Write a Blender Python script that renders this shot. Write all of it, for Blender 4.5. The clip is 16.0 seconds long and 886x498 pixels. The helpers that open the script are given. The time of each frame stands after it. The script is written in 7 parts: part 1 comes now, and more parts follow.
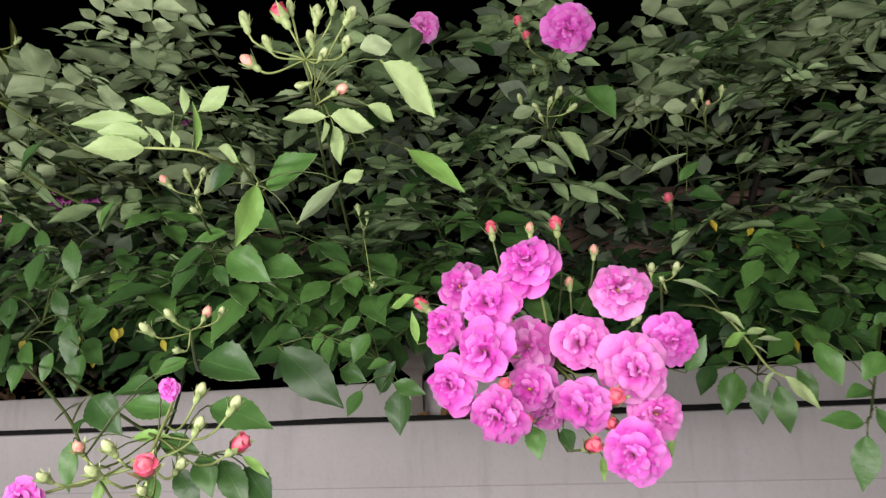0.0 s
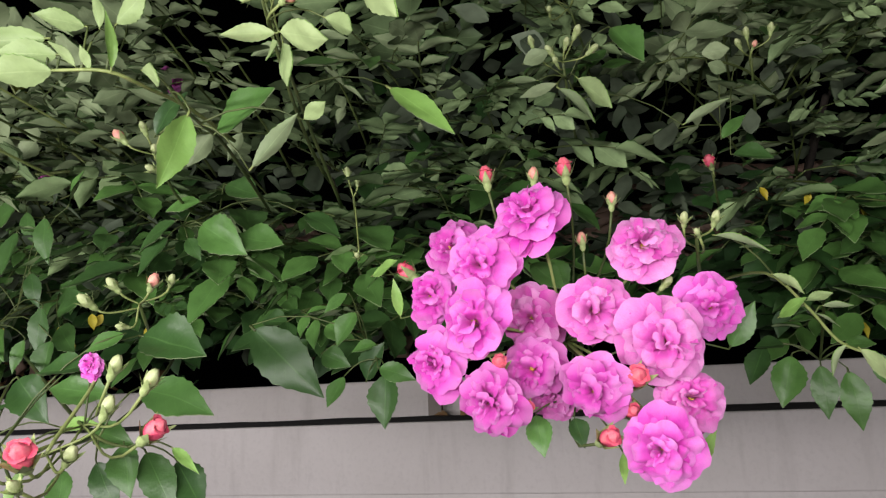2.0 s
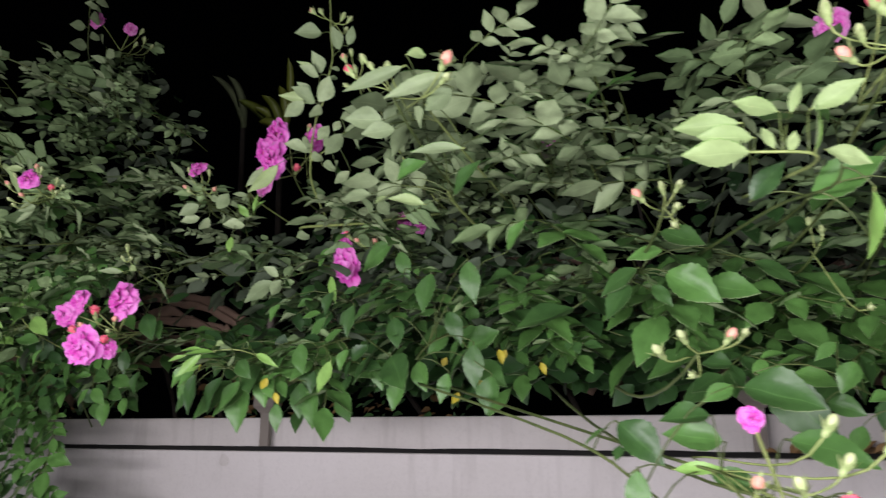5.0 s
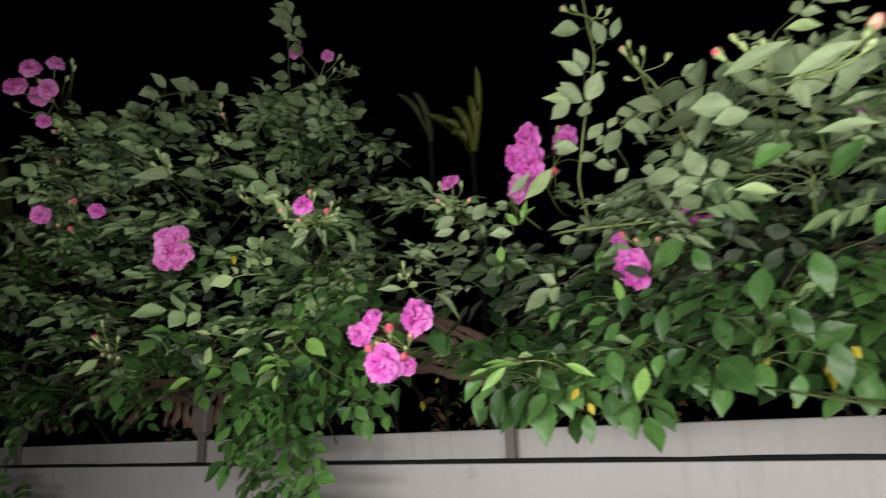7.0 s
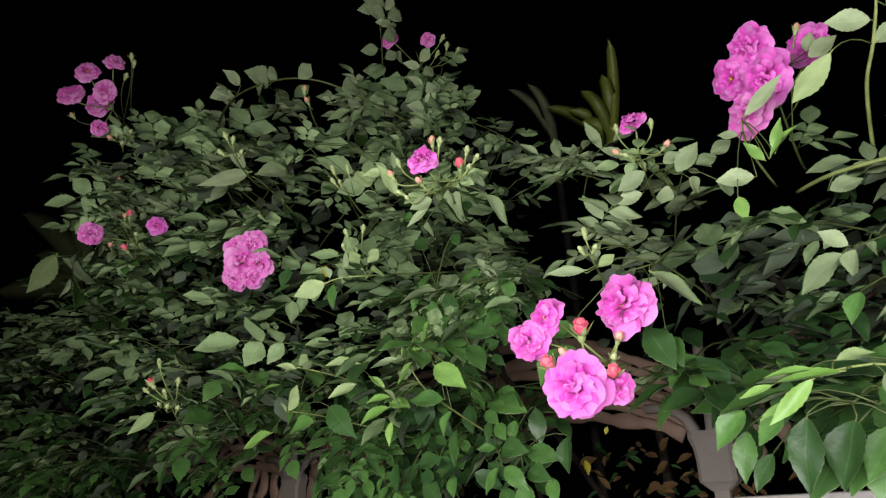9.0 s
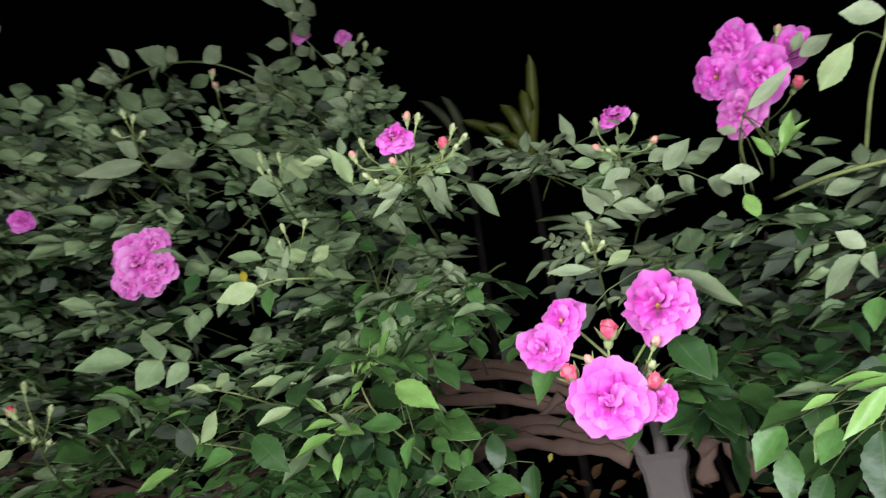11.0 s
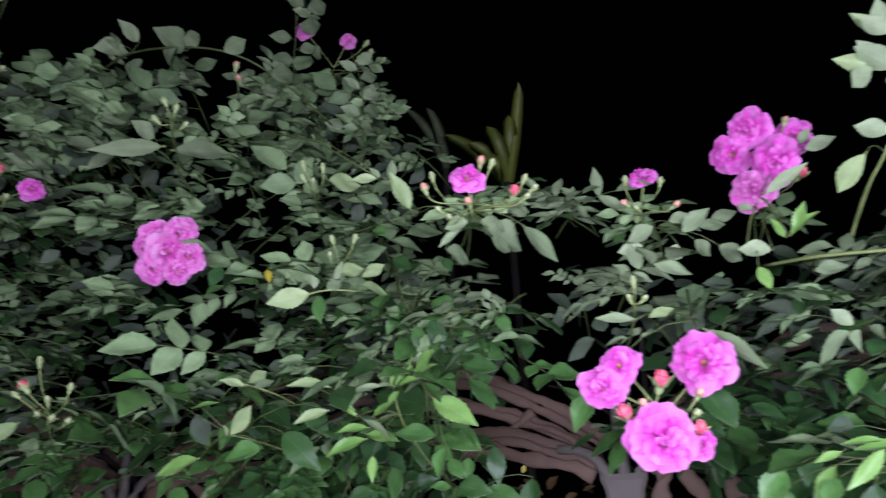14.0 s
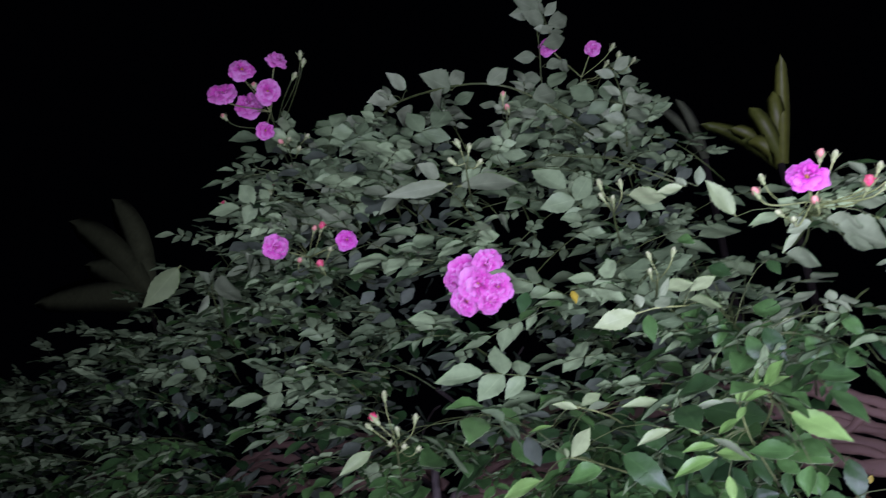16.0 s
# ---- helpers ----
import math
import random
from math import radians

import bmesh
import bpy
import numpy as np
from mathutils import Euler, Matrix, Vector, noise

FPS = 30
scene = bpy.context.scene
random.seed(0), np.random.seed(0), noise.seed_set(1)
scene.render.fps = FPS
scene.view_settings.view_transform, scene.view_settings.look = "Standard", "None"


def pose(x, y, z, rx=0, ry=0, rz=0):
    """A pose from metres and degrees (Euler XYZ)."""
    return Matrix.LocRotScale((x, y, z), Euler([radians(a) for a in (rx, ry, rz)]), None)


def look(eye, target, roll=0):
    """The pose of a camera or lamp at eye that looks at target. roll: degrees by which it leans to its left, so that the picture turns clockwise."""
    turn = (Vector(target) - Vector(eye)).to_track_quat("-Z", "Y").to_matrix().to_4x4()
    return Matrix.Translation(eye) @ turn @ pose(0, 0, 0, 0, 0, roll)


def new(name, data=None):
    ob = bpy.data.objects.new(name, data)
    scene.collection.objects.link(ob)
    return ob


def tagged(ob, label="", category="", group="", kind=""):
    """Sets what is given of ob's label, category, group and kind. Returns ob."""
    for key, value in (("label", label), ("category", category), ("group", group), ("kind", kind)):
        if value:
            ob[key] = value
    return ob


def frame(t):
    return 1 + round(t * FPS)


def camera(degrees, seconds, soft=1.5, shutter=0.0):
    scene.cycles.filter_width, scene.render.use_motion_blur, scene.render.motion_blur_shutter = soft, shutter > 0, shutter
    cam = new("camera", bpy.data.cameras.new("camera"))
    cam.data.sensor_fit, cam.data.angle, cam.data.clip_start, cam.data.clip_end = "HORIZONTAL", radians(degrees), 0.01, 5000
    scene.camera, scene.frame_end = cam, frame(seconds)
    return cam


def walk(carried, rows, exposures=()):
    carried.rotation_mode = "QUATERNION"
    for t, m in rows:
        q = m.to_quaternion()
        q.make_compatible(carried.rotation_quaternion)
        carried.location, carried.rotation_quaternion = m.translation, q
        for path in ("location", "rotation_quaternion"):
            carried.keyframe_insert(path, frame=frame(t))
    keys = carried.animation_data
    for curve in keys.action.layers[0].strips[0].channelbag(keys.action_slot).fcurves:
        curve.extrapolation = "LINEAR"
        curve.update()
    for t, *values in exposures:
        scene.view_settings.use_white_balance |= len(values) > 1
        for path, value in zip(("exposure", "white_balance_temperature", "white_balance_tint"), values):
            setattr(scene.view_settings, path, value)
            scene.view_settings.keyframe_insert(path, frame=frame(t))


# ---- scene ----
cam = camera(64.4, 16.0, soft=1.25, shutter=0.5)
# seconds, eye, target, roll
PATH = [
    (0, (0.025, 0.069, 1.503), (-0.337, 1.999, 1.883), -2.6),
    (0.5, (0.032, 0.1, 1.497), (-0.398, 2.004, 1.934), -3.3),
    (1, (0.039, 0.132, 1.489), (-0.416, 2.028, 1.935), -3.2),
    (1.5, (0.037, 0.16, 1.487), (-0.43, 2.059, 1.906), -2.6),
    (2, (0.042, 0.178, 1.483), (-0.439, 2.075, 1.894), -2.4),
    (2.5, (0.021, 0.177, 1.484), (-0.518, 2.06, 1.887), -1.1),
    (3, (-0.015, 0.163, 1.485), (-0.681, 2.007, 1.881), -1.5),
    (3.5, (-0.088, 0.133, 1.461), (-0.795, 1.943, 1.936), -0.2),
    (4, (-0.136, 0.088, 1.496), (-0.841, 1.907, 1.937), -1.3),
    (4.5, (-0.191, 0.059, 1.512), (-0.93, 1.868, 1.936), -1.5),
    (4.7, (-0.223, 0.047, 1.511), (-0.956, 1.854, 1.958), -0.6),
    (6.8, (-0.468, -0.061, 1.523), (-1.446, 1.612, 2.017), -2.9),
    (7, (-0.499, -0.054, 1.523), (-1.524, 1.593, 2.011), -2.4),
    (7.5, (-0.586, -0.012, 1.516), (-1.706, 1.564, 2.028), -3.0),
    (8, (-0.694, 0.08, 1.529), (-1.848, 1.607, 2.112), -3.7),
    (8.5, (-0.764, 0.157, 1.522), (-1.943, 1.645, 2.152), -4.1),
    (8.7, (-0.782, 0.185, 1.524), (-1.97, 1.652, 2.183), -3.7),
    (10.8, (-0.935, 0.257, 1.524), (-1.859, 1.857, 2.29), -4.1),
    (11, (-0.958, 0.242, 1.538), (-1.79, 1.905, 2.276), -6.2),
    (11.5, (-0.98, 0.177, 1.573), (-1.641, 1.954, 2.21), -5.4),
    (12, (-0.974, 0.165, 1.527), (-1.505, 1.964, 2.221), -3.5),
    (12.5, (-0.962, 0.166, 1.537), (-1.367, 2.017, 2.179), -3.1),
    (13, (-0.966, 0.159, 1.54), (-1.326, 2.014, 2.197), -3.3),
    (13.5, (-1.014, 0.13, 1.549), (-1.45, 1.953, 2.246), -3.0),
    (14, (-1.059, 0.117, 1.561), (-1.654, 1.895, 2.258), -2.2),
    (14.5, (-1.089, 0.119, 1.569), (-1.829, 1.833, 2.287), -1.3),
    (15, (-1.095, 0.107, 1.595), (-1.948, 1.775, 2.296), -1.5),
    (15.5, (-1.122, 0.074, 1.598), (-2.145, 1.632, 2.323), -2.0),
    (16, (-1.151, 0.054, 1.586), (-2.272, 1.545, 2.309), -2.6),
]
EXPOSURES = [(0.0, -0.6, 6500, 18), (2.0, -0.65, 6500, 18), (3.0, -0.78, 6500, 18), (3.6, -0.72, 6500, 16), (4.5, -0.5, 6200, 22), (7.0, -0.42, 6500, 13), (8.5, -0.08, 6500, 14), (11.0, 0.05, 5900, 22), (12.5, 0.12, 6300, 18), (13.6, 0.1, 5700, 26), (14.5, 0.05, 5200, 38), (16.0, 0.15, 5200, 51)]
walk(cam, [(t, look(eye, target, roll)) for t, eye, target, roll in PATH], EXPOSURES)

# ---- light: an added white strip lamp behind the viewer, and a black night sky ----
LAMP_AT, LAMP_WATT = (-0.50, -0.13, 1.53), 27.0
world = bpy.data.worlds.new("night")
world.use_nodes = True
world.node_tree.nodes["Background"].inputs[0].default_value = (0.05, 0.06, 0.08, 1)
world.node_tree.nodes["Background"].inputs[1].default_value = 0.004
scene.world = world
# unseen 2 m strip stands in for a torch carried along the walk
lamp_data = bpy.data.lights.new("torch_stand_in", "AREA")
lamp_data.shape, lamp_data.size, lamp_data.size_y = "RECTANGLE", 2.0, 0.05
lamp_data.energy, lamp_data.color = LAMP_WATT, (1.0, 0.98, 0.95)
lamp = new("torch_stand_in", lamp_data)
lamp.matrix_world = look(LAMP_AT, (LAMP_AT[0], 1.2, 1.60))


# ---- materials ----
def material(name):
    m = bpy.data.materials.new(name)
    m.use_nodes = True
    return m, m.node_tree.nodes, m.node_tree.links, m.node_tree.nodes["Principled BSDF"]


def ramp(nodes, links, source, stops):
    r = nodes.new("ShaderNodeValToRGB")
    while len(r.color_ramp.elements) < len(stops):
        r.color_ramp.elements.new(0.5)
    for e, (at, colour) in zip(r.color_ramp.elements, stops):
        e.position, e.color = at, (*colour, 1)
    links.new(source, r.inputs[0])
    return r.outputs[0]


def noise_node(nodes, links, scale, detail=4.0, rough=0.6, stretch=None, space="Object"):
    tc = nodes.new("ShaderNodeTexCoord")
    n = nodes.new("ShaderNodeTexNoise")
    n.inputs["Scale"].default_value, n.inputs["Detail"].default_value, n.inputs["Roughness"].default_value = scale, detail, rough
    out = tc.outputs[space]
    if stretch:
        mp = nodes.new("ShaderNodeMapping")
        mp.inputs["Scale"].default_value = stretch
        links.new(out, mp.inputs[0])
        out = mp.outputs[0]
    links.new(out, n.inputs["Vector"])
    return n.outputs["Fac"]


def mix(nodes, links, a, b, fac, mode="MIX"):
    m = nodes.new("ShaderNodeMix")
    m.data_type, m.blend_type = "RGBA", mode
    for k, v in ((0, fac), (6, a), (7, b)):
        if hasattr(v, "is_linked"):
            links.new(v, m.inputs[k])
        else:
            m.inputs[k].default_value = v if k == 0 else (*v, 1)
    return m.outputs[2]


def bump(nodes, links, bsdf, height, strength, distance):
    b = nodes.new("ShaderNodeBump")
    b.inputs["Strength"].default_value, b.inputs["Distance"].default_value = strength, distance
    links.new(height, b.inputs["Height"])
    links.new(b.outputs[0], bsdf.inputs["Normal"])


def leaf_material(name, dark, light, rough, random_by="Random", veined=True):
    m, n, l, p = material(name)
    if random_by == "Random":
        r = n.new("ShaderNodeObjectInfo").outputs["Random"]
    else:
        r = n.new("ShaderNodeNewGeometry").outputs["Random Per Island"]
    base = ramp(n, l, r, [(0.0, dark), (1.0, light)])
    fine = noise_node(n, l, 60.0, 3.0)
    mottled = mix(n, l, base, tuple(c * 0.55 for c in dark), ramp(n, l, fine, [(0.42, (0, 0, 0)), (0.75, (0.4, 0.4, 0.4))]))
    blot = noise_node(n, l, 28.0, 2.0)
    out = mix(n, l, mottled, tuple(c * 0.7 for c in light), ramp(n, l, blot, [(0.45, (0, 0, 0)), (0.7, (0.4, 0.4, 0.4))]))
    height = noise_node(n, l, 180.0, 2.0)
    if veined and random_by == "Random":
        rib = n.new("ShaderNodeAttribute")
        rib.attribute_name = "rib"
        axis = n.new("ShaderNodeSeparateXYZ")
        l.new(rib.outputs["Vector"], axis.inputs[0])
        def math_node(kind, a, b=0.0):
            q = n.new("ShaderNodeMath")
            q.operation = kind
            for k, v in ((0, a), (1, b)):
                if hasattr(v, "is_linked"):
                    l.new(v, q.inputs[k])
                else:
                    q.inputs[k].default_value = v
            return q.outputs[0]
        across = math_node("ABSOLUTE", axis.outputs["X"])
        midrib = ramp(n, l, across, [(0.0, (0.16, 0.16, 0.16)), (0.06, (0.0, 0.0, 0.0))])
        slope = math_node("SUBTRACT", axis.outputs["Y"], math_node("MULTIPLY", across, 0.2))
        side = ramp(n, l, math_node("FRACT", math_node("MULTIPLY", slope, 8.0)), [(0.0, (0.04, 0.04, 0.04)), (0.16, (0.0, 0.0, 0.0))])
        pale = tuple(min(1.0, c * 1.5 + 0.02) for c in light)
        out = mix(n, l, mix(n, l, out, pale, side), pale, midrib)
        height = math_node("SUBTRACT", height, math_node("ADD", midrib, side))
    l.new(out, p.inputs["Base Color"])
    p.inputs["Roughness"].default_value = rough
    p.inputs["Specular IOR Level"].default_value = 0.4
    bump(n, l, p, height, 0.15, 0.002)
    return m


LEAF_TOP = leaf_material("leaf_top", (0.028, 0.075, 0.021), (0.11, 0.26, 0.058), 0.4)
LEAF_UNDER = leaf_material("leaf_underside", (0.145, 0.23, 0.10), (0.40, 0.57, 0.26), 0.6)
FRESH_UNDER = leaf_material("fresh_leaf_underside", (0.20, 0.275, 0.135), (0.38, 0.48, 0.26), 0.6)
YOUNG_TOP = leaf_material("young_leaf_top", (0.15, 0.32, 0.06), (0.27, 0.48, 0.12), 0.4)
YOUNG_UNDER = leaf_material("young_leaf_underside", (0.28, 0.40, 0.16), (0.38, 0.50, 0.22), 0.55)
OLD_TOP = leaf_material("yellowed_leaf", (0.42, 0.34, 0.02), (0.6, 0.52, 0.05), 0.5)
FAR_TOP = leaf_material("far_leaf_top", (0.028, 0.075, 0.021), (0.11, 0.26, 0.058), 0.4, "Island")
FAR_UNDER = leaf_material("far_leaf_underside", (0.145, 0.23, 0.10), (0.40, 0.57, 0.26), 0.6, "Island")
# leaf colours darkened to carry the shade deep in the hedge
SHADED_TOP = leaf_material("shaded_leaf_top", (0.016, 0.046, 0.014), (0.05, 0.14, 0.035), 0.5, "Island")
SHADED_UNDER = leaf_material("shaded_leaf_underside", (0.07, 0.10, 0.06), (0.17, 0.22, 0.14), 0.7, "Island")
STRAP = leaf_material("strap_leaf", (0.06, 0.085, 0.010), (0.13, 0.15, 0.018), 0.5, veined=False)
GREY_STRAP = leaf_material("grey_strap_leaf", (0.05, 0.065, 0.03), (0.09, 0.11, 0.05), 0.8, veined=False)
BROAD_STRAP = leaf_material("broad_strap_leaf", (0.10, 0.13, 0.055), (0.20, 0.24, 0.10), 0.7, veined=False)
DRY = leaf_material("dry_leaf", (0.10, 0.055, 0.02), (0.3, 0.18, 0.07), 0.7, veined=False)


def petal_material(name, deep, mid, pale_pink):
    m, n, l, p = material(name)
    r = n.new("ShaderNodeObjectInfo").outputs["Random"]
    body = ramp(n, l, r, [(0.0, deep), (0.5, mid), (1.0, pale_pink)])
    veins = noise_node(n, l, 9.0, 3.0, 0.6, (9, 1.2, 1), "Generated")
    streaked = mix(n, l, body, (0.52, 0.03, 0.34), ramp(n, l, veins, [(0.45, (0, 0, 0)), (0.8, (0.55, 0.55, 0.55))]))
    tc = n.new("ShaderNodeTexCoord")
    sep = n.new("ShaderNodeSeparateXYZ")
    l.new(tc.outputs["Generated"], sep.inputs[0])
    # deeper pink towards the base paints in the shade of the creases
    base = ramp(n, l, sep.outputs["Y"], [(0.0, (0.9, 0.9, 0.9)), (0.5, (0.6, 0.6, 0.6)), (0.72, (0.2, 0.2, 0.2)), (0.88, (0.0, 0.0, 0.0))])
    rim = ramp(n, l, sep.outputs["Y"], [(0.6, (0.0, 0.0, 0.0)), (1.0, (0.45, 0.45, 0.45))])
    crease_shaded = mix(n, l, streaked, (0.62, 0.04, 0.42), base)
    out = mix(n, l, crease_shaded, (0.94, 0.48, 0.84), rim)
    l.new(out, p.inputs["Base Color"])
    p.inputs["Roughness"].default_value = 0.55
    p.inputs["Sheen Weight"].default_value = 0.15
    p.inputs["Subsurface Weight"].default_value = 0.12
    p.inputs["Subsurface Radius"].default_value = (1.0, 0.3, 0.8)
    p.inputs["Subsurface Scale"].default_value = 0.002
    bump(n, l, p, veins, 0.3, 0.003)
    thin = n.new("ShaderNodeBsdfTranslucent")
    l.new(out, thin.inputs["Color"])
    both = n.new("ShaderNodeMixShader")
    both.inputs[0].default_value = 0.1
    l.new(p.outputs[0], both.inputs[1])
    l.new(thin.outputs[0], both.inputs[2])
    l.new(both.outputs[0], n["Material Output"].inputs["Surface"])
    return m


PETAL = petal_material("petal", (0.80, 0.045, 0.55), (0.92, 0.10, 0.70), (0.96, 0.23, 0.80))
DEEP_PETAL = petal_material("deep_petal", (0.62, 0.04, 0.42), (0.76, 0.09, 0.56), (0.86, 0.20, 0.69))
PALE_PETAL = petal_material("pale_petal", (0.88, 0.11, 0.58), (0.95, 0.23, 0.70), (0.97, 0.40, 0.80))


def plain(name, dark, light, rough, scale=40.0, bumps=0.2, stretch=None):
    m, n, l, p = material(name)
    f = noise_node(n, l, scale, 4.0, 0.6, stretch)
    l.new(ramp(n, l, f, [(0.3, dark), (0.75, light)]), p.inputs["Base Color"])
    p.inputs["Roughness"].default_value = rough
    bump(n, l, p, noise_node(n, l, scale * 3, 3.0), bumps, 0.002)
    return m


STAMEN = plain("stamen", (0.42, 0.22, 0.03), (0.78, 0.55, 0.12), 0.6, 14)
BUD_PINK = plain("bud_petal", (0.74, 0.03, 0.14), (0.92, 0.30, 0.30), 0.5, 2.2)
BUD_PEACH = plain("bud_tip", (0.84, 0.24, 0.24), (0.80, 0.58, 0.36), 0.5, 2.6)
SEPAL = plain("sepal", (0.27, 0.39, 0.12), (0.54, 0.64, 0.30), 0.5, 3.0)
BUD_GREEN = plain("green_bud", (0.36, 0.46, 0.17), (0.62, 0.68, 0.38), 0.5, 2.4)
PEDICEL = plain("pedicel", (0.20, 0.27, 0.075), (0.36, 0.43, 0.15), 0.5, 120)
CANE = plain("green_cane", (0.045, 0.075, 0.018), (0.13, 0.17, 0.05), 0.5, 45, 0.3)
# stem colour blackened to stand for the deep shade around the stems
SHADED_CANE = plain("shade_dark_stem", (0.012, 0.009, 0.006), (0.03, 0.022, 0.015), 0.85, 60, 0.8)
SOIL = plain("soil", (0.012, 0.008, 0.005), (0.045, 0.03, 0.02), 0.95, 25, 1.0)


def concrete_material(name, base, dirt, relief=0.25, grit=160.0):
    m, n, l, p = material(name)
    big = noise_node(n, l, 3.2, 5.0, 0.6)
    streak = noise_node(n, l, 6.0, 4.0, 0.6, (4.0, 4.0, 0.5))
    grain = noise_node(n, l, grit, 3.0)
    c = mix(n, l, base, dirt, ramp(n, l, big, [(0.42, (0, 0, 0)), (0.75, (0.45, 0.45, 0.45))]))
    c = mix(n, l, c, tuple(v * 0.6 for v in dirt), ramp(n, l, streak, [(0.55, (0, 0, 0)), (0.8, (0.4, 0.4, 0.4))]))
    c = mix(n, l, c, tuple(v * 0.7 for v in base), ramp(n, l, grain, [(0.5, (0, 0, 0)), (0.85, (0.35, 0.35, 0.35))]))
    l.new(c, p.inputs["Base Color"])
    p.inputs["Roughness"].default_value = 0.7
    bump(n, l, p, grain, relief, 0.002)
    return m


COPING = concrete_material("painted_concrete", (0.66, 0.63, 0.62), (0.48, 0.45, 0.42))
TROUGH = concrete_material("planter_concrete", (0.60, 0.57, 0.55), (0.36, 0.33, 0.30))
IRON = concrete_material("brown_iron_paint", (0.24, 0.155, 0.11), (0.10, 0.062, 0.045), 0.9, 70.0)
STAKE = concrete_material("grey_iron_paint", (0.21, 0.185, 0.16), (0.13, 0.10, 0.08), 0.5, 90.0)
PAVING = concrete_material("paving", (0.22, 0.21, 0.2), (0.12, 0.11, 0.1))
DARK = plain("black_gap", (0.004, 0.004, 0.004), (0.01, 0.009, 0.008), 0.95, 30)


# ---- mesh helpers ----
def mesh(name, verts, faces, mats, slots=None, smooth=True, ribs=None):
    me = bpy.data.meshes.new(name)
    me.from_pydata([tuple(v) for v in verts], [], faces)
    for m in mats:
        me.materials.append(m)
    if slots:
        me.polygons.foreach_set("material_index", slots)
    if ribs:
        me.attributes.new("rib", "FLOAT_VECTOR", "POINT").data.foreach_set("vector", [c for k, t in ribs for c in (k, t, 0.0)])
    if smooth:
        me.polygons.foreach_set("use_smooth", [True] * len(me.polygons))
    me.update()
    return me


def put(name, data, parent=None, m=None, label=""):
    ob = new(name, data)
    if parent:
        ob.parent = parent
    if m is not None:
        ob.matrix_basis = m
    if label:
        tagged(ob, label)
    return ob


def bm_mesh(name, bm, mats, smooth=False):
    me = bpy.data.meshes.new(name)
    bm.to_mesh(me)
    bm.free()
    for m in mats:
        me.materials.append(m)
    if smooth:
        me.polygons.foreach_set("use_smooth", [True] * len(me.polygons))
    return me


def box(bm, x0, x1, y0, y1, z0, z1, bevel=0.0):
    r = bmesh.ops.create_cube(bm, size=1.0, matrix=Matrix.Translation(((x0 + x1) / 2, (y0 + y1) / 2, (z0 + z1) / 2)) @ Matrix.Diagonal((x1 - x0, y1 - y0, z1 - z0, 1)))
    if bevel:
        edges = {e for v in r["verts"] for e in v.link_edges}
        bmesh.ops.bevel(bm, geom=list(edges), offset=bevel, segments=2, affect="EDGES", profile=0.5)


def tube(points, radii, sides=6):
    """Verts and faces of a tapered tube along points."""
    verts, faces = [], []
    n = len(points)
    pts = [Vector(p) for p in points]
    for i, p in enumerate(pts):
        d = (pts[min(i + 1, n - 1)] - pts[max(i - 1, 0)]).normalized()
        a = d.cross(Vector((0.3, 0.2, 1)) if abs(d.z) < 0.9 else Vector((1, 0.1, 0))).normalized()
        b = d.cross(a)
        for k in range(sides):
            w = 2 * math.pi * k / sides
            verts.append(p + radii[i] * (math.cos(w) * a + math.sin(w) * b))
    for i in range(n - 1):
        for k in range(sides):
            k2 = (k + 1) % sides
            faces.append((i * sides + k, i * sides + k2, (i + 1) * sides + k2, (i + 1) * sides + k))
    faces.append(tuple(range(sides))[::-1])
    faces.append(tuple((n - 1) * sides + k for k in range(sides)))
    return verts, faces


def bend(a, b, sag, steps=7):
    """A curved line from a to b, bulging by the vector sag."""
    a, b, sag = Vector(a), Vector(b), Vector(sag)
    return [a.lerp(b, t) + sag * (4 * t * (1 - t)) for t in [i / (steps - 1) for i in range(steps)]]


def basis(origin, along, normal, scale=1.0):
    """Local y along, local z along normal."""
    y = Vector(along).normalized()
    x = y.cross(Vector(normal)).normalized()
    z = x.cross(y)
    m = Matrix((x, y, z)).transposed().to_4x4()
    return Matrix.Translation(origin) @ m @ Matrix.Diagonal((scale, scale, scale, 1))


# ---- leaves ----
def leaflet(verts, faces, slots, m, length, width, fold, droop, rng, steps=12, under=0.0008, ribs=None):
    """One finely toothed oval leaflet along local y with a short tip; an upper and a lower face."""
    first = len(verts)
    twist, sway = rng.uniform(-0.3, 0.3), rng.uniform(0, 6.28)
    for side in (0, 1):
        for i in range(steps + 1):
            t = i / steps
            half = width * 0.52 * math.sin(math.pi * min(1.0, 0.03 + 0.97 * t ** 0.9)) ** 0.95 * (1.0 - 0.25 * max(0.0, t - 0.6) / 0.4) * (1.0 if i < steps else 0.02)
            half *= 1.0 + (0.04 if i % 2 else -0.04)
            y = length * t
            z = -droop * length * t * t
            for k in (-1.0, -0.55, 0.0, 0.55, 1.0):
                lift = fold * half * abs(k) + 0.09 * half * math.sin(sway + 8 * t + 3 * k)
                v = Vector((k * half, y, z + lift + twist * k * half * t - side * under))
                verts.append(m @ v)
                if ribs is not None:
                    ribs.append((k, t))
    row = 5
    span = (steps + 1) * row
    for side in (0, 1):
        for i in range(steps):
            for k in range(4):
                a = first + side * span + i * row + k
                q = (a, a + 1, a + row + 1, a + row)
                faces.append(q if side == 0 else (a, a + row, a + row + 1, a + 1))
                slots.append(side)


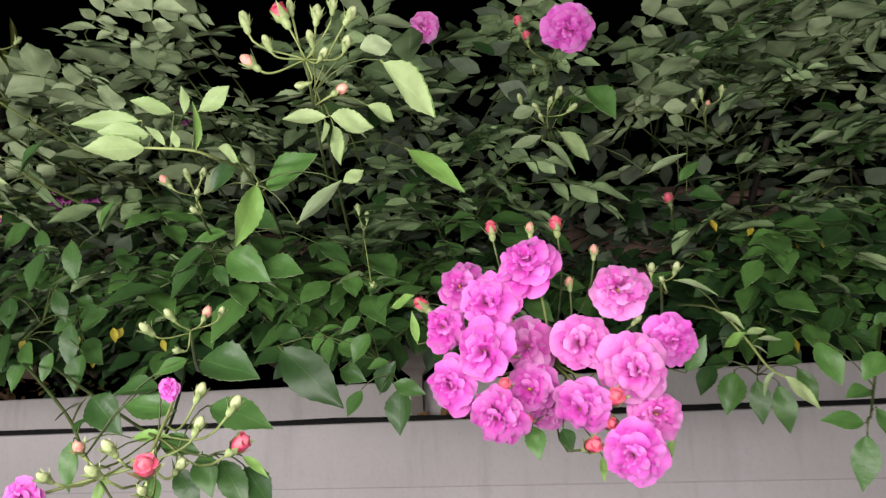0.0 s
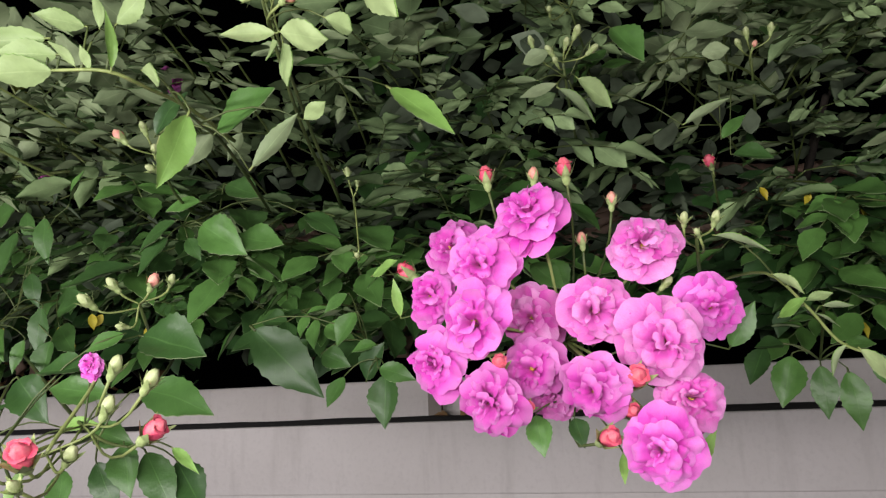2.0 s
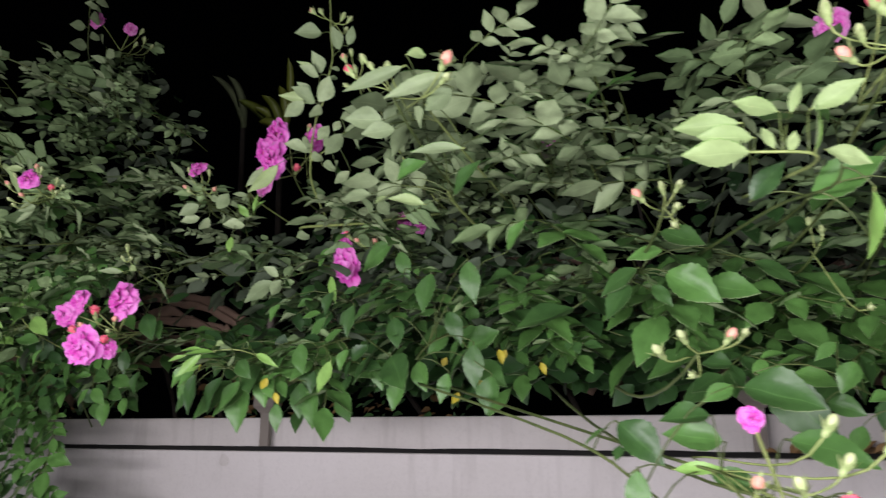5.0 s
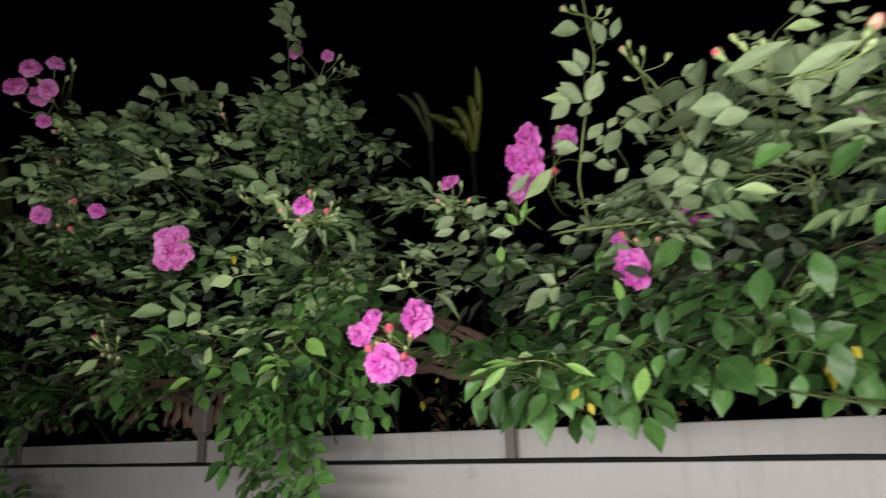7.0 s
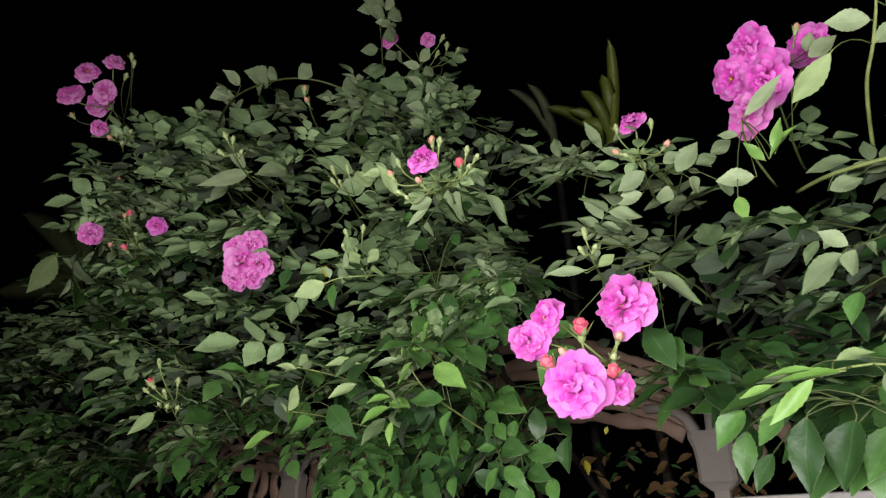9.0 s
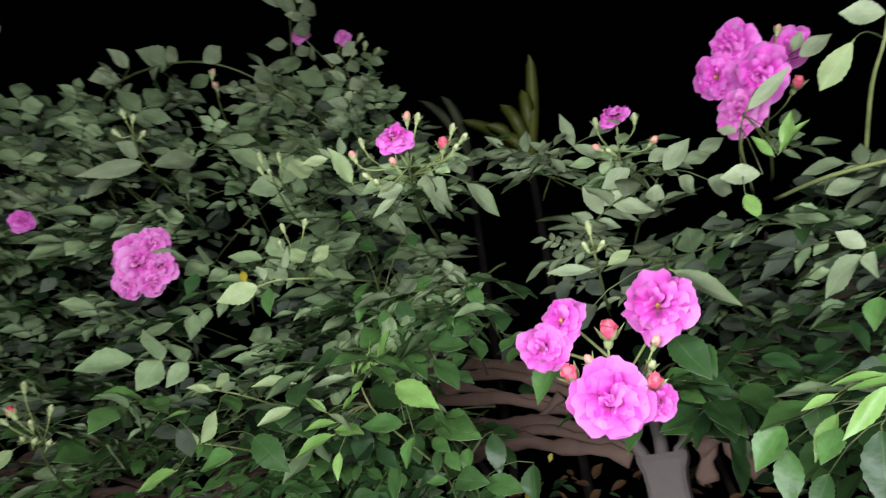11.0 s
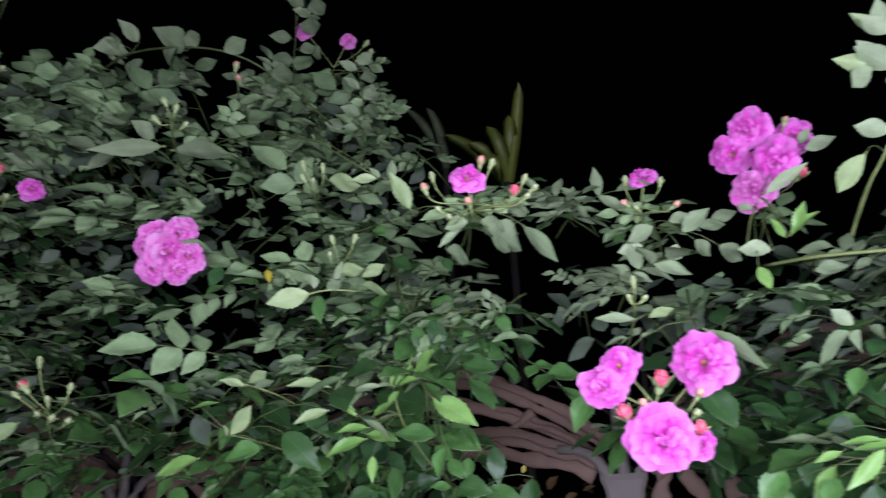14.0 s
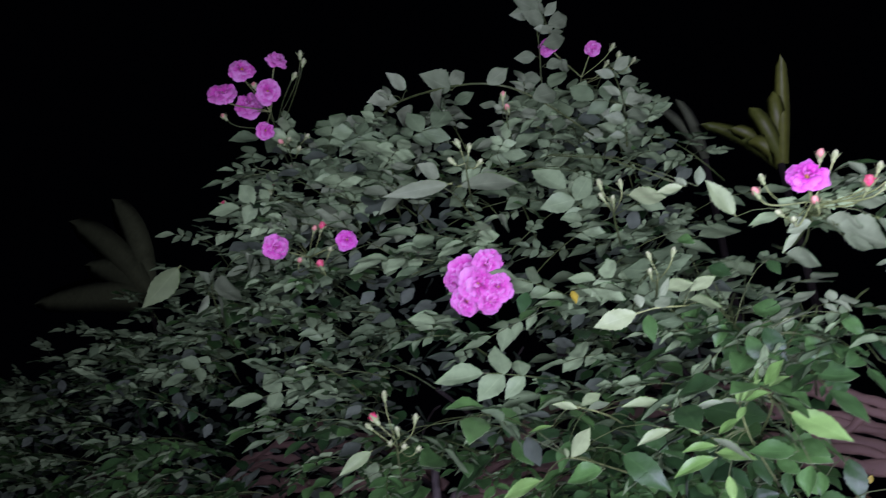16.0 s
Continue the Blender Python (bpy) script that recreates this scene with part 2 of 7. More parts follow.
def compound_leaf(name, seed, pairs, length, size, mats, droop=0.15, slim=1.0):
    """A rose leaf: a stalk with paired leaflets and a larger one at its end, along local y, upper side to +z."""
    rng = random.Random(seed)
    verts, faces, slots = [], [], []
    curve = rng.uniform(-0.12, 0.12)
    def on(t):
        return Vector((curve * length * t * t, length * t, -droop * length * t * t))
    stalk = [on(i / 6) for i in range(7)]
    v, f = tube(stalk, [0.0010 - 0.00006 * i for i in range(7)], 4)
    ribs = [(1.0, 0.5)] * len(v)
    verts += v
    faces += f
    slots += [2] * len(f)
    for p in range(pairs):
        t = 0.34 + 0.58 * p / max(1, pairs - 0.25)
        s = size * (0.72 + 0.28 * p / max(1, pairs - 1)) * rng.uniform(0.85, 1.12) if pairs > 1 else size
        for side in (-1, 1):
            ang = side * rng.uniform(0.85, 1.2)
            m = Matrix.Translation(on(t + rng.uniform(-0.015, 0.015))) @ Matrix.Rotation(-ang, 4, "Z") @ Matrix.Rotation(rng.uniform(-0.3, 0.15), 4, "X") @ Matrix.Rotation(rng.uniform(-0.35, 0.35), 4, "Y")
            leaflet(verts, faces, slots, m, s, s * slim * rng.uniform(0.50, 0.66), rng.uniform(0.05, 0.5), rng.uniform(-0.05, 0.25), rng, ribs=ribs)
    m = Matrix.Translation(on(1.0)) @ Matrix.Rotation(rng.uniform(-0.25, 0.25), 4, "Z") @ Matrix.Rotation(-droop * 1.2, 4, "X")
    leaflet(verts, faces, slots, m, size * 1.2, size * slim * rng.uniform(0.54, 0.68), rng.uniform(0.05, 0.5), rng.uniform(0.0, 0.3), rng, ribs=ribs)
    return mesh(name, verts, faces, mats, slots, ribs=ribs)


def single_leaf(name, seed, width, fold, droop, mats):
    """One leaflet 50 mm long on a short stalk."""
    rng = random.Random(seed)
    v, f = tube([Vector((0, 0.0015 * i, 0)) for i in range(4)], [0.0008] * 4, 4)
    verts, faces, slots, ribs = list(v), list(f), [2] * len(f), [(1.0, 0.5)] * len(v)
    leaflet(verts, faces, slots, Matrix.Translation((0, 0.0035, 0)), 0.0465, 0.05 * width, fold, droop, rng, 16, 0.00075, ribs)
    return mesh(name, verts, faces, mats, slots, ribs=ribs)


MATURE = [compound_leaf("rose_leaf", 10 + i, (2, 3, 2, 2, 2, 3, 2, 1)[i], (0.078, 0.098, 0.072, 0.085, 0.080, 0.090, 0.066, 0.050)[i], (0.045, 0.038, 0.042, 0.043, 0.048, 0.037, 0.040, 0.047)[i], [LEAF_TOP, LEAF_UNDER, CANE], 0.18, (1.0, 0.95, 1.05, 0.9, 1.0, 0.9, 1.1, 0.95)[i]) for i in range(8)]
FRESH = [compound_leaf("fresh_leaf", 110 + i, (2, 2, 1, 2, 3)[i], (0.076, 0.068, 0.046, 0.080, 0.09)[i], (0.043, 0.040, 0.046, 0.039, 0.037)[i], [LEAF_TOP, FRESH_UNDER, CANE], 0.15, (1.0, 0.85, 0.95, 1.1, 0.85)[i]) for i in range(5)]
LANCE = [compound_leaf("lance_leaf", 130 + i, (2, 1, 2)[i], (0.068, 0.046, 0.08)[i], (0.048, 0.054, 0.044)[i], [LEAF_TOP, FRESH_UNDER, CANE], 0.25, (0.6, 0.52, 0.68)[i]) for i in range(3)]
YOUNG = [compound_leaf("young_leaf", 40 + i, (2, 2, 1, 3)[i], (0.06, 0.05, 0.035, 0.06)[i], (0.038, 0.031, 0.036, 0.028)[i], [YOUNG_TOP, YOUNG_UNDER, PEDICEL], 0.1, 0.72) for i in range(4)]
YELLOW = [compound_leaf("yellow_leaf", 60 + i, 0, 0.02, (0.032, 0.024)[i], [OLD_TOP, OLD_TOP, CANE]) for i in range(2)]
SLEAF = [single_leaf("single_leaf", 90 + i, (0.50, 0.56, 0.45)[i], (0.28, 0.45, 0.2)[i], (0.05, 0.16, 0.25)[i], [LEAF_TOP, FRESH_UNDER, CANE]) for i in range(3)]
YLEAF = [single_leaf("young_single_leaf", 95 + i, (0.38, 0.32, 0.43)[i], (0.35, 0.55, 0.2)[i], (0.05, 0.15, -0.05)[i], [YOUNG_TOP, YOUNG_UNDER, PEDICEL]) for i in range(3)]
NLEAF = [single_leaf("narrow_single_leaf", 99 + i, (0.25, 0.21)[i], (0.3, 0.5)[i], (0.1, 0.2)[i], [YOUNG_TOP, FRESH_UNDER, PEDICEL]) for i in range(2)]


# ---- flowers and buds ----
def grid_faces(steps, across):
    row = across + 1
    return [(i * row + k, i * row + k + 1, i * row + row + k + 1, i * row + row + k) for i in range(steps) for k in range(across)]


def shell_petal(seed, reach, top, rise, spread, mat, steps=8, across=10):
    """A petal of a full bloom: it rises out of the centre, bends over and lies outwards with a scalloped lip."""
    rng = random.Random(seed)
    ph, ph2, notch, lean = rng.uniform(0, 6), rng.uniform(0, 6), rng.uniform(-0.5, 0.5), rng.uniform(-0.1, 0.1)
    lip = rng.uniform(0.03, 0.07)
    verts = []
    for i in range(steps + 1):
        t = i / steps
        for k in range(across + 1):
            u = 2 * k / across - 1
            tt = t * (1 - 0.20 * abs(u) ** 3.0) - 0.07 * t * math.exp(-((u - notch) / 0.16) ** 2)
            r = 2 * tt * (1 - tt) * reach * 0.35 + tt * tt * reach
            z = (1 - tt) ** 2 * -0.10 + 2 * tt * (1 - tt) * (top + rise) + tt * tt * top
            turn = max(0.0, tt - 0.75) / 0.25
            z -= lip * turn * turn
            z += 0.05 * reach * u * u * t
            wave = t * t * (0.028 * math.sin(4.0 * u + ph) + 0.018 * math.sin(9.5 * u + ph2))
            r += 0.6 * wave
            z += wave + lean * u * t * 0.4
            a = u * spread * (0.45 + 0.55 * math.sin(1.57 * min(1.0, 1.5 * t)))
            verts.append((r * math.sin(a), r * math.cos(a), z))
    return mesh("petal", verts, grid_faces(steps, across), [mat])


# rings of a unit bloom from the outside in: petals, reach, height of the lip, rise near the centre, half spread
RINGS = [(7, 0.50, 0.03, 0.05, 0.80), (6, 0.45, 0.105, 0.06, 0.80), (6, 0.37, 0.16, 0.08, 0.80), (5, 0.285, 0.205, 0.08, 0.86), (5, 0.20, 0.24, 0.05, 0.9), (4, 0.12, 0.26, -0.02, 1.0)]


def petal_set(mat):
    """Three petals for each ring of a unit bloom, 1 across and facing +z."""
    return [[shell_petal(100 + 10 * j + i, reach, top, rise, spread, mat) for i in range(3)] for j, (_, reach, top, rise, spread) in enumerate(RINGS)]


PINK, PALE, DEEP = petal_set(PETAL), petal_set(PALE_PETAL), petal_set(DEEP_PETAL)


def heart_mesh(seed):
    """The bumpy yellow boss of stamens on its base."""
    r = random.Random(seed)
    verts, faces = [], []
    for i, (z, w) in enumerate(((-0.10, 0.05), (0.04, 0.05), (0.08, 0.045), (0.12, 0.04), (0.13, 0.02))):
        for k in range(10):
            a = 2 * math.pi * k / 10
            q = w * (1 + (0.35 * (-1) ** k if i > 1 else 0) + r.uniform(-0.1, 0.1))
            verts.append((q * math.cos(a), q * math.sin(a), z + (r.uniform(-0.02, 0.03) if i > 1 else 0)))
    for i in range(4):
        for k in range(10):
            k2 = (k + 1) % 10
            faces.append((i * 10 + k, i * 10 + k2, i * 10 + 10 + k2, i * 10 + 10 + k))
    faces.append(tuple(40 + k for k in range(10)))
    return mesh("bloom_heart", verts, faces, [STAMEN])


HEARTS = [heart_mesh(7 + i) for i in range(3)]


def round_bud(tip_mat, seed, slim):
    """A plump closed bud, its petals wrapped in a spiral, on a cup with five pointed sepals."""
    rng = random.Random(seed)
    verts, faces = [], []
    rings, sides = 12, 30
    for i in range(rings):
        t = i / (rings - 1)
        r = 0.56 * slim * math.sin(math.pi * (0.10 + 0.84 * t)) ** 0.72 * (1.0 - 0.16 * t)
        for k in range(sides):
            w = 2 * math.pi * k / sides
            wrap = (3 * k / sides + 0.8 * t) % 1.0
            rr = r * (0.82 + 0.30 * wrap * (0.35 + 0.65 * t))
            verts.append((rr * math.cos(w), rr * math.sin(w), 1.08 * t + (0.05 * wrap if i > 7 else 0.0) - 0.05))
    for i in range(rings - 1):
        for k in range(sides):
            k2 = (k + 1) % sides
            faces.append((i * sides + k, i * sides + k2, (i + 1) * sides + k2, (i + 1) * sides + k))
    faces.append(tuple((rings - 1) * sides + k for k in range(sides)))
    body = mesh("bud", verts, faces, [tip_mat])
    verts, faces = [], []
    for z, r in ((-0.62, 0.09), (-0.50, 0.20), (-0.28, 0.27), (-0.10, 0.25), (0.02, 0.36), (0.14, 0.50 * slim)):
        for k in range(10):
            w = 2 * math.pi * k / 10
            verts.append((r * math.cos(w), r * math.sin(w), z - (0.10 if z > 0.1 and k % 2 else 0)))
    for i in range(5):
        for k in range(10):
            k2 = (k + 1) % 10
            faces.append((i * 10 + k, i * 10 + k2, i * 10 + 10 + k2, i * 10 + 10 + k))
    for k in range(0, 10, 2):
        w = 2 * math.pi * k / 10 + rng.uniform(-0.2, 0.2)
        r = rng.uniform(0.70, 1.0) * max(slim, 0.88)
        verts.append((r * math.cos(w), r * math.sin(w), rng.uniform(0.55, 1.0)))
        t = len(verts) - 1
        faces += [(50 + (k - 1) % 10, 50 + k, t), (50 + k, 50 + k + 1, t)]
    return body, mesh("calyx", verts, faces, [SEPAL])


RED_BUD, PEACH_BUD, GREEN_BUD = round_bud(BUD_PINK, 1, 0.88), round_bud(BUD_PEACH, 2, 0.84), round_bud(BUD_GREEN, 3, 0.76)
BUD_PETALS = [shell_petal(160 + i, 0.46 + 0.04 * i, 0.92 - 0.10 * i, 0.10, 0.85, BUD_PINK, 6, 6) for i in range(3)]
BUDS = {"r": RED_BUD, "p": PEACH_BUD, "g": GREEN_BUD}


def add_bloom(parent, at, size, facing, rng, petals=PINK):
    """A full bloom: the stamen boss, with inner, middle and outer petals set round it."""
    z = Vector(facing).normalized()
    m = Matrix.Translation(at) @ z.to_track_quat("Z", "Y").to_matrix().to_4x4() @ Matrix.Rotation(rng.uniform(0, 6.28), 4, "Z") @ Matrix.Diagonal((size * rng.uniform(0.95, 1.05), size * rng.uniform(0.95, 1.05), size * rng.uniform(0.95, 1.2), 1))
    bloom = put("bloom", rng.choice(HEARTS), parent, m)
    if petals is PINK:
        petals = rng.choice((PINK, PINK, PALE, PALE, DEEP))
    open_heart = rng.random() < 0.3
    drift = Vector((rng.uniform(-0.014, 0.014), rng.uniform(-0.014, 0.014)))
    for j, (n, *_) in enumerate(RINGS):
        if open_heart and j == 5:
            continue
        first = rng.uniform(0, 6.28)
        for k in range(n):
            a = first + 6.283 * k / n + rng.uniform(-0.3, 0.3)
            grow = rng.uniform(0.84, 1.10)
            loose = 0.14 + 0.05 * j
            turn = Matrix.Translation((*drift * j, 0)) @ Matrix.Rotation(a, 4, "Z") @ Matrix.Rotation(rng.uniform(-loose, loose), 4, "X") @ Matrix.Rotation(rng.uniform(-loose, loose), 4, "Y")
            put("petal", rng.choice(petals[j]), bloom, turn @ Matrix.Diagonal((grow, grow, grow * rng.uniform(0.9, 1.15), 1)) @ Matrix.Translation((0, 0, 0.012 * (k % 2))))
    return bloom


def add_bud(parent, at, size, facing, kind):
    z = Vector(facing).normalized()
    m = Matrix.Translation(at) @ z.to_track_quat("Z", "Y").to_matrix().to_4x4() @ Matrix.Diagonal((size, size, size, 1))
    body, sepals = BUDS[kind]
    bud = put("bud", body, parent, m, {"r": "opening red-pink rose bud", "p": "peach-tipped rose bud", "g": "closed pale green rose bud"}[kind])
    put("calyx", sepals, bud)
    if kind == "r":
        for k in range(6):
            put("petal", BUD_PETALS[k % 3], bud, Matrix.Rotation(2.3 * k + 0.4 * math.sin(90 * at[0] + k), 4, "Z"))


def add_stem(parent, points, r0, r1, mat, name="stem"):
    n = len(points)
    v, f = tube(points, [r0 + (r1 - r0) * i / (n - 1) for i in range(n)], 6)
    return put(name, mesh(name, v, f, [mat]), parent)


def leaf_normal(p, rng):
    """Upper leaves lie level, lower ones hang with their upper side turned outwards."""
    low = min(1.0, max(0.0, (1.745 - p.z) / 0.18))
    wild = 0.34 + 0.10 * low if rng.random() < 0.8 else 0.8
    n = Vector((rng.uniform(-wild, wild), 0.27 - 1.25 * low + rng.uniform(-wild, wild), 1.0 - 0.32 * low + rng.uniform(-0.2, 0.2)))
    return n.normalized()


def pedicel_line(hub, end, top):
    """A stalk that leaves the hub and rises into the end along top."""
    hub, end, top = Vector(hub), Vector(end), Vector(top).normalized()
    reach = (end - hub).length
    a, b = hub.lerp(end, 0.3), end - top * 0.3 * reach
    return [hub * (1 - t) ** 3 + a * 3 * t * (1 - t) ** 2 + b * 3 * t * t * (1 - t) + end * t ** 3 for t in [i / 7 for i in range(8)]]


def truss(label, root, hub, blooms, buds, seed, spread=4.0, petals=PINK, up=0.0, bare=False):
    """A flower truss: a stalk from root to hub and a pedicel to each bloom and bud."""
    rng = random.Random(seed)
    thing = tagged(new("rose_truss"), label, "flower cluster", "flower trusses of the rose hedge")
    root, hub = Vector(root), Vector(hub)
    ends = [Vector(b[:3]) for b in (*blooms, *buds)]
    hub = hub.lerp(sum(ends, Vector()) / len(ends), 0.35 if blooms else 0.5)
    add_stem(thing, bend(root, hub, (0, 0, -0.02)), 0.0018, 0.0012, CANE)
    for k in range(0 if bare else 3 if len(blooms) < 3 else 2):
        a = rng.uniform(-2.6, -0.5)
        at = root.lerp(hub, rng.uniform(0.3, 0.65) if blooms else rng.uniform(0.55, 0.98))
        if not blooms and hides_rose(at + Vector((0.05 * math.cos(a), 0.025 * math.sin(a), -0.03))):
            continue
        put("leaf", rng.choice(MATURE), thing, basis(at, (math.cos(a), 0.5 * math.sin(a), rng.uniform(-0.3, 0.2)), leaf_normal(at, rng), rng.uniform(0.45, 0.75)))
    open_to = Vector((-1.1, 0.1, 1.55)) if hub.x < -0.65 else Vector((-0.1, 0.03, 1.5))
    for x, y, z, d in blooms:
        p = Vector((x, y, z))
        out = (p - hub) * spread
        f = (open_to - p).normalized() + Vector((out.x, 0, out.z + up)) + Vector([rng.uniform(-0.22, 0.22) for _ in range(3)])
        f.normalize()
        add_bloom(thing, p - f * d * 0.14, d * 1.21, f, rng, petals)
        add_stem(thing, pedicel_line(hub, p - f * d * 0.14, f), 0.0011, 0.0011, PEDICEL, "pedicel")
    for x, y, z, d, kind in buds:
        p = Vector((x, y, z))
        d *= 0.92 if kind == "r" else 0.84 if kind == "p" else 0.84
        f = (p - hub).normalized() * 0.9 + Vector((rng.uniform(-0.5, 0.5), rng.uniform(-0.45, 0.15), 0.8))
        f.normalize()
        add_bud(thing, p - f * d * 0.6, d, f, kind)
        foot = hub.lerp(root, rng.choice((0.0, 0.0, 0.06, 0.14, 0.22)) + (0.2 if len(blooms) > 2 else 0.0))
        add_stem(thing, pedicel_line(foot, p - f * d * 1.15, f), 0.0006, 0.0009, CANE if len(blooms) > 5 else PEDICEL, "pedicel")
    if len(buds) > 2 and len(blooms) < 2 and not bare:
        for k in range(min(6, len(buds))):
            a = 2.4 * k + rng.uniform(-0.4, 0.4)
            if not blooms and hides_rose(hub + Vector((0.04 * math.cos(a), 0.02 * math.sin(a), -0.03))):
                continue
            put("leaf", rng.choice((YOUNG[2], MATURE[7], MATURE[2]) if hub.y > 0.6 else (MATURE[7], MATURE[2])), thing, basis(hub.lerp(root, 0.05 + 0.03 * k), (math.cos(a), 0.5 * math.sin(a), 0.2), leaf_normal(hub + Vector((0, 0, 0.2)), rng), rng.uniform(0.4, 0.75)))
    return thing


# ---- the wall, the planter and the fence ----
GAP_Y, TOP_Z, RIM_Z = 1.226, 1.448, 1.512
X0, X1 = -7.0, 5.0

bm = bmesh.new()
bmesh.ops.create_grid(bm, x_segments=40, y_segments=40, size=1, matrix=Matrix.Diagonal((60, 60, 1, 1)))
tagged(new("ground", bm_mesh("ground", bm, [PAVING])), "grey paving in the dark below the wall", "ground", kind="structure")

wall = tagged(new("wall_front"), "pale painted concrete parapet wall below the roses", "wall", kind="structure")
bm = bmesh.new()
box(bm, X0, X1, GAP_Y - 0.015, GAP_Y + 0.20, 0.0, 1.345)
put("wall_body", bm_mesh("wall_body", bm, [COPING]), wall)
bm = bmesh.new()
box(bm, X0, X1, GAP_Y - 0.018, GAP_Y, 1.345, TOP_Z, 0.0025)
put("coping", bm_mesh("coping", bm, [COPING]), wall, label="pale painted coping band with faint stains")

# black tube added along the coping to give the open gap its darkness
n = 400
pts, rad = [], []
for i in range(n + 1):
    x = X0 + (X1 - X0) * i / n
    w = noise.noise(Vector((x * 3.1, 0, 0))) * 0.0016 + noise.noise(Vector((x * 14.0, 3, 0))) * 0.0009
    pts.append(Vector((x, GAP_Y + 0.0075, TOP_Z + 0.002 + w)))
    rad.append(0.0062 + 0.0012 * noise.noise(Vector((x * 9.0, 7, 0))))
v, f = tube(pts, rad, 8)
put("gap_shade_strip", mesh("gap_shade_strip", v, f, [DARK]), wall, label="black strip along the coping in place of the dark gap")
bm = bmesh.new()
bmesh.ops.create_circle(bm, cap_ends=True, segments=14, radius=0.012, matrix=Matrix.Translation((-1.237, GAP_Y - 0.0187, 1.43)) @ Matrix.Rotation(radians(90), 4, "X"))
for v in bm.verts:
    v.co += Vector((noise.noise(v.co * 90), 0, noise.noise(v.co * 70))) * 0.004
put("stain", bm_mesh("stain", bm, [TROUGH]), wall)

planter = tagged(new("planter"), "long pale concrete planter trough behind the parapet", "planter", kind="structure")
bm = bmesh.new()
box(bm, X0, X1, GAP_Y + 0.034, GAP_Y + 0.085, 1.335, RIM_Z, 0.003)
put("front_rim", bm_mesh("front_rim", bm, [TROUGH]), planter)
bm = bmesh.new()
box(bm, X0, X1, GAP_Y + 0.50, GAP_Y + 0.55, 1.0, 1.44, 0.004)
box(bm, X0, X1, GAP_Y + 0.087, GAP_Y + 0.498, 1.0, 1.05)
put("back_rim", bm_mesh("back_rim", bm, [TROUGH]), planter)
bm = bmesh.new()
bmesh.ops.create_grid(bm, x_segments=240, y_segments=8, size=0.5, matrix=Matrix.Translation(((X0 + X1) / 2, GAP_Y + 0.292, 1.40)) @ Matrix.Diagonal((X1 - X0, 0.41, 1, 1)))
for v in bm.verts:
    v.co.z += 0.02 * noise.noise(v.co * 9) + 0.01 * noise.noise(v.co * 31)
tagged(new("soil", bm_mesh("soil", bm, [SOIL], True)), "dark damp soil in the planter", "soil", kind="structure")


def fence_post(bm, x, y):
    """The stake and the flared socket above it."""
    box(bm, x - 0.0105, x + 0.0105, y - 0.005, y + 0.005, 1.40, 1.530, 0.001)
    prev = None
    for z, w, d in ((1.521, 0.012, 0.007), (1.529, 0.021, 0.010), (1.534, 0.0265, 0.013), (1.562, 0.0262, 0.013), (1.580, 0.0280, 0.013), (1.594, 0.0335, 0.012), (1.603, 0.0340, 0.009)):
        ring = [bm.verts.new((x + w * a, y + d * b, z)) for a, b in ((-1, -0.7), (-0.8, -1), (0.8, -1), (1, -0.7), (1, 1), (-1, 1))]
        if prev:
            for k in range(6):
                bm.faces.new((prev[k], prev[(k + 1) % 6], ring[(k + 1) % 6], ring[k]))
        prev = ring
    bm.faces.new(prev)


def flat_bar(points, widths, y, thick):
    """A rough cast bar with rounded edges that runs along points of (x, z)."""
    verts, faces = [], []
    pts = [Vector((px, 0, pz)) for px, pz in points]
    for i, p in enumerate(pts):
        t = (pts[min(i + 1, len(pts) - 1)] - pts[max(i - 1, 0)]).normalized()
        n = Vector((-t.z, 0, t.x)) * widths[i]
        for a, b in ((1, 0.35), (0.7, 1), (-0.7, 1), (-1, 0.35), (-1, -0.35), (-0.7, -1), (0.7, -1), (1, -0.35)):
            verts.append(p + n * 0.5 * a + Vector((0, y - thick * 0.5 * b, 0)))
    for i in range(len(pts) - 1):
        for k in range(8):
            faces.append((i * 8 + k, i * 8 + (k + 1) % 8, i * 8 + 8 + (k + 1) % 8, i * 8 + 8 + k))
    faces += [tuple(range(8))[::-1], tuple((len(pts) - 1) * 8 + k for k in range(8))]
    return mesh("bar", verts, faces, [IRON])


POSTS = [-3.924, -3.007, -2.090, -1.166, -0.25, 0.668, 1.585]
fence = tagged(new("fence"), "brown cast-iron fence of branch-like arches on grey stakes", "fence", kind="structure")
for x in POSTS:
    bm = bmesh.new()
    fence_post(bm, x, GAP_Y + 0.016)
    post = put("post", bm_mesh("post", bm, [STAKE]), fence, label="grey-brown iron stake with a wider socket")
    for side in (-1, 0, 1):
        pts = [Vector((x + side * u, GAP_Y + 0.017, z)) for u, z in ((0.022, 1.592), (0.026, 1.606), (0.034, 1.622), (0.048, 1.634), (0.066, 1.641), (0.095, 1.643))]
        if side == 0:
            pts = [Vector((x + 0.002 * math.sin(2.0 * i), GAP_Y + 0.017, 1.590 + 0.036 * i)) for i in range(5)]
        v, f = tube(pts, [0.0098 - 0.0005 * q for q in range(len(pts))], 8)
        put("prong", mesh("prong", v, f, [STAKE]), post)
bar_rng = random.Random(12)
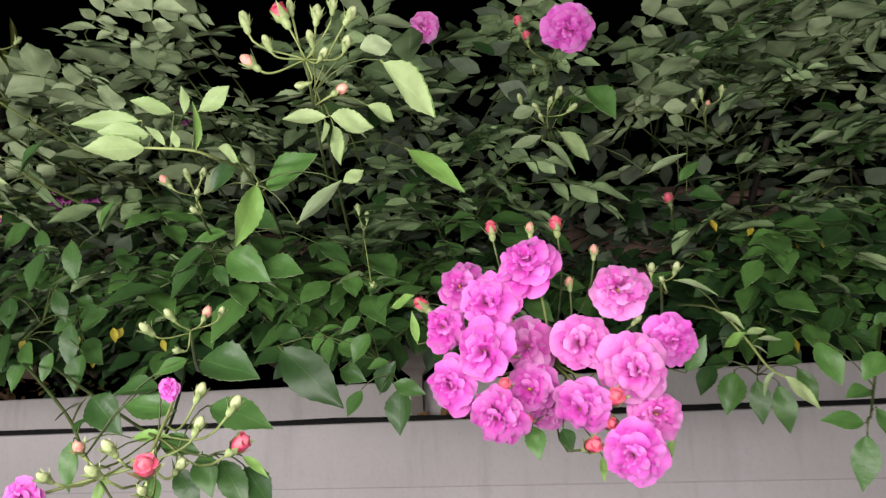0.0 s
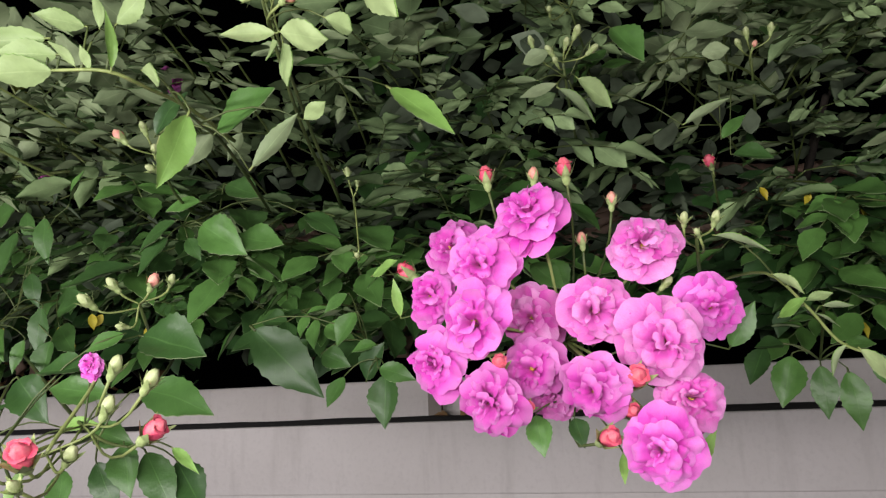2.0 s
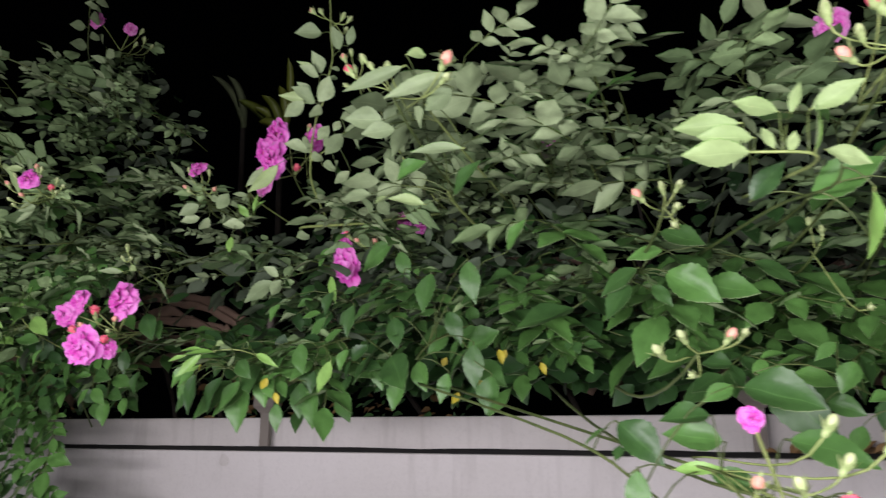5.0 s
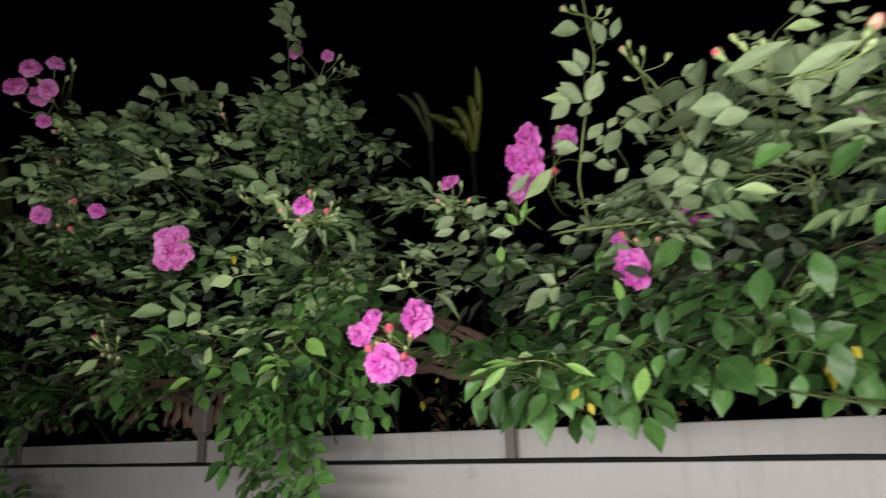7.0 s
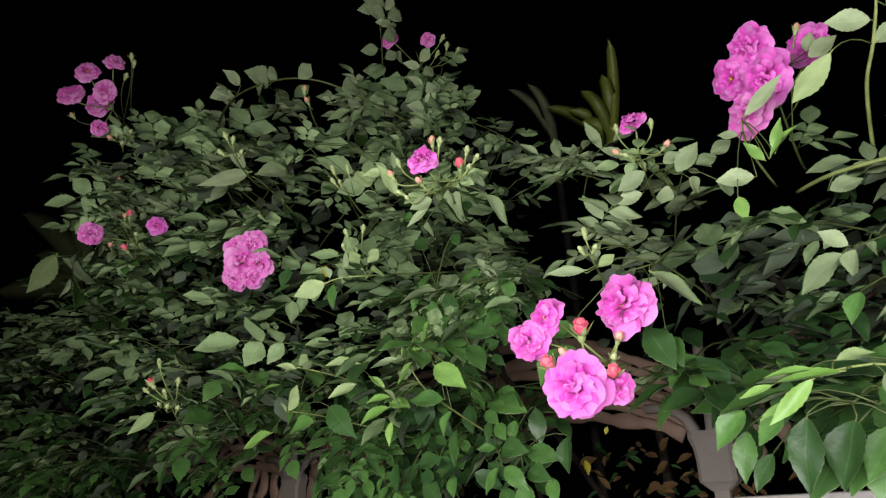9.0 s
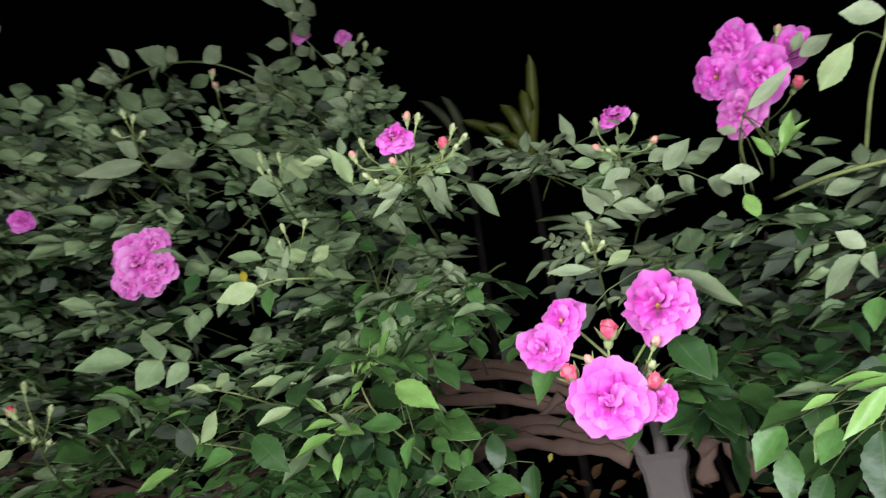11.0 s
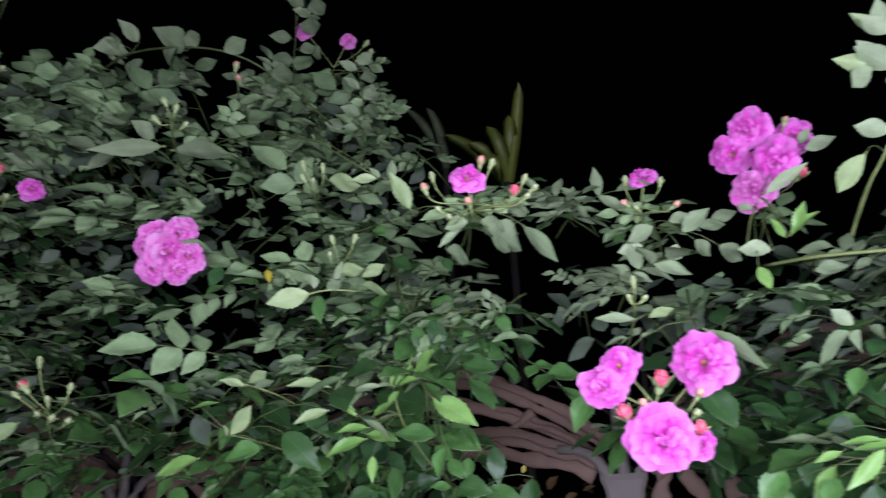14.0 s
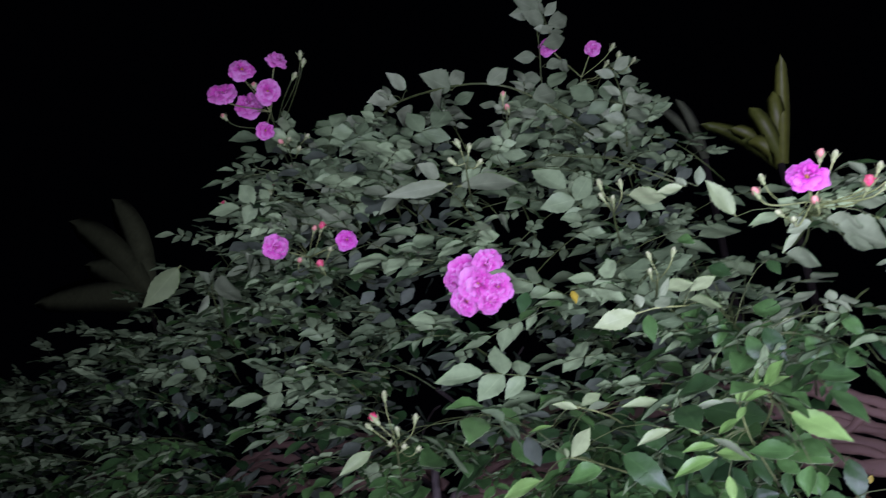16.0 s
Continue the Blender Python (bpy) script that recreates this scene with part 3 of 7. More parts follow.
for bay, (a, b) in enumerate(zip(POSTS, POSTS[1:])):
    for k, (inset, foot, rise, w, power) in enumerate(((0.045, 1.600, 0.042, 0.016, 7.0), (0.040, 1.612, 0.058, 0.013, 4.5), (0.050, 1.618, 0.078, 0.018, 4.0), (0.036, 1.628, 0.098, 0.012, 3.4), (0.048, 1.632, 0.118, 0.016, 3.0), (0.03, 1.645, 0.132, 0.012, 2.8), (0.02, 1.655, 0.148, 0.014, 2.5))):
        xa, xb = a + inset, b - inset
        pts, widths = [], []
        for i in range(61):
            u = 2 * i / 60 - 1
            wave = noise.noise(Vector((4.0 * u, 1.7 * k, 3.3 * bay)))
            pts.append((xa + (xb - xa) * (u + 1) / 2, foot + rise * (1 - abs(u) ** power) + 0.030 * wave * (1 - u * u) + 0.004 * noise.noise(Vector((23.0 * u, 5.0 * k, 2.0 * bay)))))
            widths.append(w * (1.25 + 0.9 * noise.noise(Vector((9.0 * u, 4.1 * k, 7.7 * bay))) + 0.4 * noise.noise(Vector((31.0 * u, 4.1 * k, 7.7 * bay)))))
        put("arch_bar", flat_bar(pts, widths, GAP_Y + 0.030 + 0.008 * k, 0.010), fence)
    # slanting bars that join one arch to the next
    for k in range(5):
        x0 = a + 0.14 + 0.14 * k + bar_rng.uniform(-0.04, 0.04)
        lean, z0 = bar_rng.choice((-1, 1)) * bar_rng.uniform(0.05, 0.11), 1.652 + bar_rng.uniform(0.0, 0.03)
        pts = [(x0 + lean * t + 0.006 * math.sin(7 * t + k), z0 + 0.05 * t) for t in (0.0, 0.17, 0.33, 0.5, 0.67, 0.83, 1.0)]
        put("link_bar", flat_bar(pts, [0.011 * w for w in (1.6, 1.0, 0.8, 1.0, 0.9, 1.1, 1.7)], GAP_Y + 0.050, 0.009), fence)
    # knotty root-like bars that fan out below the arch beside the posts
    for end, way in ((a, 1), (b, -1))[:1 + bay % 2]:
        for k in range(5):
            top = end + way * (0.045 + 0.042 * k + bar_rng.uniform(-0.012, 0.012))
            low = top + way * (0.012 + 0.022 * k) * bar_rng.uniform(0.2, 1.5)
            size, foot = bar_rng.uniform(0.7, 1.5), bar_rng.uniform(0.080, 0.098)
            steps = [i / 9 for i in range(10)]
            pts = [(top + (low - top) * t + 0.009 * math.sin(5 * t + 2.3 * k), 1.644 - foot * t) for t in steps]
            widths = [size * 0.019 * (0.85 + 0.35 * t + 0.7 * noise.noise(Vector((5.0 * t, 3.1 * k, end)))) for t in steps]
            put("root_bar", flat_bar(pts, widths, GAP_Y + 0.034 + 0.006 * (k % 2), 0.010), fence)

# ---- the rose hedge ----
# masses of the hedge: centre, radii, share of the shoots
MASSES = [
    ((0.75, 1.30, 1.83), (0.60, 0.36, 0.48), 1.3),
    ((0.22, 1.19, 1.79), (0.42, 0.32, 0.30), 1.1),
    ((-0.36, 1.10, 1.74), (0.38, 0.30, 0.24), 1.0),
    ((-0.12, 0.98, 1.86), (0.24, 0.20, 0.17), 0.5),
    ((-0.84, 1.18, 1.70), (0.40, 0.30, 0.22), 1.0),
    ((-0.72, 1.02, 1.63), (0.40, 0.20, 0.12), 1.2),
    ((-0.72, 1.02, 1.74), (0.26, 0.18, 0.14), 0.5),
    ((0.46, 1.06, 1.62), (0.36, 0.22, 0.12), 0.7),
    ((-1.31, 1.10, 1.74), (0.40, 0.32, 0.18), 1.1),
    ((-1.56, 0.98, 1.62), (0.30, 0.22, 0.11), 0.9),
]
MASSES += [
    ((-1.80, 1.06, 1.84), (0.40, 0.32, 0.34), 1.4),
    ((-1.68, 1.28, 2.15), (0.24, 0.20, 0.30), 0.9),
    ((-2.02, 0.98, 2.10), (0.27, 0.26, 0.26), 0.9),
    ((-2.47, 1.12, 1.80), (0.48, 0.34, 0.36), 1.2),
    ((-3.15, 1.16, 1.82), (0.52, 0.34, 0.34), 0.8),
    ((-3.85, 1.22, 1.84), (0.50, 0.34, 0.36), 0.5),
]


def inside(p, shrink=1.0):
    for c, r, _ in MASSES:
        q = [(p[k] - c[k]) / (r[k] * shrink) for k in range(3)]
        if q[0] ** 2 + q[1] ** 2 + q[2] ** 2 < 1:
            return True
    return False


FAR_VERTS, FAR_FACES, FAR_SLOTS = [], [], []


def far_part(data, m):
    """Adds a leaf or cane of a far shoot to the one mesh of far foliage."""
    first = len(FAR_VERTS)
    FAR_VERTS.extend(m @ v.co for v in data.vertices)
    for f in data.polygons:
        FAR_FACES.append(tuple(first + k for k in f.vertices))
        FAR_SLOTS.append(min(f.material_index, 2) if len(data.materials) > 1 else 2)


def shoot(tip, way, length, leaves, rng, kinds, label, cane=CANE, radius=0.0015, scale=1.0):
    """A leafy shoot that ends at tip; one at the far ends of the hedge goes into the far foliage."""
    tip, way = Vector(tip), Vector(way).normalized()
    root = tip - way * length
    root.z -= 0.12 * length
    pts = [p - root for p in bend(root, tip, (0, 0, 0.08 * length), 6)]
    far = tip.x < -2.2 or tip.x > 0.55 or tip.y > 1.12
    if not far:
        thing = tagged(new("rose_shoot"), label, "rose shoot", "shoots of the rose hedge")
        thing.location = root
        add_stem(thing, pts, radius, radius * 0.45, cane, "cane")
    else:
        v, f = tube([root + p for p in pts], [radius * (1 - 0.1 * q) for q in range(6)], 4)
        far_part(mesh("cane", v, f, [cane]), Matrix.Identity(4))
    for k in range(leaves):
        t = 1.0 - k / leaves * 0.85
        i = min(4, int(t * 5))
        at = pts[i].lerp(pts[i + 1], t * 5 - i)
        side = Vector((math.cos(2.4 * k + rng.uniform(-0.5, 0.5)), -abs(math.sin(2.4 * k)) * 0.8, rng.uniform(-0.3, 0.35)))
        along = side + way * (0.9 if k == 0 else 0.35)
        low = min(1.0, max(0.0, (1.80 - tip.z) / 0.3))
        along.z -= 0.55 * low
        m = basis(at, along, leaf_normal(at + root, rng), rng.choice((0.5, 0.65, 0.8, 0.95, 1.1)) * rng.uniform(0.92, 1.08) * scale)
        if far:
            far_part(rng.choice(kinds), Matrix.Translation(root) @ m)
        else:
            put("leaf", rng.choice(kinds), thing, m)


# flowers, gaps and fence openings that no other shoot grows over: centre, radius
ROSES = [((0.01, 0.59, 1.53), 0.12), ((-1.09, 0.73, 1.64), 0.09), ((-1.645, 0.79, 1.885), 0.07), ((-1.23, 0.71, 1.86), 0.08), ((-1.07, 0.89, 1.91), 0.06), ((-0.945, 0.92, 1.93), 0.08), ((-0.78, 0.90, 1.725), 0.04)]
ROSES += [((-2.05, 0.70, 2.30), 0.06), ((-1.90, 0.72, 1.99), 0.07), ((0.038, 0.79, 1.88), 0.035), ((-0.12, 0.86, 1.92), 0.02), ((-0.15, 0.50, 1.74), 0.08), ((-0.27, 0.47, 1.68), 0.07), ((-0.23, 0.45, 1.46), 0.09),
         ((-0.83, 0.85, 1.95), 0.05), ((-1.40, 0.76, 1.82), 0.05), ((-1.33, 0.81, 1.70), 0.05), ((-0.93, 0.77, 1.60), 0.06), ((-0.87, 0.89, 1.71), 0.04), ((-1.09, 0.78, 1.75), 0.03), ((-1.77, 0.74, 1.72), 0.04),
         ((-1.17, 1.236, 1.575), 0.035), ((-1.31, 1.25, 1.66), 0.07), ((0.02, 0.76, 1.79), 0.035), ((-0.34, 0.63, 1.70), 0.05), ((-1.63, 0.74, 2.05), 0.04), ((-2.25, 0.80, 2.02), 0.04), ((-1.50, 0.80, 1.96), 0.03), ((-1.69, 1.165, 2.497), 0.04), ((-1.608, 1.20, 2.468), 0.03)]


# black gaps deep into the hedge along the saddle: centre, radius
GAPS = [((-1.535, 0.85, 1.95), 0.05), ((-1.50, 0.85, 1.885), 0.05), ((-1.265, 0.85, 1.858), 0.036), ((-1.19, 0.85, 1.818), 0.036), ((-1.20, 0.85, 1.775), 0.04), ((-1.175, 0.85, 1.715), 0.04)]


def dark_gap(p):
    """Whether p lies in one of the gaps, which widen with depth."""
    mouth = Vector((-1.02, 0.12, 1.555))
    for c, r in GAPS:
        d = Vector(c) - mouth
        t = (p - mouth).dot(d) / d.length_squared
        if t > 0.92 and (p - mouth - d * t).length < r * t:
            return True
    return False


def hollow(p):
    """Whether p lies in one of the dark hollows between the clumps."""
    if -0.06 < p[0] < 0.22 and 1.60 < p[2] < 1.72 and p[1] < 1.08:
        return True
    if p[2] < 1.68 and p[0] < -0.3:
        return False
    return noise.noise(Vector(p) * 5.0 + Vector((3.1, 0.7, 5.2))) < -0.04


def hides_rose(p):
    """Whether a shoot at p would grow over an open rose or close a gap."""
    if p.y > 1.22:
        return False
    for c, r in ROSES:
        c = Vector(c)
        d = ((Vector((-1.0, 0.13, 1.55)) if c.x < -0.7 else Vector((-0.02, 0.10, 1.49))) - c)
        t = (p - c).dot(d) / d.length_squared
        if t > -0.06 and (p - c - d * t).length < r + 0.05:
            return True
    d = Vector((-0.75, 0.13, 1.52)) - Vector((-2.10, 1.236, 1.58))
    t = (p - Vector((-2.10, 1.236, 1.58))).dot(d) / d.length_squared
    return t > -0.02 and (p - Vector((-2.10, 1.236, 1.58)) - d * t).length < 0.15


rng = random.Random(5)
LABELS = ["arching rose shoot with dark green toothed leaflets", "drooping rose shoot with glossy dark green leaflets"]
made = 0
tries = 0
tips = []
while made < 400 and tries < 90000:
    tries += 1
    c, r, _ = MASSES[rng.choices(range(len(MASSES)), [w for *_, w in MASSES])[0]]
    u = Vector((rng.gauss(0, 1), rng.gauss(0, 1), rng.gauss(0, 1))).normalized()
    if u.y > 0.35:
        continue
    s = rng.uniform(0.72, 1.05)
    p = Vector([c[k] + u[k] * r[k] * s for k in range(3)])
    if p.z < 1.605 or inside(p, 0.68):
        continue
    if -1.40 < p.x < -1.10 and p.z < 1.76 and p.y > 0.85 or -2.2 < p.x < -2.0 and p.z < 1.68:
        continue
    if hides_rose(p) or hollow(p) or dark_gap(p):
        continue
    if any((p - q).length < 0.078 for q in tips):
        continue
    tips.append(p)
    way = Vector((u.x, u.y * 0.9 - 0.35, u.z * 0.22 + 0.06)) + Vector([rng.uniform(-q, q) for q in (0.4, 0.4, 0.2)])
    if p.z < 1.68:
        way.z -= 0.15
    shoot(p, way, rng.uniform(0.12, 0.24), rng.randint(5, 6), rng, MATURE, LABELS[0 if p.z > 1.75 else 1], scale=1.12 if p.z < 1.66 and p.x > -1.2 else 1.0)
    made += 1

NEAR_TIPS = [(-0.12, 0.80, 1.68), (-0.03, 0.82, 1.74), (0.10, 0.88, 1.80), (0.19, 0.92, 1.88), (-0.20, 0.78, 1.62), (-0.31, 0.80, 1.64), (-0.43, 0.80, 1.72), (-0.32, 0.74, 1.80),
             (-0.42, 0.74, 1.88), (0.24, 0.96, 1.70), (0.34, 0.96, 1.80), (0.34, 0.92, 1.60), (0.44, 0.98, 1.72), (-0.14, 0.82, 1.57), (-0.26, 0.80, 1.57), (-0.52, 0.78, 1.80),
             (0.16, 0.86, 1.86), (0.26, 0.88, 1.92), (0.36, 0.92, 1.88), (0.46, 0.98, 1.84), (0.38, 0.94, 1.94), (-0.23, 0.76, 1.83), (-0.08, 0.78, 1.81), (-0.40, 0.70, 1.79), (-0.46, 0.68, 1.83), (-0.38, 0.66, 1.86)]
NEAR_TIPS += [(-0.80, 0.84, 1.64), (-0.72, 0.84, 1.78), (-0.76, 0.84, 1.59), (-0.86, 0.86, 1.60), (-0.98, 1.0, 1.62), (-0.95, 1.02, 1.57), (-1.02, 1.05, 1.73), (-0.66, 0.84, 1.70), (-0.60, 0.86, 1.62), (-0.52, 0.86, 1.66), (-0.46, 0.86, 1.60), (-0.48, 0.84, 1.70), (-0.36, 0.84, 1.66)]
# level tips along the low saddle of the hedge, and round its far shoulder
NEAR_TIPS += [(-1.30 + 0.062 * i, 0.92 + 0.05 * (i % 3) - 0.03 * (i % 2), 1.825 + 0.022 * ((i * 5) % 3)) for i in range(8)]
NEAR_TIPS += [(-1.27 + 0.075 * i, 0.86 + 0.03 * (i % 2), 1.780 + 0.02 * (i % 2)) for i in range(6)]
NEAR_TIPS += [(-0.80 + 0.08 * i, 0.90 + 0.04 * (i % 3), 1.83 + 0.02 * (i % 2)) for i in range(5)]
NEAR_TIPS += [(-2.04, 0.86, 2.22), (-1.97, 0.84, 2.16), (-2.10, 0.88, 2.15), (-1.92, 0.88, 2.26), (-2.14, 0.86, 2.06), (-2.02, 0.80, 2.08), (-2.22, 0.90, 2.0), (-2.30, 0.92, 2.08), (-1.86, 0.86, 2.12), (-1.95, 0.95, 2.33), (-1.85, 1.0, 2.33), (-1.75, 1.06, 2.30), (-2.44, 0.98, 2.14), (-2.58, 1.0, 2.12), (-2.72, 1.02, 2.10), (-2.20, 0.86, 2.2)]
MORE_TIPS = [(-0.599, 0.760, 1.883), (-0.549, 0.780, 1.952), (-0.373, 0.720, 1.902), (-0.565, 0.780, 1.828), (-0.215, 0.860, 1.952), (-0.089, 0.920, 1.908), (-0.050, 0.920, 1.943), (0.119, 0.980, 1.948), (0.185, 1.000, 1.924), (0.266, 0.950, 1.912), (0.329, 0.920, 1.859), (0.366, 0.880, 1.869), (0.319, 0.960, 1.940), (0.226, 1.000, 1.968), (0.256, 0.980, 1.664), (0.311, 0.960, 1.635), (0.353, 0.950, 1.610), (0.292, 0.980, 1.592), (0.321, 0.930, 1.558), (0.223, 1.000, 1.628), (0.337, 0.950, 1.713), (0.238, 0.980, 1.791), (0.355, 0.940, 1.778), (-0.440, 0.740, 1.867), (-0.159, 0.800, 1.822), (-0.592, 0.820, 1.936), (-0.494, 0.760, 1.916), (-0.450, 0.760, 1.857), (-0.581, 0.860, 1.886), (-0.733, 0.920, 1.965), (-0.391, 0.720, 1.886)]
MORE_TIPS += [(-0.699, 0.930, 1.902), (-0.660, 0.910, 1.895), (-0.649, 0.900, 1.851), (-0.689, 0.930, 1.855), (-0.633, 0.880, 1.911), (-0.726, 0.950, 1.849), (-0.775, 0.960, 1.853), (-0.818, 0.980, 1.843), (-1.630, 1.140, 2.441), (-1.577, 1.130, 2.345), (-1.716, 1.130, 2.436), (-1.521, 1.130, 2.271), (-1.649, 1.120, 2.297), (-1.557, 1.120, 2.212), (-1.719, 1.100, 2.355), (-1.513, 1.140, 2.214), (-2.622, 0.920, 2.172), (-2.819, 0.950, 2.152), (-3.179, 1.000, 2.157), (-2.463, 0.900, 2.209), (-2.314, 0.880, 2.212)]
# pale level tips over the saddle
for p in ((-1.239, 0.93, 1.947), (-1.212, 0.93, 1.929), (-1.161, 0.93, 1.915), (-1.137, 0.93, 1.914), (-1.197, 0.93, 1.909)):
    shoot(p, (rng.uniform(-0.6, 0.6), -0.6, 0.05), 0.09, 4, rng, LANCE, LABELS[0], radius=0.001, scale=0.75)
# a trail of small leaves that hangs over the rim and the wall
TRAIL = [(-1.60, 0.96, 1.600), (-1.54, 0.95, 1.575), (-1.63, 0.97, 1.555), (-1.50, 0.96, 1.545), (-1.57, 0.94, 1.640), (-1.681, 1.030, 1.521), (-1.571, 1.020, 1.530), (-1.475, 1.000, 1.495), (-1.663, 1.000, 1.488), (-1.571, 0.990, 1.465), (-1.475, 0.985, 1.444), (-1.623, 0.980, 1.434), (-1.524, 0.975, 1.414), (-1.451, 0.975, 1.405), (-1.594, 0.970, 1.382), (-2.587, 1.000, 1.562), (-2.605, 0.990, 1.458), (-2.521, 0.985, 1.387)]
# leaves that hang before the arches of the fence
COVER = [(-1.98 + 0.066 * i, 0.99 + 0.03 * (i % 3), 1.615 + 0.028 * ((i * 7) % 4)) for i in range(10)]
for p in COVER:
    shoot(p, (rng.uniform(-0.5, 0.5), -0.7, -0.35), 0.12, 6, rng, MATURE, LABELS[1], scale=0.85)
for p in ((-1.36, 0.87, 1.75), (-1.31, 0.86, 1.735), (-1.26, 0.87, 1.745), (-1.29, 0.88, 1.71), (-1.34, 0.88, 1.70), (-1.23, 0.89, 1.72)):
    shoot(p, (rng.uniform(-0.4, 0.4), -0.5, -0.6), 0.10, 5, rng, MATURE, LABELS[1], scale=0.8)
for p in TRAIL:
    shoot(p, (rng.uniform(-0.4, 0.4), -0.5, -0.9), 0.08, 4, rng, MATURE, "trailing rose shoot with small dark leaflets over the wall", scale=0.9)
for p in NEAR_TIPS + MORE_TIPS:
    if hides_rose(Vector(p)) or dark_gap(Vector(p)):
        continue
    shoot(p, (rng.uniform(-0.5, 0.5), -0.8, 0.15 if p[2] > 1.66 else -0.1), rng.uniform(0.14, 0.22), 5, rng, (FRESH + LANCE if p[0] > -0.5 else FRESH) if p[2] > 1.74 else MATURE, LABELS[0 if p[2] > 1.75 else 1])

tagged(new("far_foliage", mesh("far_foliage", FAR_VERTS, FAR_FACES, [FAR_TOP, FAR_UNDER, CANE], FAR_SLOTS)), "leafy rose shoots at the back and far ends of the hedge", "foliage", kind="stuff")

# old canes that carry the hedge, rooted in the planter
cane_rng = random.Random(31)
for i in range(18):
    x = -3.7 + 0.26 * i + cane_rng.uniform(-0.08, 0.08)
    root = Vector((x, GAP_Y + cane_rng.uniform(0.18, 0.40), 1.39))
    crown = Vector((x + cane_rng.uniform(-0.15, 0.15), cane_rng.uniform(1.0, 1.2), cane_rng.uniform(1.74, 1.86)))
    cane = tagged(new("rose_cane"), "old brown rose cane rooted in the planter soil", "rose cane", "old canes of the rose hedge")
    cane.location = root
    line = [p - root for p in bend(root, crown, (cane_rng.uniform(-0.03, 0.03), 0.05, 0.03), 9)]
    add_stem(cane, line, 0.007, 0.004, SHADED_CANE, "main_stem")
    for k in (4, 6):
        side = line[k] + Vector((cane_rng.uniform(-0.22, 0.22), cane_rng.uniform(-0.16, 0.0), cane_rng.uniform(0.08, 0.16)))
        add_stem(cane, bend(line[k], side, (0, 0, 0.03), 6), 0.004, 0.0022, SHADED_CANE, "branch")

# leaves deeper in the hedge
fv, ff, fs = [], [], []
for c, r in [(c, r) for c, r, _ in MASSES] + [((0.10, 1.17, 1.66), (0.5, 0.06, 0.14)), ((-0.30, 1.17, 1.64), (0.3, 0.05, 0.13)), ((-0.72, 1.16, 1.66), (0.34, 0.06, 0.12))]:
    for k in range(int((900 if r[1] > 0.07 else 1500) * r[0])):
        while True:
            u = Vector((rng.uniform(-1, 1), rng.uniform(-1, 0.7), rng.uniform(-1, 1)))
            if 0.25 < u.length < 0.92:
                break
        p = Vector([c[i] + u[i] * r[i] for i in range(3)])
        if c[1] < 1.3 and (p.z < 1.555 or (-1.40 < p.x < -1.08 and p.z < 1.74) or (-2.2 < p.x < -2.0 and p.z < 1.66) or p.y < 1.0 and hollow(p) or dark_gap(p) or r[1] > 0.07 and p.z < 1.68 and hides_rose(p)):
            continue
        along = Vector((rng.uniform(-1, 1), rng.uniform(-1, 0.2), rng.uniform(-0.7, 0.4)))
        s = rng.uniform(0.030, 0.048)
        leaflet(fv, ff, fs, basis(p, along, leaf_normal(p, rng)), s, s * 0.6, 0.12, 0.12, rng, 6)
tagged(new("inner_foliage", mesh("inner_foliage", fv, ff, [SHADED_TOP, SHADED_UNDER], fs)), "dense inner leaves of the rose hedge, coloured dark for the shade within", "foliage", kind="stuff")

# low weeds and dry litter behind the openings of the fence
litter_rng = random.Random(58)
lv, lf, ls = [], [], []
for x0, x1 in ((-1.46, -1.14), (-2.06, -1.72), (-2.42, -2.12), (-1.10, -0.80)):
    for k in range(150):
        p = Vector((litter_rng.uniform(x0, x1), litter_rng.uniform(1.33, 1.45), litter_rng.uniform(1.42, 1.60)))
        s = litter_rng.uniform(0.012, 0.034)
        first = len(lf)
        leaflet(lv, lf, ls, basis(p, (litter_rng.uniform(-1, 1), litter_rng.uniform(-1, 0.3), litter_rng.uniform(-0.6, 0.6)), (litter_rng.uniform(-0.6, 0.6), -0.8, 0.8)), s, s * litter_rng.uniform(0.25, 0.6), 0.3, 0.2, litter_rng, 5)
        if litter_rng.random() < 0.45:
            ls[first:] = [2] * (len(lf) - first)
tagged(new("leaf_litter", mesh("leaf_litter", lv, lf, [SHADED_TOP, SHADED_UNDER, DRY], ls)), "low weeds and dry brown litter behind the fence", "litter", kind="stuff")

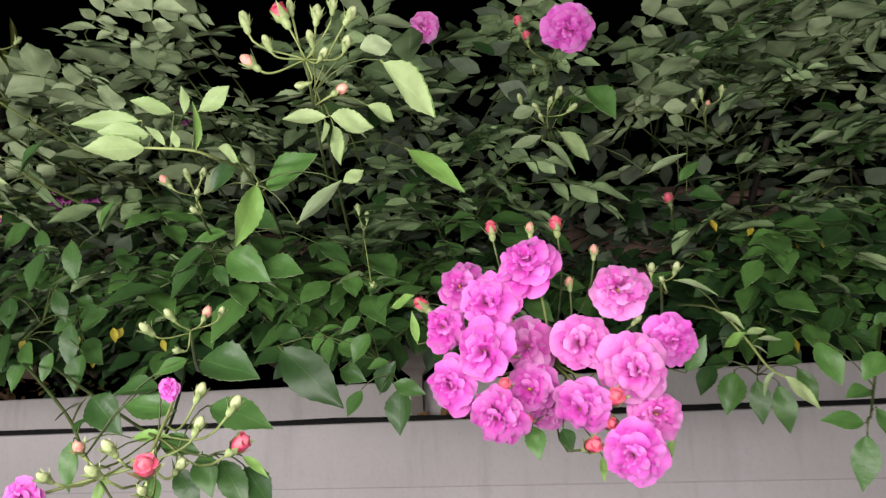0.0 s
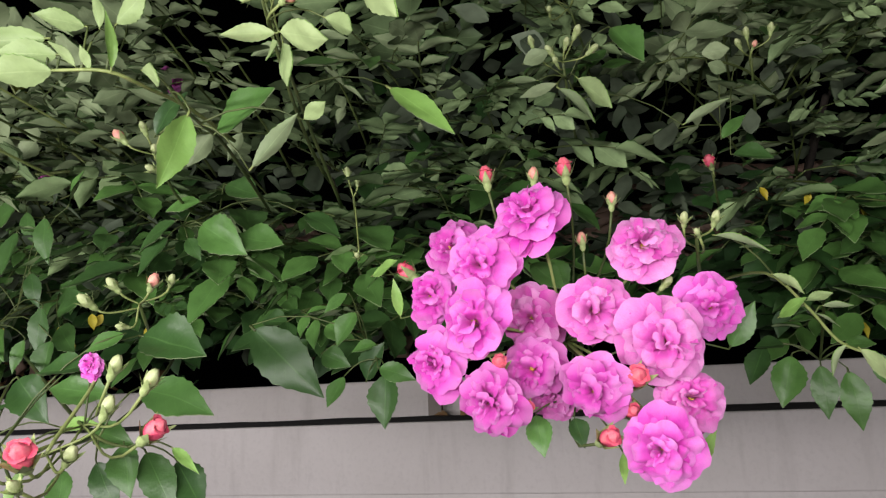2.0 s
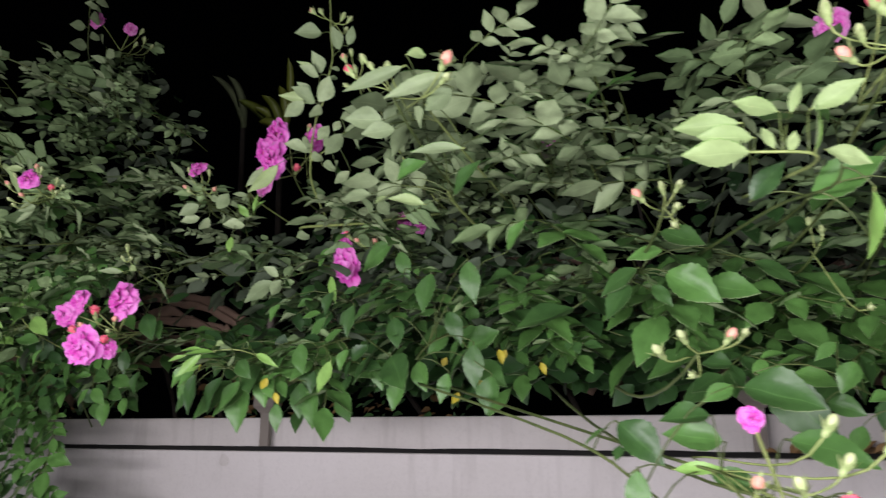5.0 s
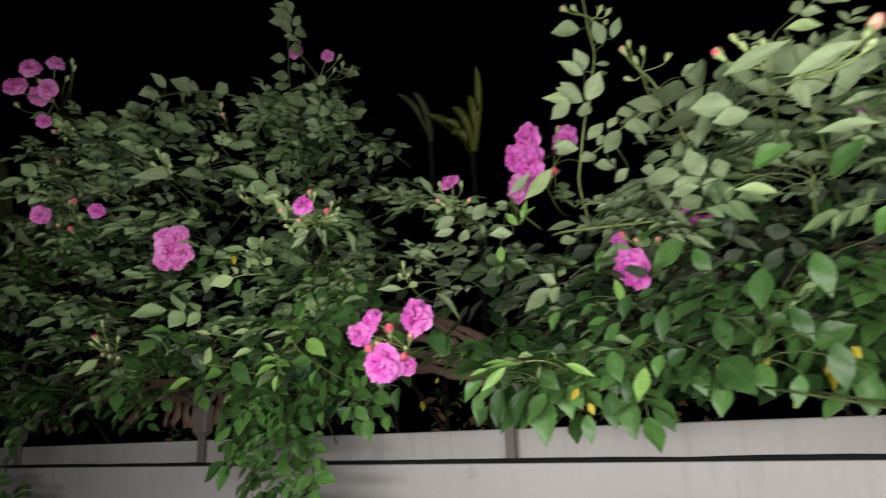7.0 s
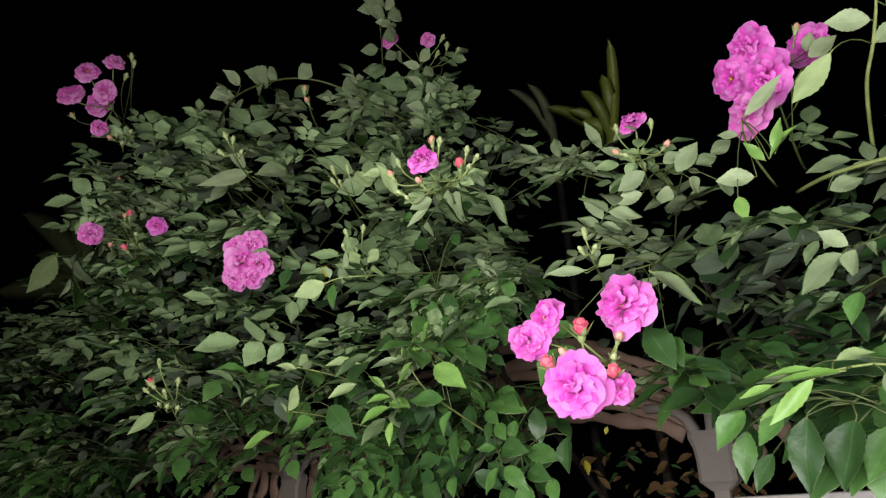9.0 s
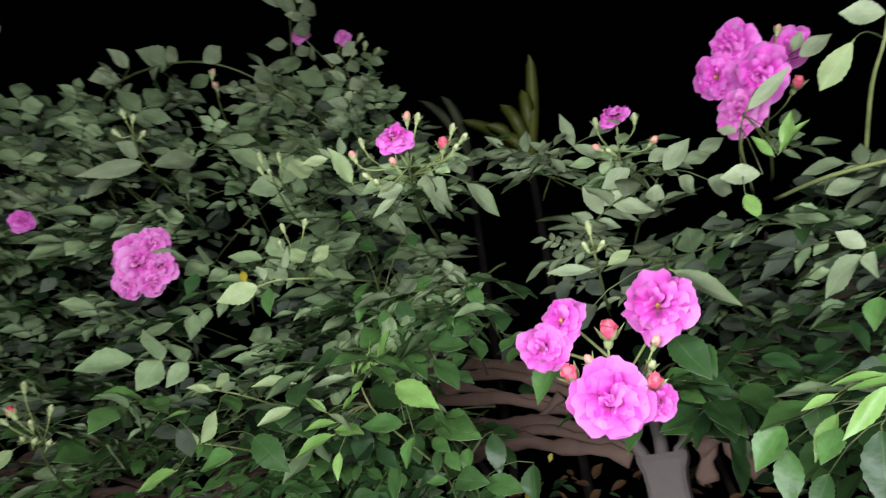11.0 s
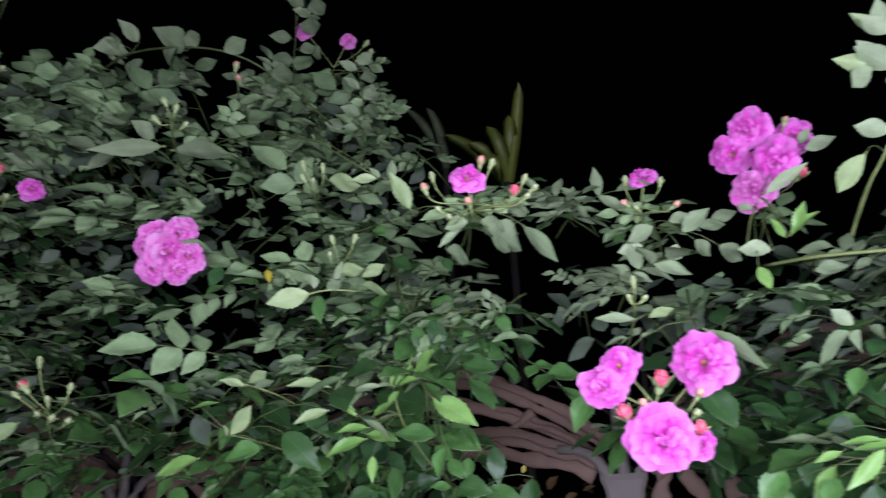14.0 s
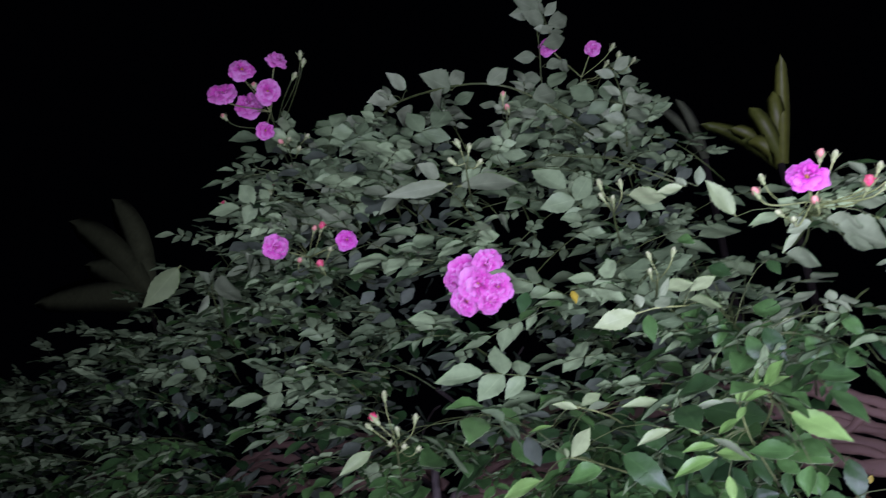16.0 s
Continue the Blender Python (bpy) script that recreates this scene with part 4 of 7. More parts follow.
# ---- flower trusses, bud sprays and the near truss ----
truss("dense truss of seventeen full pink roses over the parapet", (-0.002, 0.980, 1.583), (0.003, 0.690, 1.509),
      [(-0.010, 0.604, 1.590, 0.043), (0.057, 0.617, 1.568, 0.041), (0.026, 0.600, 1.529, 0.039), (-0.046, 0.588, 1.526, 0.042), (0.061, 0.590, 1.510, 0.044), (0.091, 0.612, 1.527, 0.037), (-0.040, 0.596, 1.478, 0.039), (0.021, 0.588, 1.484, 0.036), (0.056, 0.575, 1.452, 0.038), (-0.073, 0.605, 1.502, 0.038), (-0.041, 0.606, 1.564, 0.042), (-0.068, 0.632, 1.583, 0.037), (-0.082, 0.630, 1.548, 0.034), (-0.015, 0.632, 1.531, 0.040), (-0.015, 0.612, 1.498, 0.034), (-0.005, 0.635, 1.482, 0.030), (0.074, 0.605, 1.475, 0.035)],
      [(-0.038, 0.615, 1.626, 0.0113, "r"), (-0.007, 0.620, 1.624, 0.0099, "p"), (0.013, 0.615, 1.625, 0.0120, "r"), (0.041, 0.620, 1.602, 0.0092, "p"), (0.020, 0.625, 1.579, 0.0089, "p"), (-0.105, 0.645, 1.572, 0.0133, "r"), (-0.032, 0.595, 1.502, 0.0100, "r"), (-0.018, 0.600, 1.475, 0.0091, "r"), (0.046, 0.585, 1.490, 0.0138, "r"), (0.042, 0.595, 1.471, 0.0100, "r"), (0.029, 0.585, 1.458, 0.0130, "r"), (0.070, 0.625, 1.547, 0.0082, "g")], 21)
truss("open truss of five pink roses with red buds", (-1.132, 1.020, 1.661), (-1.083, 0.800, 1.629),
      [(-1.043, 0.738, 1.670, 0.046), (-1.126, 0.720, 1.652, 0.033), (-1.110, 0.725, 1.671, 0.031), (-1.082, 0.715, 1.607, 0.049), (-1.056, 0.735, 1.604, 0.026)],
      [(-1.077, 0.726, 1.658, 0.0146, "r"), (-1.110, 0.722, 1.632, 0.0135, "r"), (-1.094, 0.720, 1.638, 0.0092, "p"), (-1.053, 0.730, 1.628, 0.0083, "g"), (-1.048, 0.735, 1.645, 0.0094, "p"), (-1.053, 0.725, 1.616, 0.0118, "r")], 22)
truss("tight ball of seven light pink roses", (-1.788, 1.000, 1.943), (-1.695, 0.860, 1.899),
      [(-1.635, 0.795, 1.904, 0.039), (-1.674, 0.797, 1.904, 0.035), (-1.642, 0.780, 1.874, 0.042), (-1.622, 0.797, 1.869, 0.034), (-1.666, 0.790, 1.857, 0.036), (-1.635, 0.795, 1.852, 0.034), (-1.695, 0.800, 1.895, 0.028)],
      [], 23, petals=PALE)
truss("single pink rose among many pale buds", (-1.306, 0.900, 1.871), (-1.244, 0.760, 1.847),
      [(-1.231, 0.714, 1.865, 0.033)],
      [(-1.216, 0.715, 1.883, 0.0097, "p"), (-1.205, 0.715, 1.878, 0.0086, "g"), (-1.277, 0.715, 1.865, 0.0098, "p"), (-1.229, 0.705, 1.837, 0.0094, "p"), (-1.270, 0.720, 1.879, 0.0083, "g"), (-1.186, 0.720, 1.847, 0.0106, "r"), (-1.175, 0.720, 1.858, 0.0080, "g"), (-1.167, 0.725, 1.848, 0.0080, "g"), (-1.261, 0.710, 1.836, 0.0080, "g"), (-1.250, 0.710, 1.826, 0.0079, "g"), (-1.174, 0.720, 1.838, 0.0074, "g")], 24, up=0.75)
truss("small single pink rose with green buds", (-1.095, 1.000, 1.865), (-1.082, 0.930, 1.882),
      [(-1.072, 0.895, 1.918, 0.031)],
      [(-1.096, 0.895, 1.889, 0.0099, "p"), (-1.038, 0.900, 1.879, 0.0098, "p"), (-1.091, 0.895, 1.919, 0.0093, "g"), (-1.052, 0.900, 1.912, 0.0093, "g"), (-1.083, 0.890, 1.878, 0.0085, "g")], 25, up=0.8)
truss("truss of five pink roses partly behind a leaf", (-0.945, 1.100, 1.882), (-0.938, 0.990, 1.894),
      [(-0.943, 0.935, 1.973, 0.045), (-0.969, 0.935, 1.944, 0.040), (-0.931, 0.905, 1.913, 0.051), (-0.957, 0.915, 1.888, 0.044), (-0.895, 0.970, 1.970, 0.042)],
      [(-0.899, 0.930, 1.906, 0.0132, "r"), (-0.898, 0.960, 1.990, 0.0099, "p")], 26, spread=2.0, up=0.25)
truss("pink rose with half-hidden blooms and peach buds", (-0.715, 1.150, 1.771), (-0.749, 1.000, 1.770),
      [(-0.784, 0.895, 1.724, 0.049), (-0.811, 0.935, 1.772, 0.026), (-0.741, 1.000, 1.821, 0.027), (-0.706, 1.000, 1.809, 0.032)],
      [(-0.800, 0.925, 1.783, 0.0110, "r"), (-0.780, 0.920, 1.770, 0.0096, "p"), (-0.749, 0.920, 1.766, 0.0101, "p")], 27)
truss("high truss of small pink roses and buds", (-2.196, 0.930, 2.298), (-2.062, 0.760, 2.289),
      [(-2.119, 0.690, 2.334, 0.049), (-2.077, 0.700, 2.372, 0.039), (-2.001, 0.718, 2.366, 0.033), (-2.012, 0.710, 2.300, 0.041), (-2.105, 0.740, 2.327, 0.046), (-2.011, 0.710, 2.221, 0.028)],
      [(-1.947, 0.725, 2.357, 0.0128, "g"), (-1.943, 0.730, 2.342, 0.0118, "g"), (-1.958, 0.725, 2.318, 0.0117, "g"), (-2.058, 0.715, 2.337, 0.0133, "p"), (-1.977, 0.715, 2.189, 0.0123, "p"), (-2.123, 0.700, 2.292, 0.0124, "p"), (-1.960, 0.720, 2.189, 0.0113, "g"), (-1.934, 0.720, 2.162, 0.0110, "g"), (-1.926, 0.730, 2.186, 0.0111, "g")], 28, petals=PALE, up=0.45)
truss("loose truss of two pink roses and red buds", (-2.139, 0.950, 2.012), (-1.975, 0.800, 1.980),
      [(-1.942, 0.690, 1.983, 0.037), (-1.869, 0.765, 1.996, 0.028)],
      [(-1.876, 0.720, 2.009, 0.0119, "r"), (-1.874, 0.715, 1.946, 0.0124, "r"), (-1.912, 0.710, 1.960, 0.0101, "p"), (-1.892, 0.720, 2.009, 0.0103, "p"), (-1.868, 0.730, 1.971, 0.0101, "g"), (-2.106, 0.800, 2.179, 0.0168, "r"), (-2.246, 0.800, 2.187, 0.0156, "r")], 29)
truss("two small pink roses at the top of a tall shoot", (-1.737, 1.300, 2.389), (-1.677, 1.220, 2.410),
      [(-1.692, 1.165, 2.497, 0.036), (-1.608, 1.200, 2.468, 0.029)],
      [(-1.566, 1.200, 2.456, 0.0135, "g"), (-1.557, 1.200, 2.432, 0.0134, "g"), (-1.529, 1.200, 2.405, 0.0120, "g"), (-1.583, 1.200, 2.424, 0.0124, "g")], 30)
truss("pink rose and red buds high on the hedge", (0.039, 1.050, 1.898), (0.023, 0.900, 1.877),
      [(0.038, 0.790, 1.878, 0.048)],
      [(-0.015, 0.800, 1.901, 0.0120, "r"), (-0.007, 0.800, 1.882, 0.0101, "r"), (-0.001, 0.800, 1.843, 0.0075, "g")], 31)
truss("small pink rose turned aside high on the hedge", (-0.154, 1.050, 1.968), (-0.131, 0.920, 1.938),
      [(-0.136, 0.860, 1.940, 0.036)],
      [], 32)
truss("dark pink rose half hidden by pale leaves", (-0.491, 1.050, 1.836), (-0.476, 0.950, 1.869),
      [(-0.469, 0.865, 1.872, 0.033)],
      [], 33, petals=DEEP)
truss("small pink rose among dark leaves", (-0.753, 1.100, 1.741), (-0.731, 1.000, 1.775),
      [(-0.713, 0.940, 1.790, 0.030)],
      [], 34)
truss("outstretched truss of red and green buds with a dark pink rose", (-0.501, 0.950, 1.550), (-0.258, 0.500, 1.455),
      [(-0.311, 0.455, 1.446, 0.022), (-0.263, 0.530, 1.509, 0.015)],
      [(-0.223, 0.444, 1.466, 0.0144, "r"), (-0.186, 0.488, 1.474, 0.0130, "r"), (-0.264, 0.440, 1.478, 0.0091, "p"), (-0.245, 0.440, 1.478, 0.0103, "g"), (-0.251, 0.435, 1.465, 0.0102, "g"), (-0.278, 0.430, 1.463, 0.0089, "g"), (-0.210, 0.460, 1.465, 0.0099, "g"), (-0.221, 0.500, 1.508, 0.0111, "g"), (-0.216, 0.490, 1.487, 0.0108, "g"), (-0.191, 0.490, 1.499, 0.0114, "g"), (-0.222, 0.440, 1.453, 0.0088, "g")], 41, bare=True)
truss("pale green buds with a peach bud on thin stalks", (-0.391, 0.800, 1.541), (-0.300, 0.630, 1.552),
      [],
      [(-0.325, 0.590, 1.561, 0.0121, "g"), (-0.307, 0.595, 1.572, 0.0103, "g"), (-0.270, 0.593, 1.571, 0.0110, "p"), (-0.261, 0.600, 1.572, 0.0083, "g"), (-0.302, 0.600, 1.541, 0.0074, "g")], 42, bare=True)
truss("large spray of pale green rose buds with peach tips", (-0.228, 0.800, 1.696), (-0.157, 0.530, 1.726),
      [],
      [(-0.167, 0.500, 1.770, 0.0137, "r"), (-0.194, 0.500, 1.769, 0.0122, "g"), (-0.189, 0.495, 1.733, 0.0119, "p"), (-0.140, 0.505, 1.769, 0.0113, "g"), (-0.114, 0.505, 1.764, 0.0111, "g"), (-0.130, 0.510, 1.777, 0.0097, "g"), (-0.133, 0.500, 1.734, 0.0086, "g"), (-0.158, 0.514, 1.718, 0.0081, "g"), (-0.121, 0.502, 1.706, 0.0105, "p"), (-0.118, 0.505, 1.743, 0.0095, "g"), (-0.144, 0.500, 1.748, 0.0095, "g"), (-0.177, 0.500, 1.749, 0.0096, "g"), (-0.163, 0.510, 1.780, 0.0090, "g")], 43, bare=True)
truss("spray of buds at the end of a tall shoot", (-0.568, 0.860, 1.787), (-0.563, 0.600, 1.802),
      [],
      [(-0.586, 0.560, 1.836, 0.0101, "r"), (-0.571, 0.560, 1.846, 0.0080, "g"), (-0.565, 0.565, 1.839, 0.0075, "g"), (-0.556, 0.570, 1.834, 0.0075, "g"), (-0.467, 0.520, 1.803, 0.0143, "p"), (-0.472, 0.530, 1.791, 0.0094, "g"), (-0.549, 0.570, 1.839, 0.0069, "g")], 44, bare=True)
truss("small spray of green buds with a pink tip", (-0.376, 0.820, 1.687), (-0.317, 0.660, 1.683),
      [],
      [(-0.336, 0.628, 1.699, 0.0113, "p"), (-0.315, 0.630, 1.704, 0.0093, "g"), (-0.300, 0.635, 1.705, 0.0093, "g"), (-0.303, 0.630, 1.684, 0.0087, "g"), (-0.307, 0.630, 1.668, 0.0091, "g")], 60, bare=True)
truss("thin upright green buds", (-0.234, 0.900, 1.676), (-0.196, 0.780, 1.673),
      [],
      [(-0.194, 0.760, 1.692, 0.0089, "g"), (-0.184, 0.760, 1.683, 0.0083, "g"), (-0.162, 0.700, 1.598, 0.0074, "g")], 61, bare=True)
truss("spray of upright green buds", (0.011, 0.950, 1.746), (0.008, 0.790, 1.763),
      [],
      [(0.025, 0.761, 1.796, 0.0105, "g"), (0.015, 0.760, 1.786, 0.0087, "g"), (-0.002, 0.760, 1.781, 0.0099, "g"), (0.038, 0.765, 1.778, 0.0099, "g"), (-0.017, 0.760, 1.793, 0.0088, "g"), (0.003, 0.760, 1.770, 0.0075, "g")], 62, bare=True)
truss("spray of small green buds", (0.204, 1.000, 1.763), (0.179, 0.860, 1.781),
      [],
      [(0.166, 0.830, 1.794, 0.0086, "g"), (0.175, 0.830, 1.804, 0.0092, "g"), (0.198, 0.835, 1.807, 0.0092, "g"), (0.181, 0.830, 1.790, 0.0073, "p")], 63, bare=True)
truss("upright trio of pale buds", (-1.127, 0.950, 1.737), (-1.095, 0.800, 1.730),
      [],
      [(-1.092, 0.784, 1.762, 0.0092, "g"), (-1.098, 0.783, 1.745, 0.0075, "g"), (-1.083, 0.785, 1.743, 0.0075, "g")], 64, bare=True)
truss("pale buds on a sprig before dark leaves", (-1.481, 0.930, 1.829), (-1.410, 0.790, 1.814),
      [],
      [(-1.408, 0.770, 1.851, 0.0084, "g"), (-1.381, 0.775, 1.850, 0.0084, "g"), (-1.407, 0.765, 1.830, 0.0077, "g")], 65, bare=True)
truss("small dull red and green buds", (-1.875, 0.900, 1.639), (-1.777, 0.770, 1.673),
      [],
      [(-1.788, 0.734, 1.717, 0.0132, "r"), (-1.769, 0.735, 1.744, 0.0110, "g"), (-1.721, 0.740, 1.710, 0.0098, "g"), (-1.748, 0.735, 1.697, 0.0099, "g"), (-1.736, 0.735, 1.675, 0.0105, "g"), (-1.717, 0.740, 1.671, 0.0097, "g"), (-1.794, 0.730, 1.706, 0.0095, "g"), (-1.760, 0.735, 1.681, 0.0092, "g")], 66, bare=True)
truss("pale green buds near the hedge top", (-1.720, 0.900, 2.056), (-1.636, 0.760, 2.024),
      [],
      [(-1.632, 0.735, 2.064, 0.0114, "g"), (-1.613, 0.737, 2.051, 0.0098, "g"), (-1.644, 0.735, 2.040, 0.0107, "g"), (-1.602, 0.745, 2.027, 0.0097, "g")], 67, bare=True)
truss("brownish buds on an arching cane", (-1.702, 1.000, 2.194), (-1.659, 0.920, 2.196),
      [],
      [(-1.651, 0.900, 2.230, 0.0129, "p"), (-1.646, 0.900, 2.204, 0.0118, "p")], 68, bare=True)
truss("pale upright buds over the saddle of the hedge", (-1.508, 0.950, 1.944), (-1.463, 0.830, 1.931),
      [],
      [(-1.466, 0.800, 1.970, 0.0105, "g"), (-1.441, 0.805, 1.964, 0.0097, "g"), (-1.466, 0.800, 1.952, 0.0090, "g"), (-1.451, 0.800, 1.944, 0.0082, "g")], 69, bare=True)
truss("green buds beside the open roses", (0.109, 0.850, 1.565), (0.090, 0.660, 1.568),
      [],
      [(0.083, 0.620, 1.585, 0.0082, "g"), (0.102, 0.625, 1.585, 0.0086, "g"), (0.089, 0.620, 1.575, 0.0060, "g")], 70, bare=True)
truss("buds at the fork of an upright shoot", (-0.691, 0.840, 1.900), (-0.713, 0.800, 1.935),
      [],
      [(-0.732, 0.790, 1.997, 0.0112, "p"), (-0.720, 0.800, 1.983, 0.0097, "g"), (-0.709, 0.800, 1.994, 0.0097, "g"), (-0.726, 0.800, 2.009, 0.0090, "g"), (-0.681, 0.820, 1.984, 0.0104, "g"), (-0.734, 0.800, 1.959, 0.0090, "g")], 71, bare=True)
truss("small buds at the top of the tall shoot", (-0.794, 0.858, 2.060), (-0.798, 0.860, 2.097),
      [],
      [(-0.835, 0.860, 2.134, 0.0112, "p"), (-0.819, 0.860, 2.130, 0.0103, "g"), (-0.776, 0.860, 2.112, 0.0108, "g"), (-0.764, 0.860, 2.103, 0.0099, "g"), (-0.771, 0.860, 2.087, 0.0091, "g")], 72, bare=True)
truss("lone red bud deep among the leaves", (0.172, 1.100, 1.712), (0.156, 1.000, 1.707),
      [],
      [(0.141, 0.920, 1.711, 0.0128, "r")], 80, bare=True)


# ---- single shoots that stand out ----
def smooth_line(pts, steps=4):
    """The same line with rounded corners."""
    out = []
    for i in range(len(pts) - 1):
        a, b, c, d = pts[max(i - 1, 0)], pts[i], pts[i + 1], pts[min(i + 2, len(pts) - 1)]
        for k in range(steps):
            t = k / steps
            out.append(0.5 * (2 * b + (c - a) * t + (2 * a - 5 * b + 4 * c - d) * t * t + (3 * b - a - 3 * c + d) * t ** 3))
    return out + [pts[-1]]


# which way the upper side of a leaf turns
SIDES = {"over": (0.05, -0.85, 0.5), "under": (0.05, 0.72, 0.7), "flat": (0.0, -0.12, 1.0), "edge": (0.75, -0.35, 0.55)}


def sprig(label, line, leaves, cane=CANE, r0=0.0022, r1=0.0010):
    """A single shoot along given points, with leaves set one by one from foot to tip, each on a stalk of its own."""
    root = Vector(line[0])
    pick = random.Random(label)
    thing = tagged(new("rose_shoot"), label, "rose shoot", "shoots of the rose hedge")
    thing.location = root
    path = smooth_line([Vector(p) - root for p in line])
    add_stem(thing, path, r0 * 0.75, r1 * 0.8, cane, "cane")
    for foot, tip, kinds, side in leaves:
        foot, tip = Vector(foot) - root, Vector(tip) - root
        near = min(path, key=lambda p: (p - foot).length)
        if (near - foot).length > 0.006:
            add_stem(thing, bend(near, foot, (0, 0, 0.15 * (near - foot).length), 5), 0.0007, 0.0005, CANE, "leaf_stalk")
        normal = Vector(SIDES[side]) + Vector([pick.uniform(-0.22, 0.22) for _ in range(3)])
        put("leaf", pick.choice(kinds), thing, basis(foot, tip - foot, normal, (tip - foot).length / 0.05))
    return thing


sprig("bright young shoot with pale lime leaflets", [(-0.251, 0.660, 1.693), (-0.223, 0.560, 1.676), (-0.212, 0.500, 1.664), (-0.217, 0.475, 1.663), (-0.247, 0.472, 1.667), (-0.268, 0.470, 1.669)],
      [((-0.247, 0.472, 1.667), (-0.288, 0.460, 1.666), YLEAF, "under"),
       ((-0.245, 0.472, 1.676), (-0.278, 0.460, 1.677), YLEAF, "under"),
       ((-0.251, 0.470, 1.686), (-0.293, 0.458, 1.685), YLEAF, "under"),
       ((-0.230, 0.474, 1.691), (-0.256, 0.462, 1.697), YLEAF, "under"),
       ((-0.224, 0.476, 1.689), (-0.218, 0.464, 1.705), YLEAF, "under"),
       ((-0.214, 0.476, 1.690), (-0.184, 0.464, 1.700), YLEAF, "under"),
       ((-0.214, 0.475, 1.662), (-0.206, 0.463, 1.691), NLEAF, "edge"),
       ((-0.235, 0.473, 1.667), (-0.242, 0.461, 1.679), YLEAF, "under"),
       ((-0.227, 0.474, 1.664), (-0.224, 0.462, 1.673), YLEAF, "under")], PEDICEL, 0.002, 0.001)
sprig("shoot with a bright folded leaf and broad green leaves", [(-0.296, 0.800, 1.676), (-0.232, 0.620, 1.670), (-0.201, 0.530, 1.656), (-0.197, 0.500, 1.662)],
      [((-0.182, 0.500, 1.645), (-0.191, 0.488, 1.598), YLEAF, "edge"),
       ((-0.212, 0.570, 1.660), (-0.163, 0.558, 1.683), SLEAF, "over"),
       ((-0.250, 0.560, 1.660), (-0.226, 0.548, 1.686), SLEAF, "over"),
       ((-0.179, 0.560, 1.628), (-0.138, 0.548, 1.659), NLEAF, "under"),
       ((-0.142, 0.560, 1.657), (-0.122, 0.548, 1.661), YLEAF, "under"),
       ((-0.207, 0.490, 1.669), (-0.184, 0.478, 1.653), YLEAF, "under")])
sprig("spray of long pale leaves below the buds", [(-0.216, 0.800, 1.669), (-0.170, 0.620, 1.689), (-0.148, 0.540, 1.700), (-0.147, 0.520, 1.716)],
      [((-0.112, 0.510, 1.738), (-0.080, 0.498, 1.734), SLEAF, "under"),
       ((-0.093, 0.500, 1.722), (-0.052, 0.488, 1.672), YLEAF, "under"),
       ((-0.136, 0.515, 1.692), (-0.166, 0.503, 1.691), YLEAF, "under"),
       ((-0.136, 0.515, 1.693), (-0.101, 0.503, 1.675), YLEAF, "under"),
       ((-0.133, 0.515, 1.686), (-0.125, 0.503, 1.652), YLEAF, "under"),
       ((-0.110, 0.520, 1.700), (-0.083, 0.508, 1.680), YLEAF, "under"),
       ((-0.107, 0.620, 1.701), (-0.056, 0.608, 1.658), NLEAF, "over"),
       ((-0.139, 0.515, 1.689), (-0.136, 0.503, 1.668), YLEAF, "under")])
sprig("pale leaves under a spray of upright buds", [(0.029, 0.950, 1.744), (0.017, 0.820, 1.755), (0.012, 0.790, 1.763)],
      [((0.020, 0.765, 1.753), (0.050, 0.753, 1.715), YLEAF, "under"),
       ((0.003, 0.760, 1.744), (0.041, 0.748, 1.704), NLEAF, "under"),
       ((-0.027, 0.770, 1.775), (-0.000, 0.758, 1.779), SLEAF, "under"),
       ((0.052, 0.790, 1.809), (0.081, 0.778, 1.770), SLEAF, "over"),
       ((-0.013, 0.770, 1.757), (-0.041, 0.758, 1.758), NLEAF, "under"),
       ((0.004, 0.770, 1.752), (-0.031, 0.758, 1.738), NLEAF, "under"),
       ((0.107, 0.800, 1.709), (0.145, 0.788, 1.727), NLEAF, "under")])
sprig("row of small rounded pale leaflets", [(0.235, 1.000, 1.791), (0.185, 0.900, 1.794), (0.130, 0.860, 1.799), (0.094, 0.850, 1.793)],
      [((0.108, 0.850, 1.802), (0.115, 0.838, 1.813), SLEAF, "under"),
       ((0.124, 0.850, 1.800), (0.133, 0.838, 1.811), SLEAF, "under"),
       ((0.136, 0.855, 1.799), (0.163, 0.843, 1.795), SLEAF, "under"),
       ((0.105, 0.850, 1.794), (0.119, 0.838, 1.774), SLEAF, "under"),
       ((0.142, 0.860, 1.791), (0.160, 0.848, 1.773), SLEAF, "under"),
       ((0.149, 0.880, 1.718), (0.169, 0.868, 1.739), SLEAF, "over"),
       ((0.156, 0.880, 1.702), (0.192, 0.868, 1.695), SLEAF, "over")])
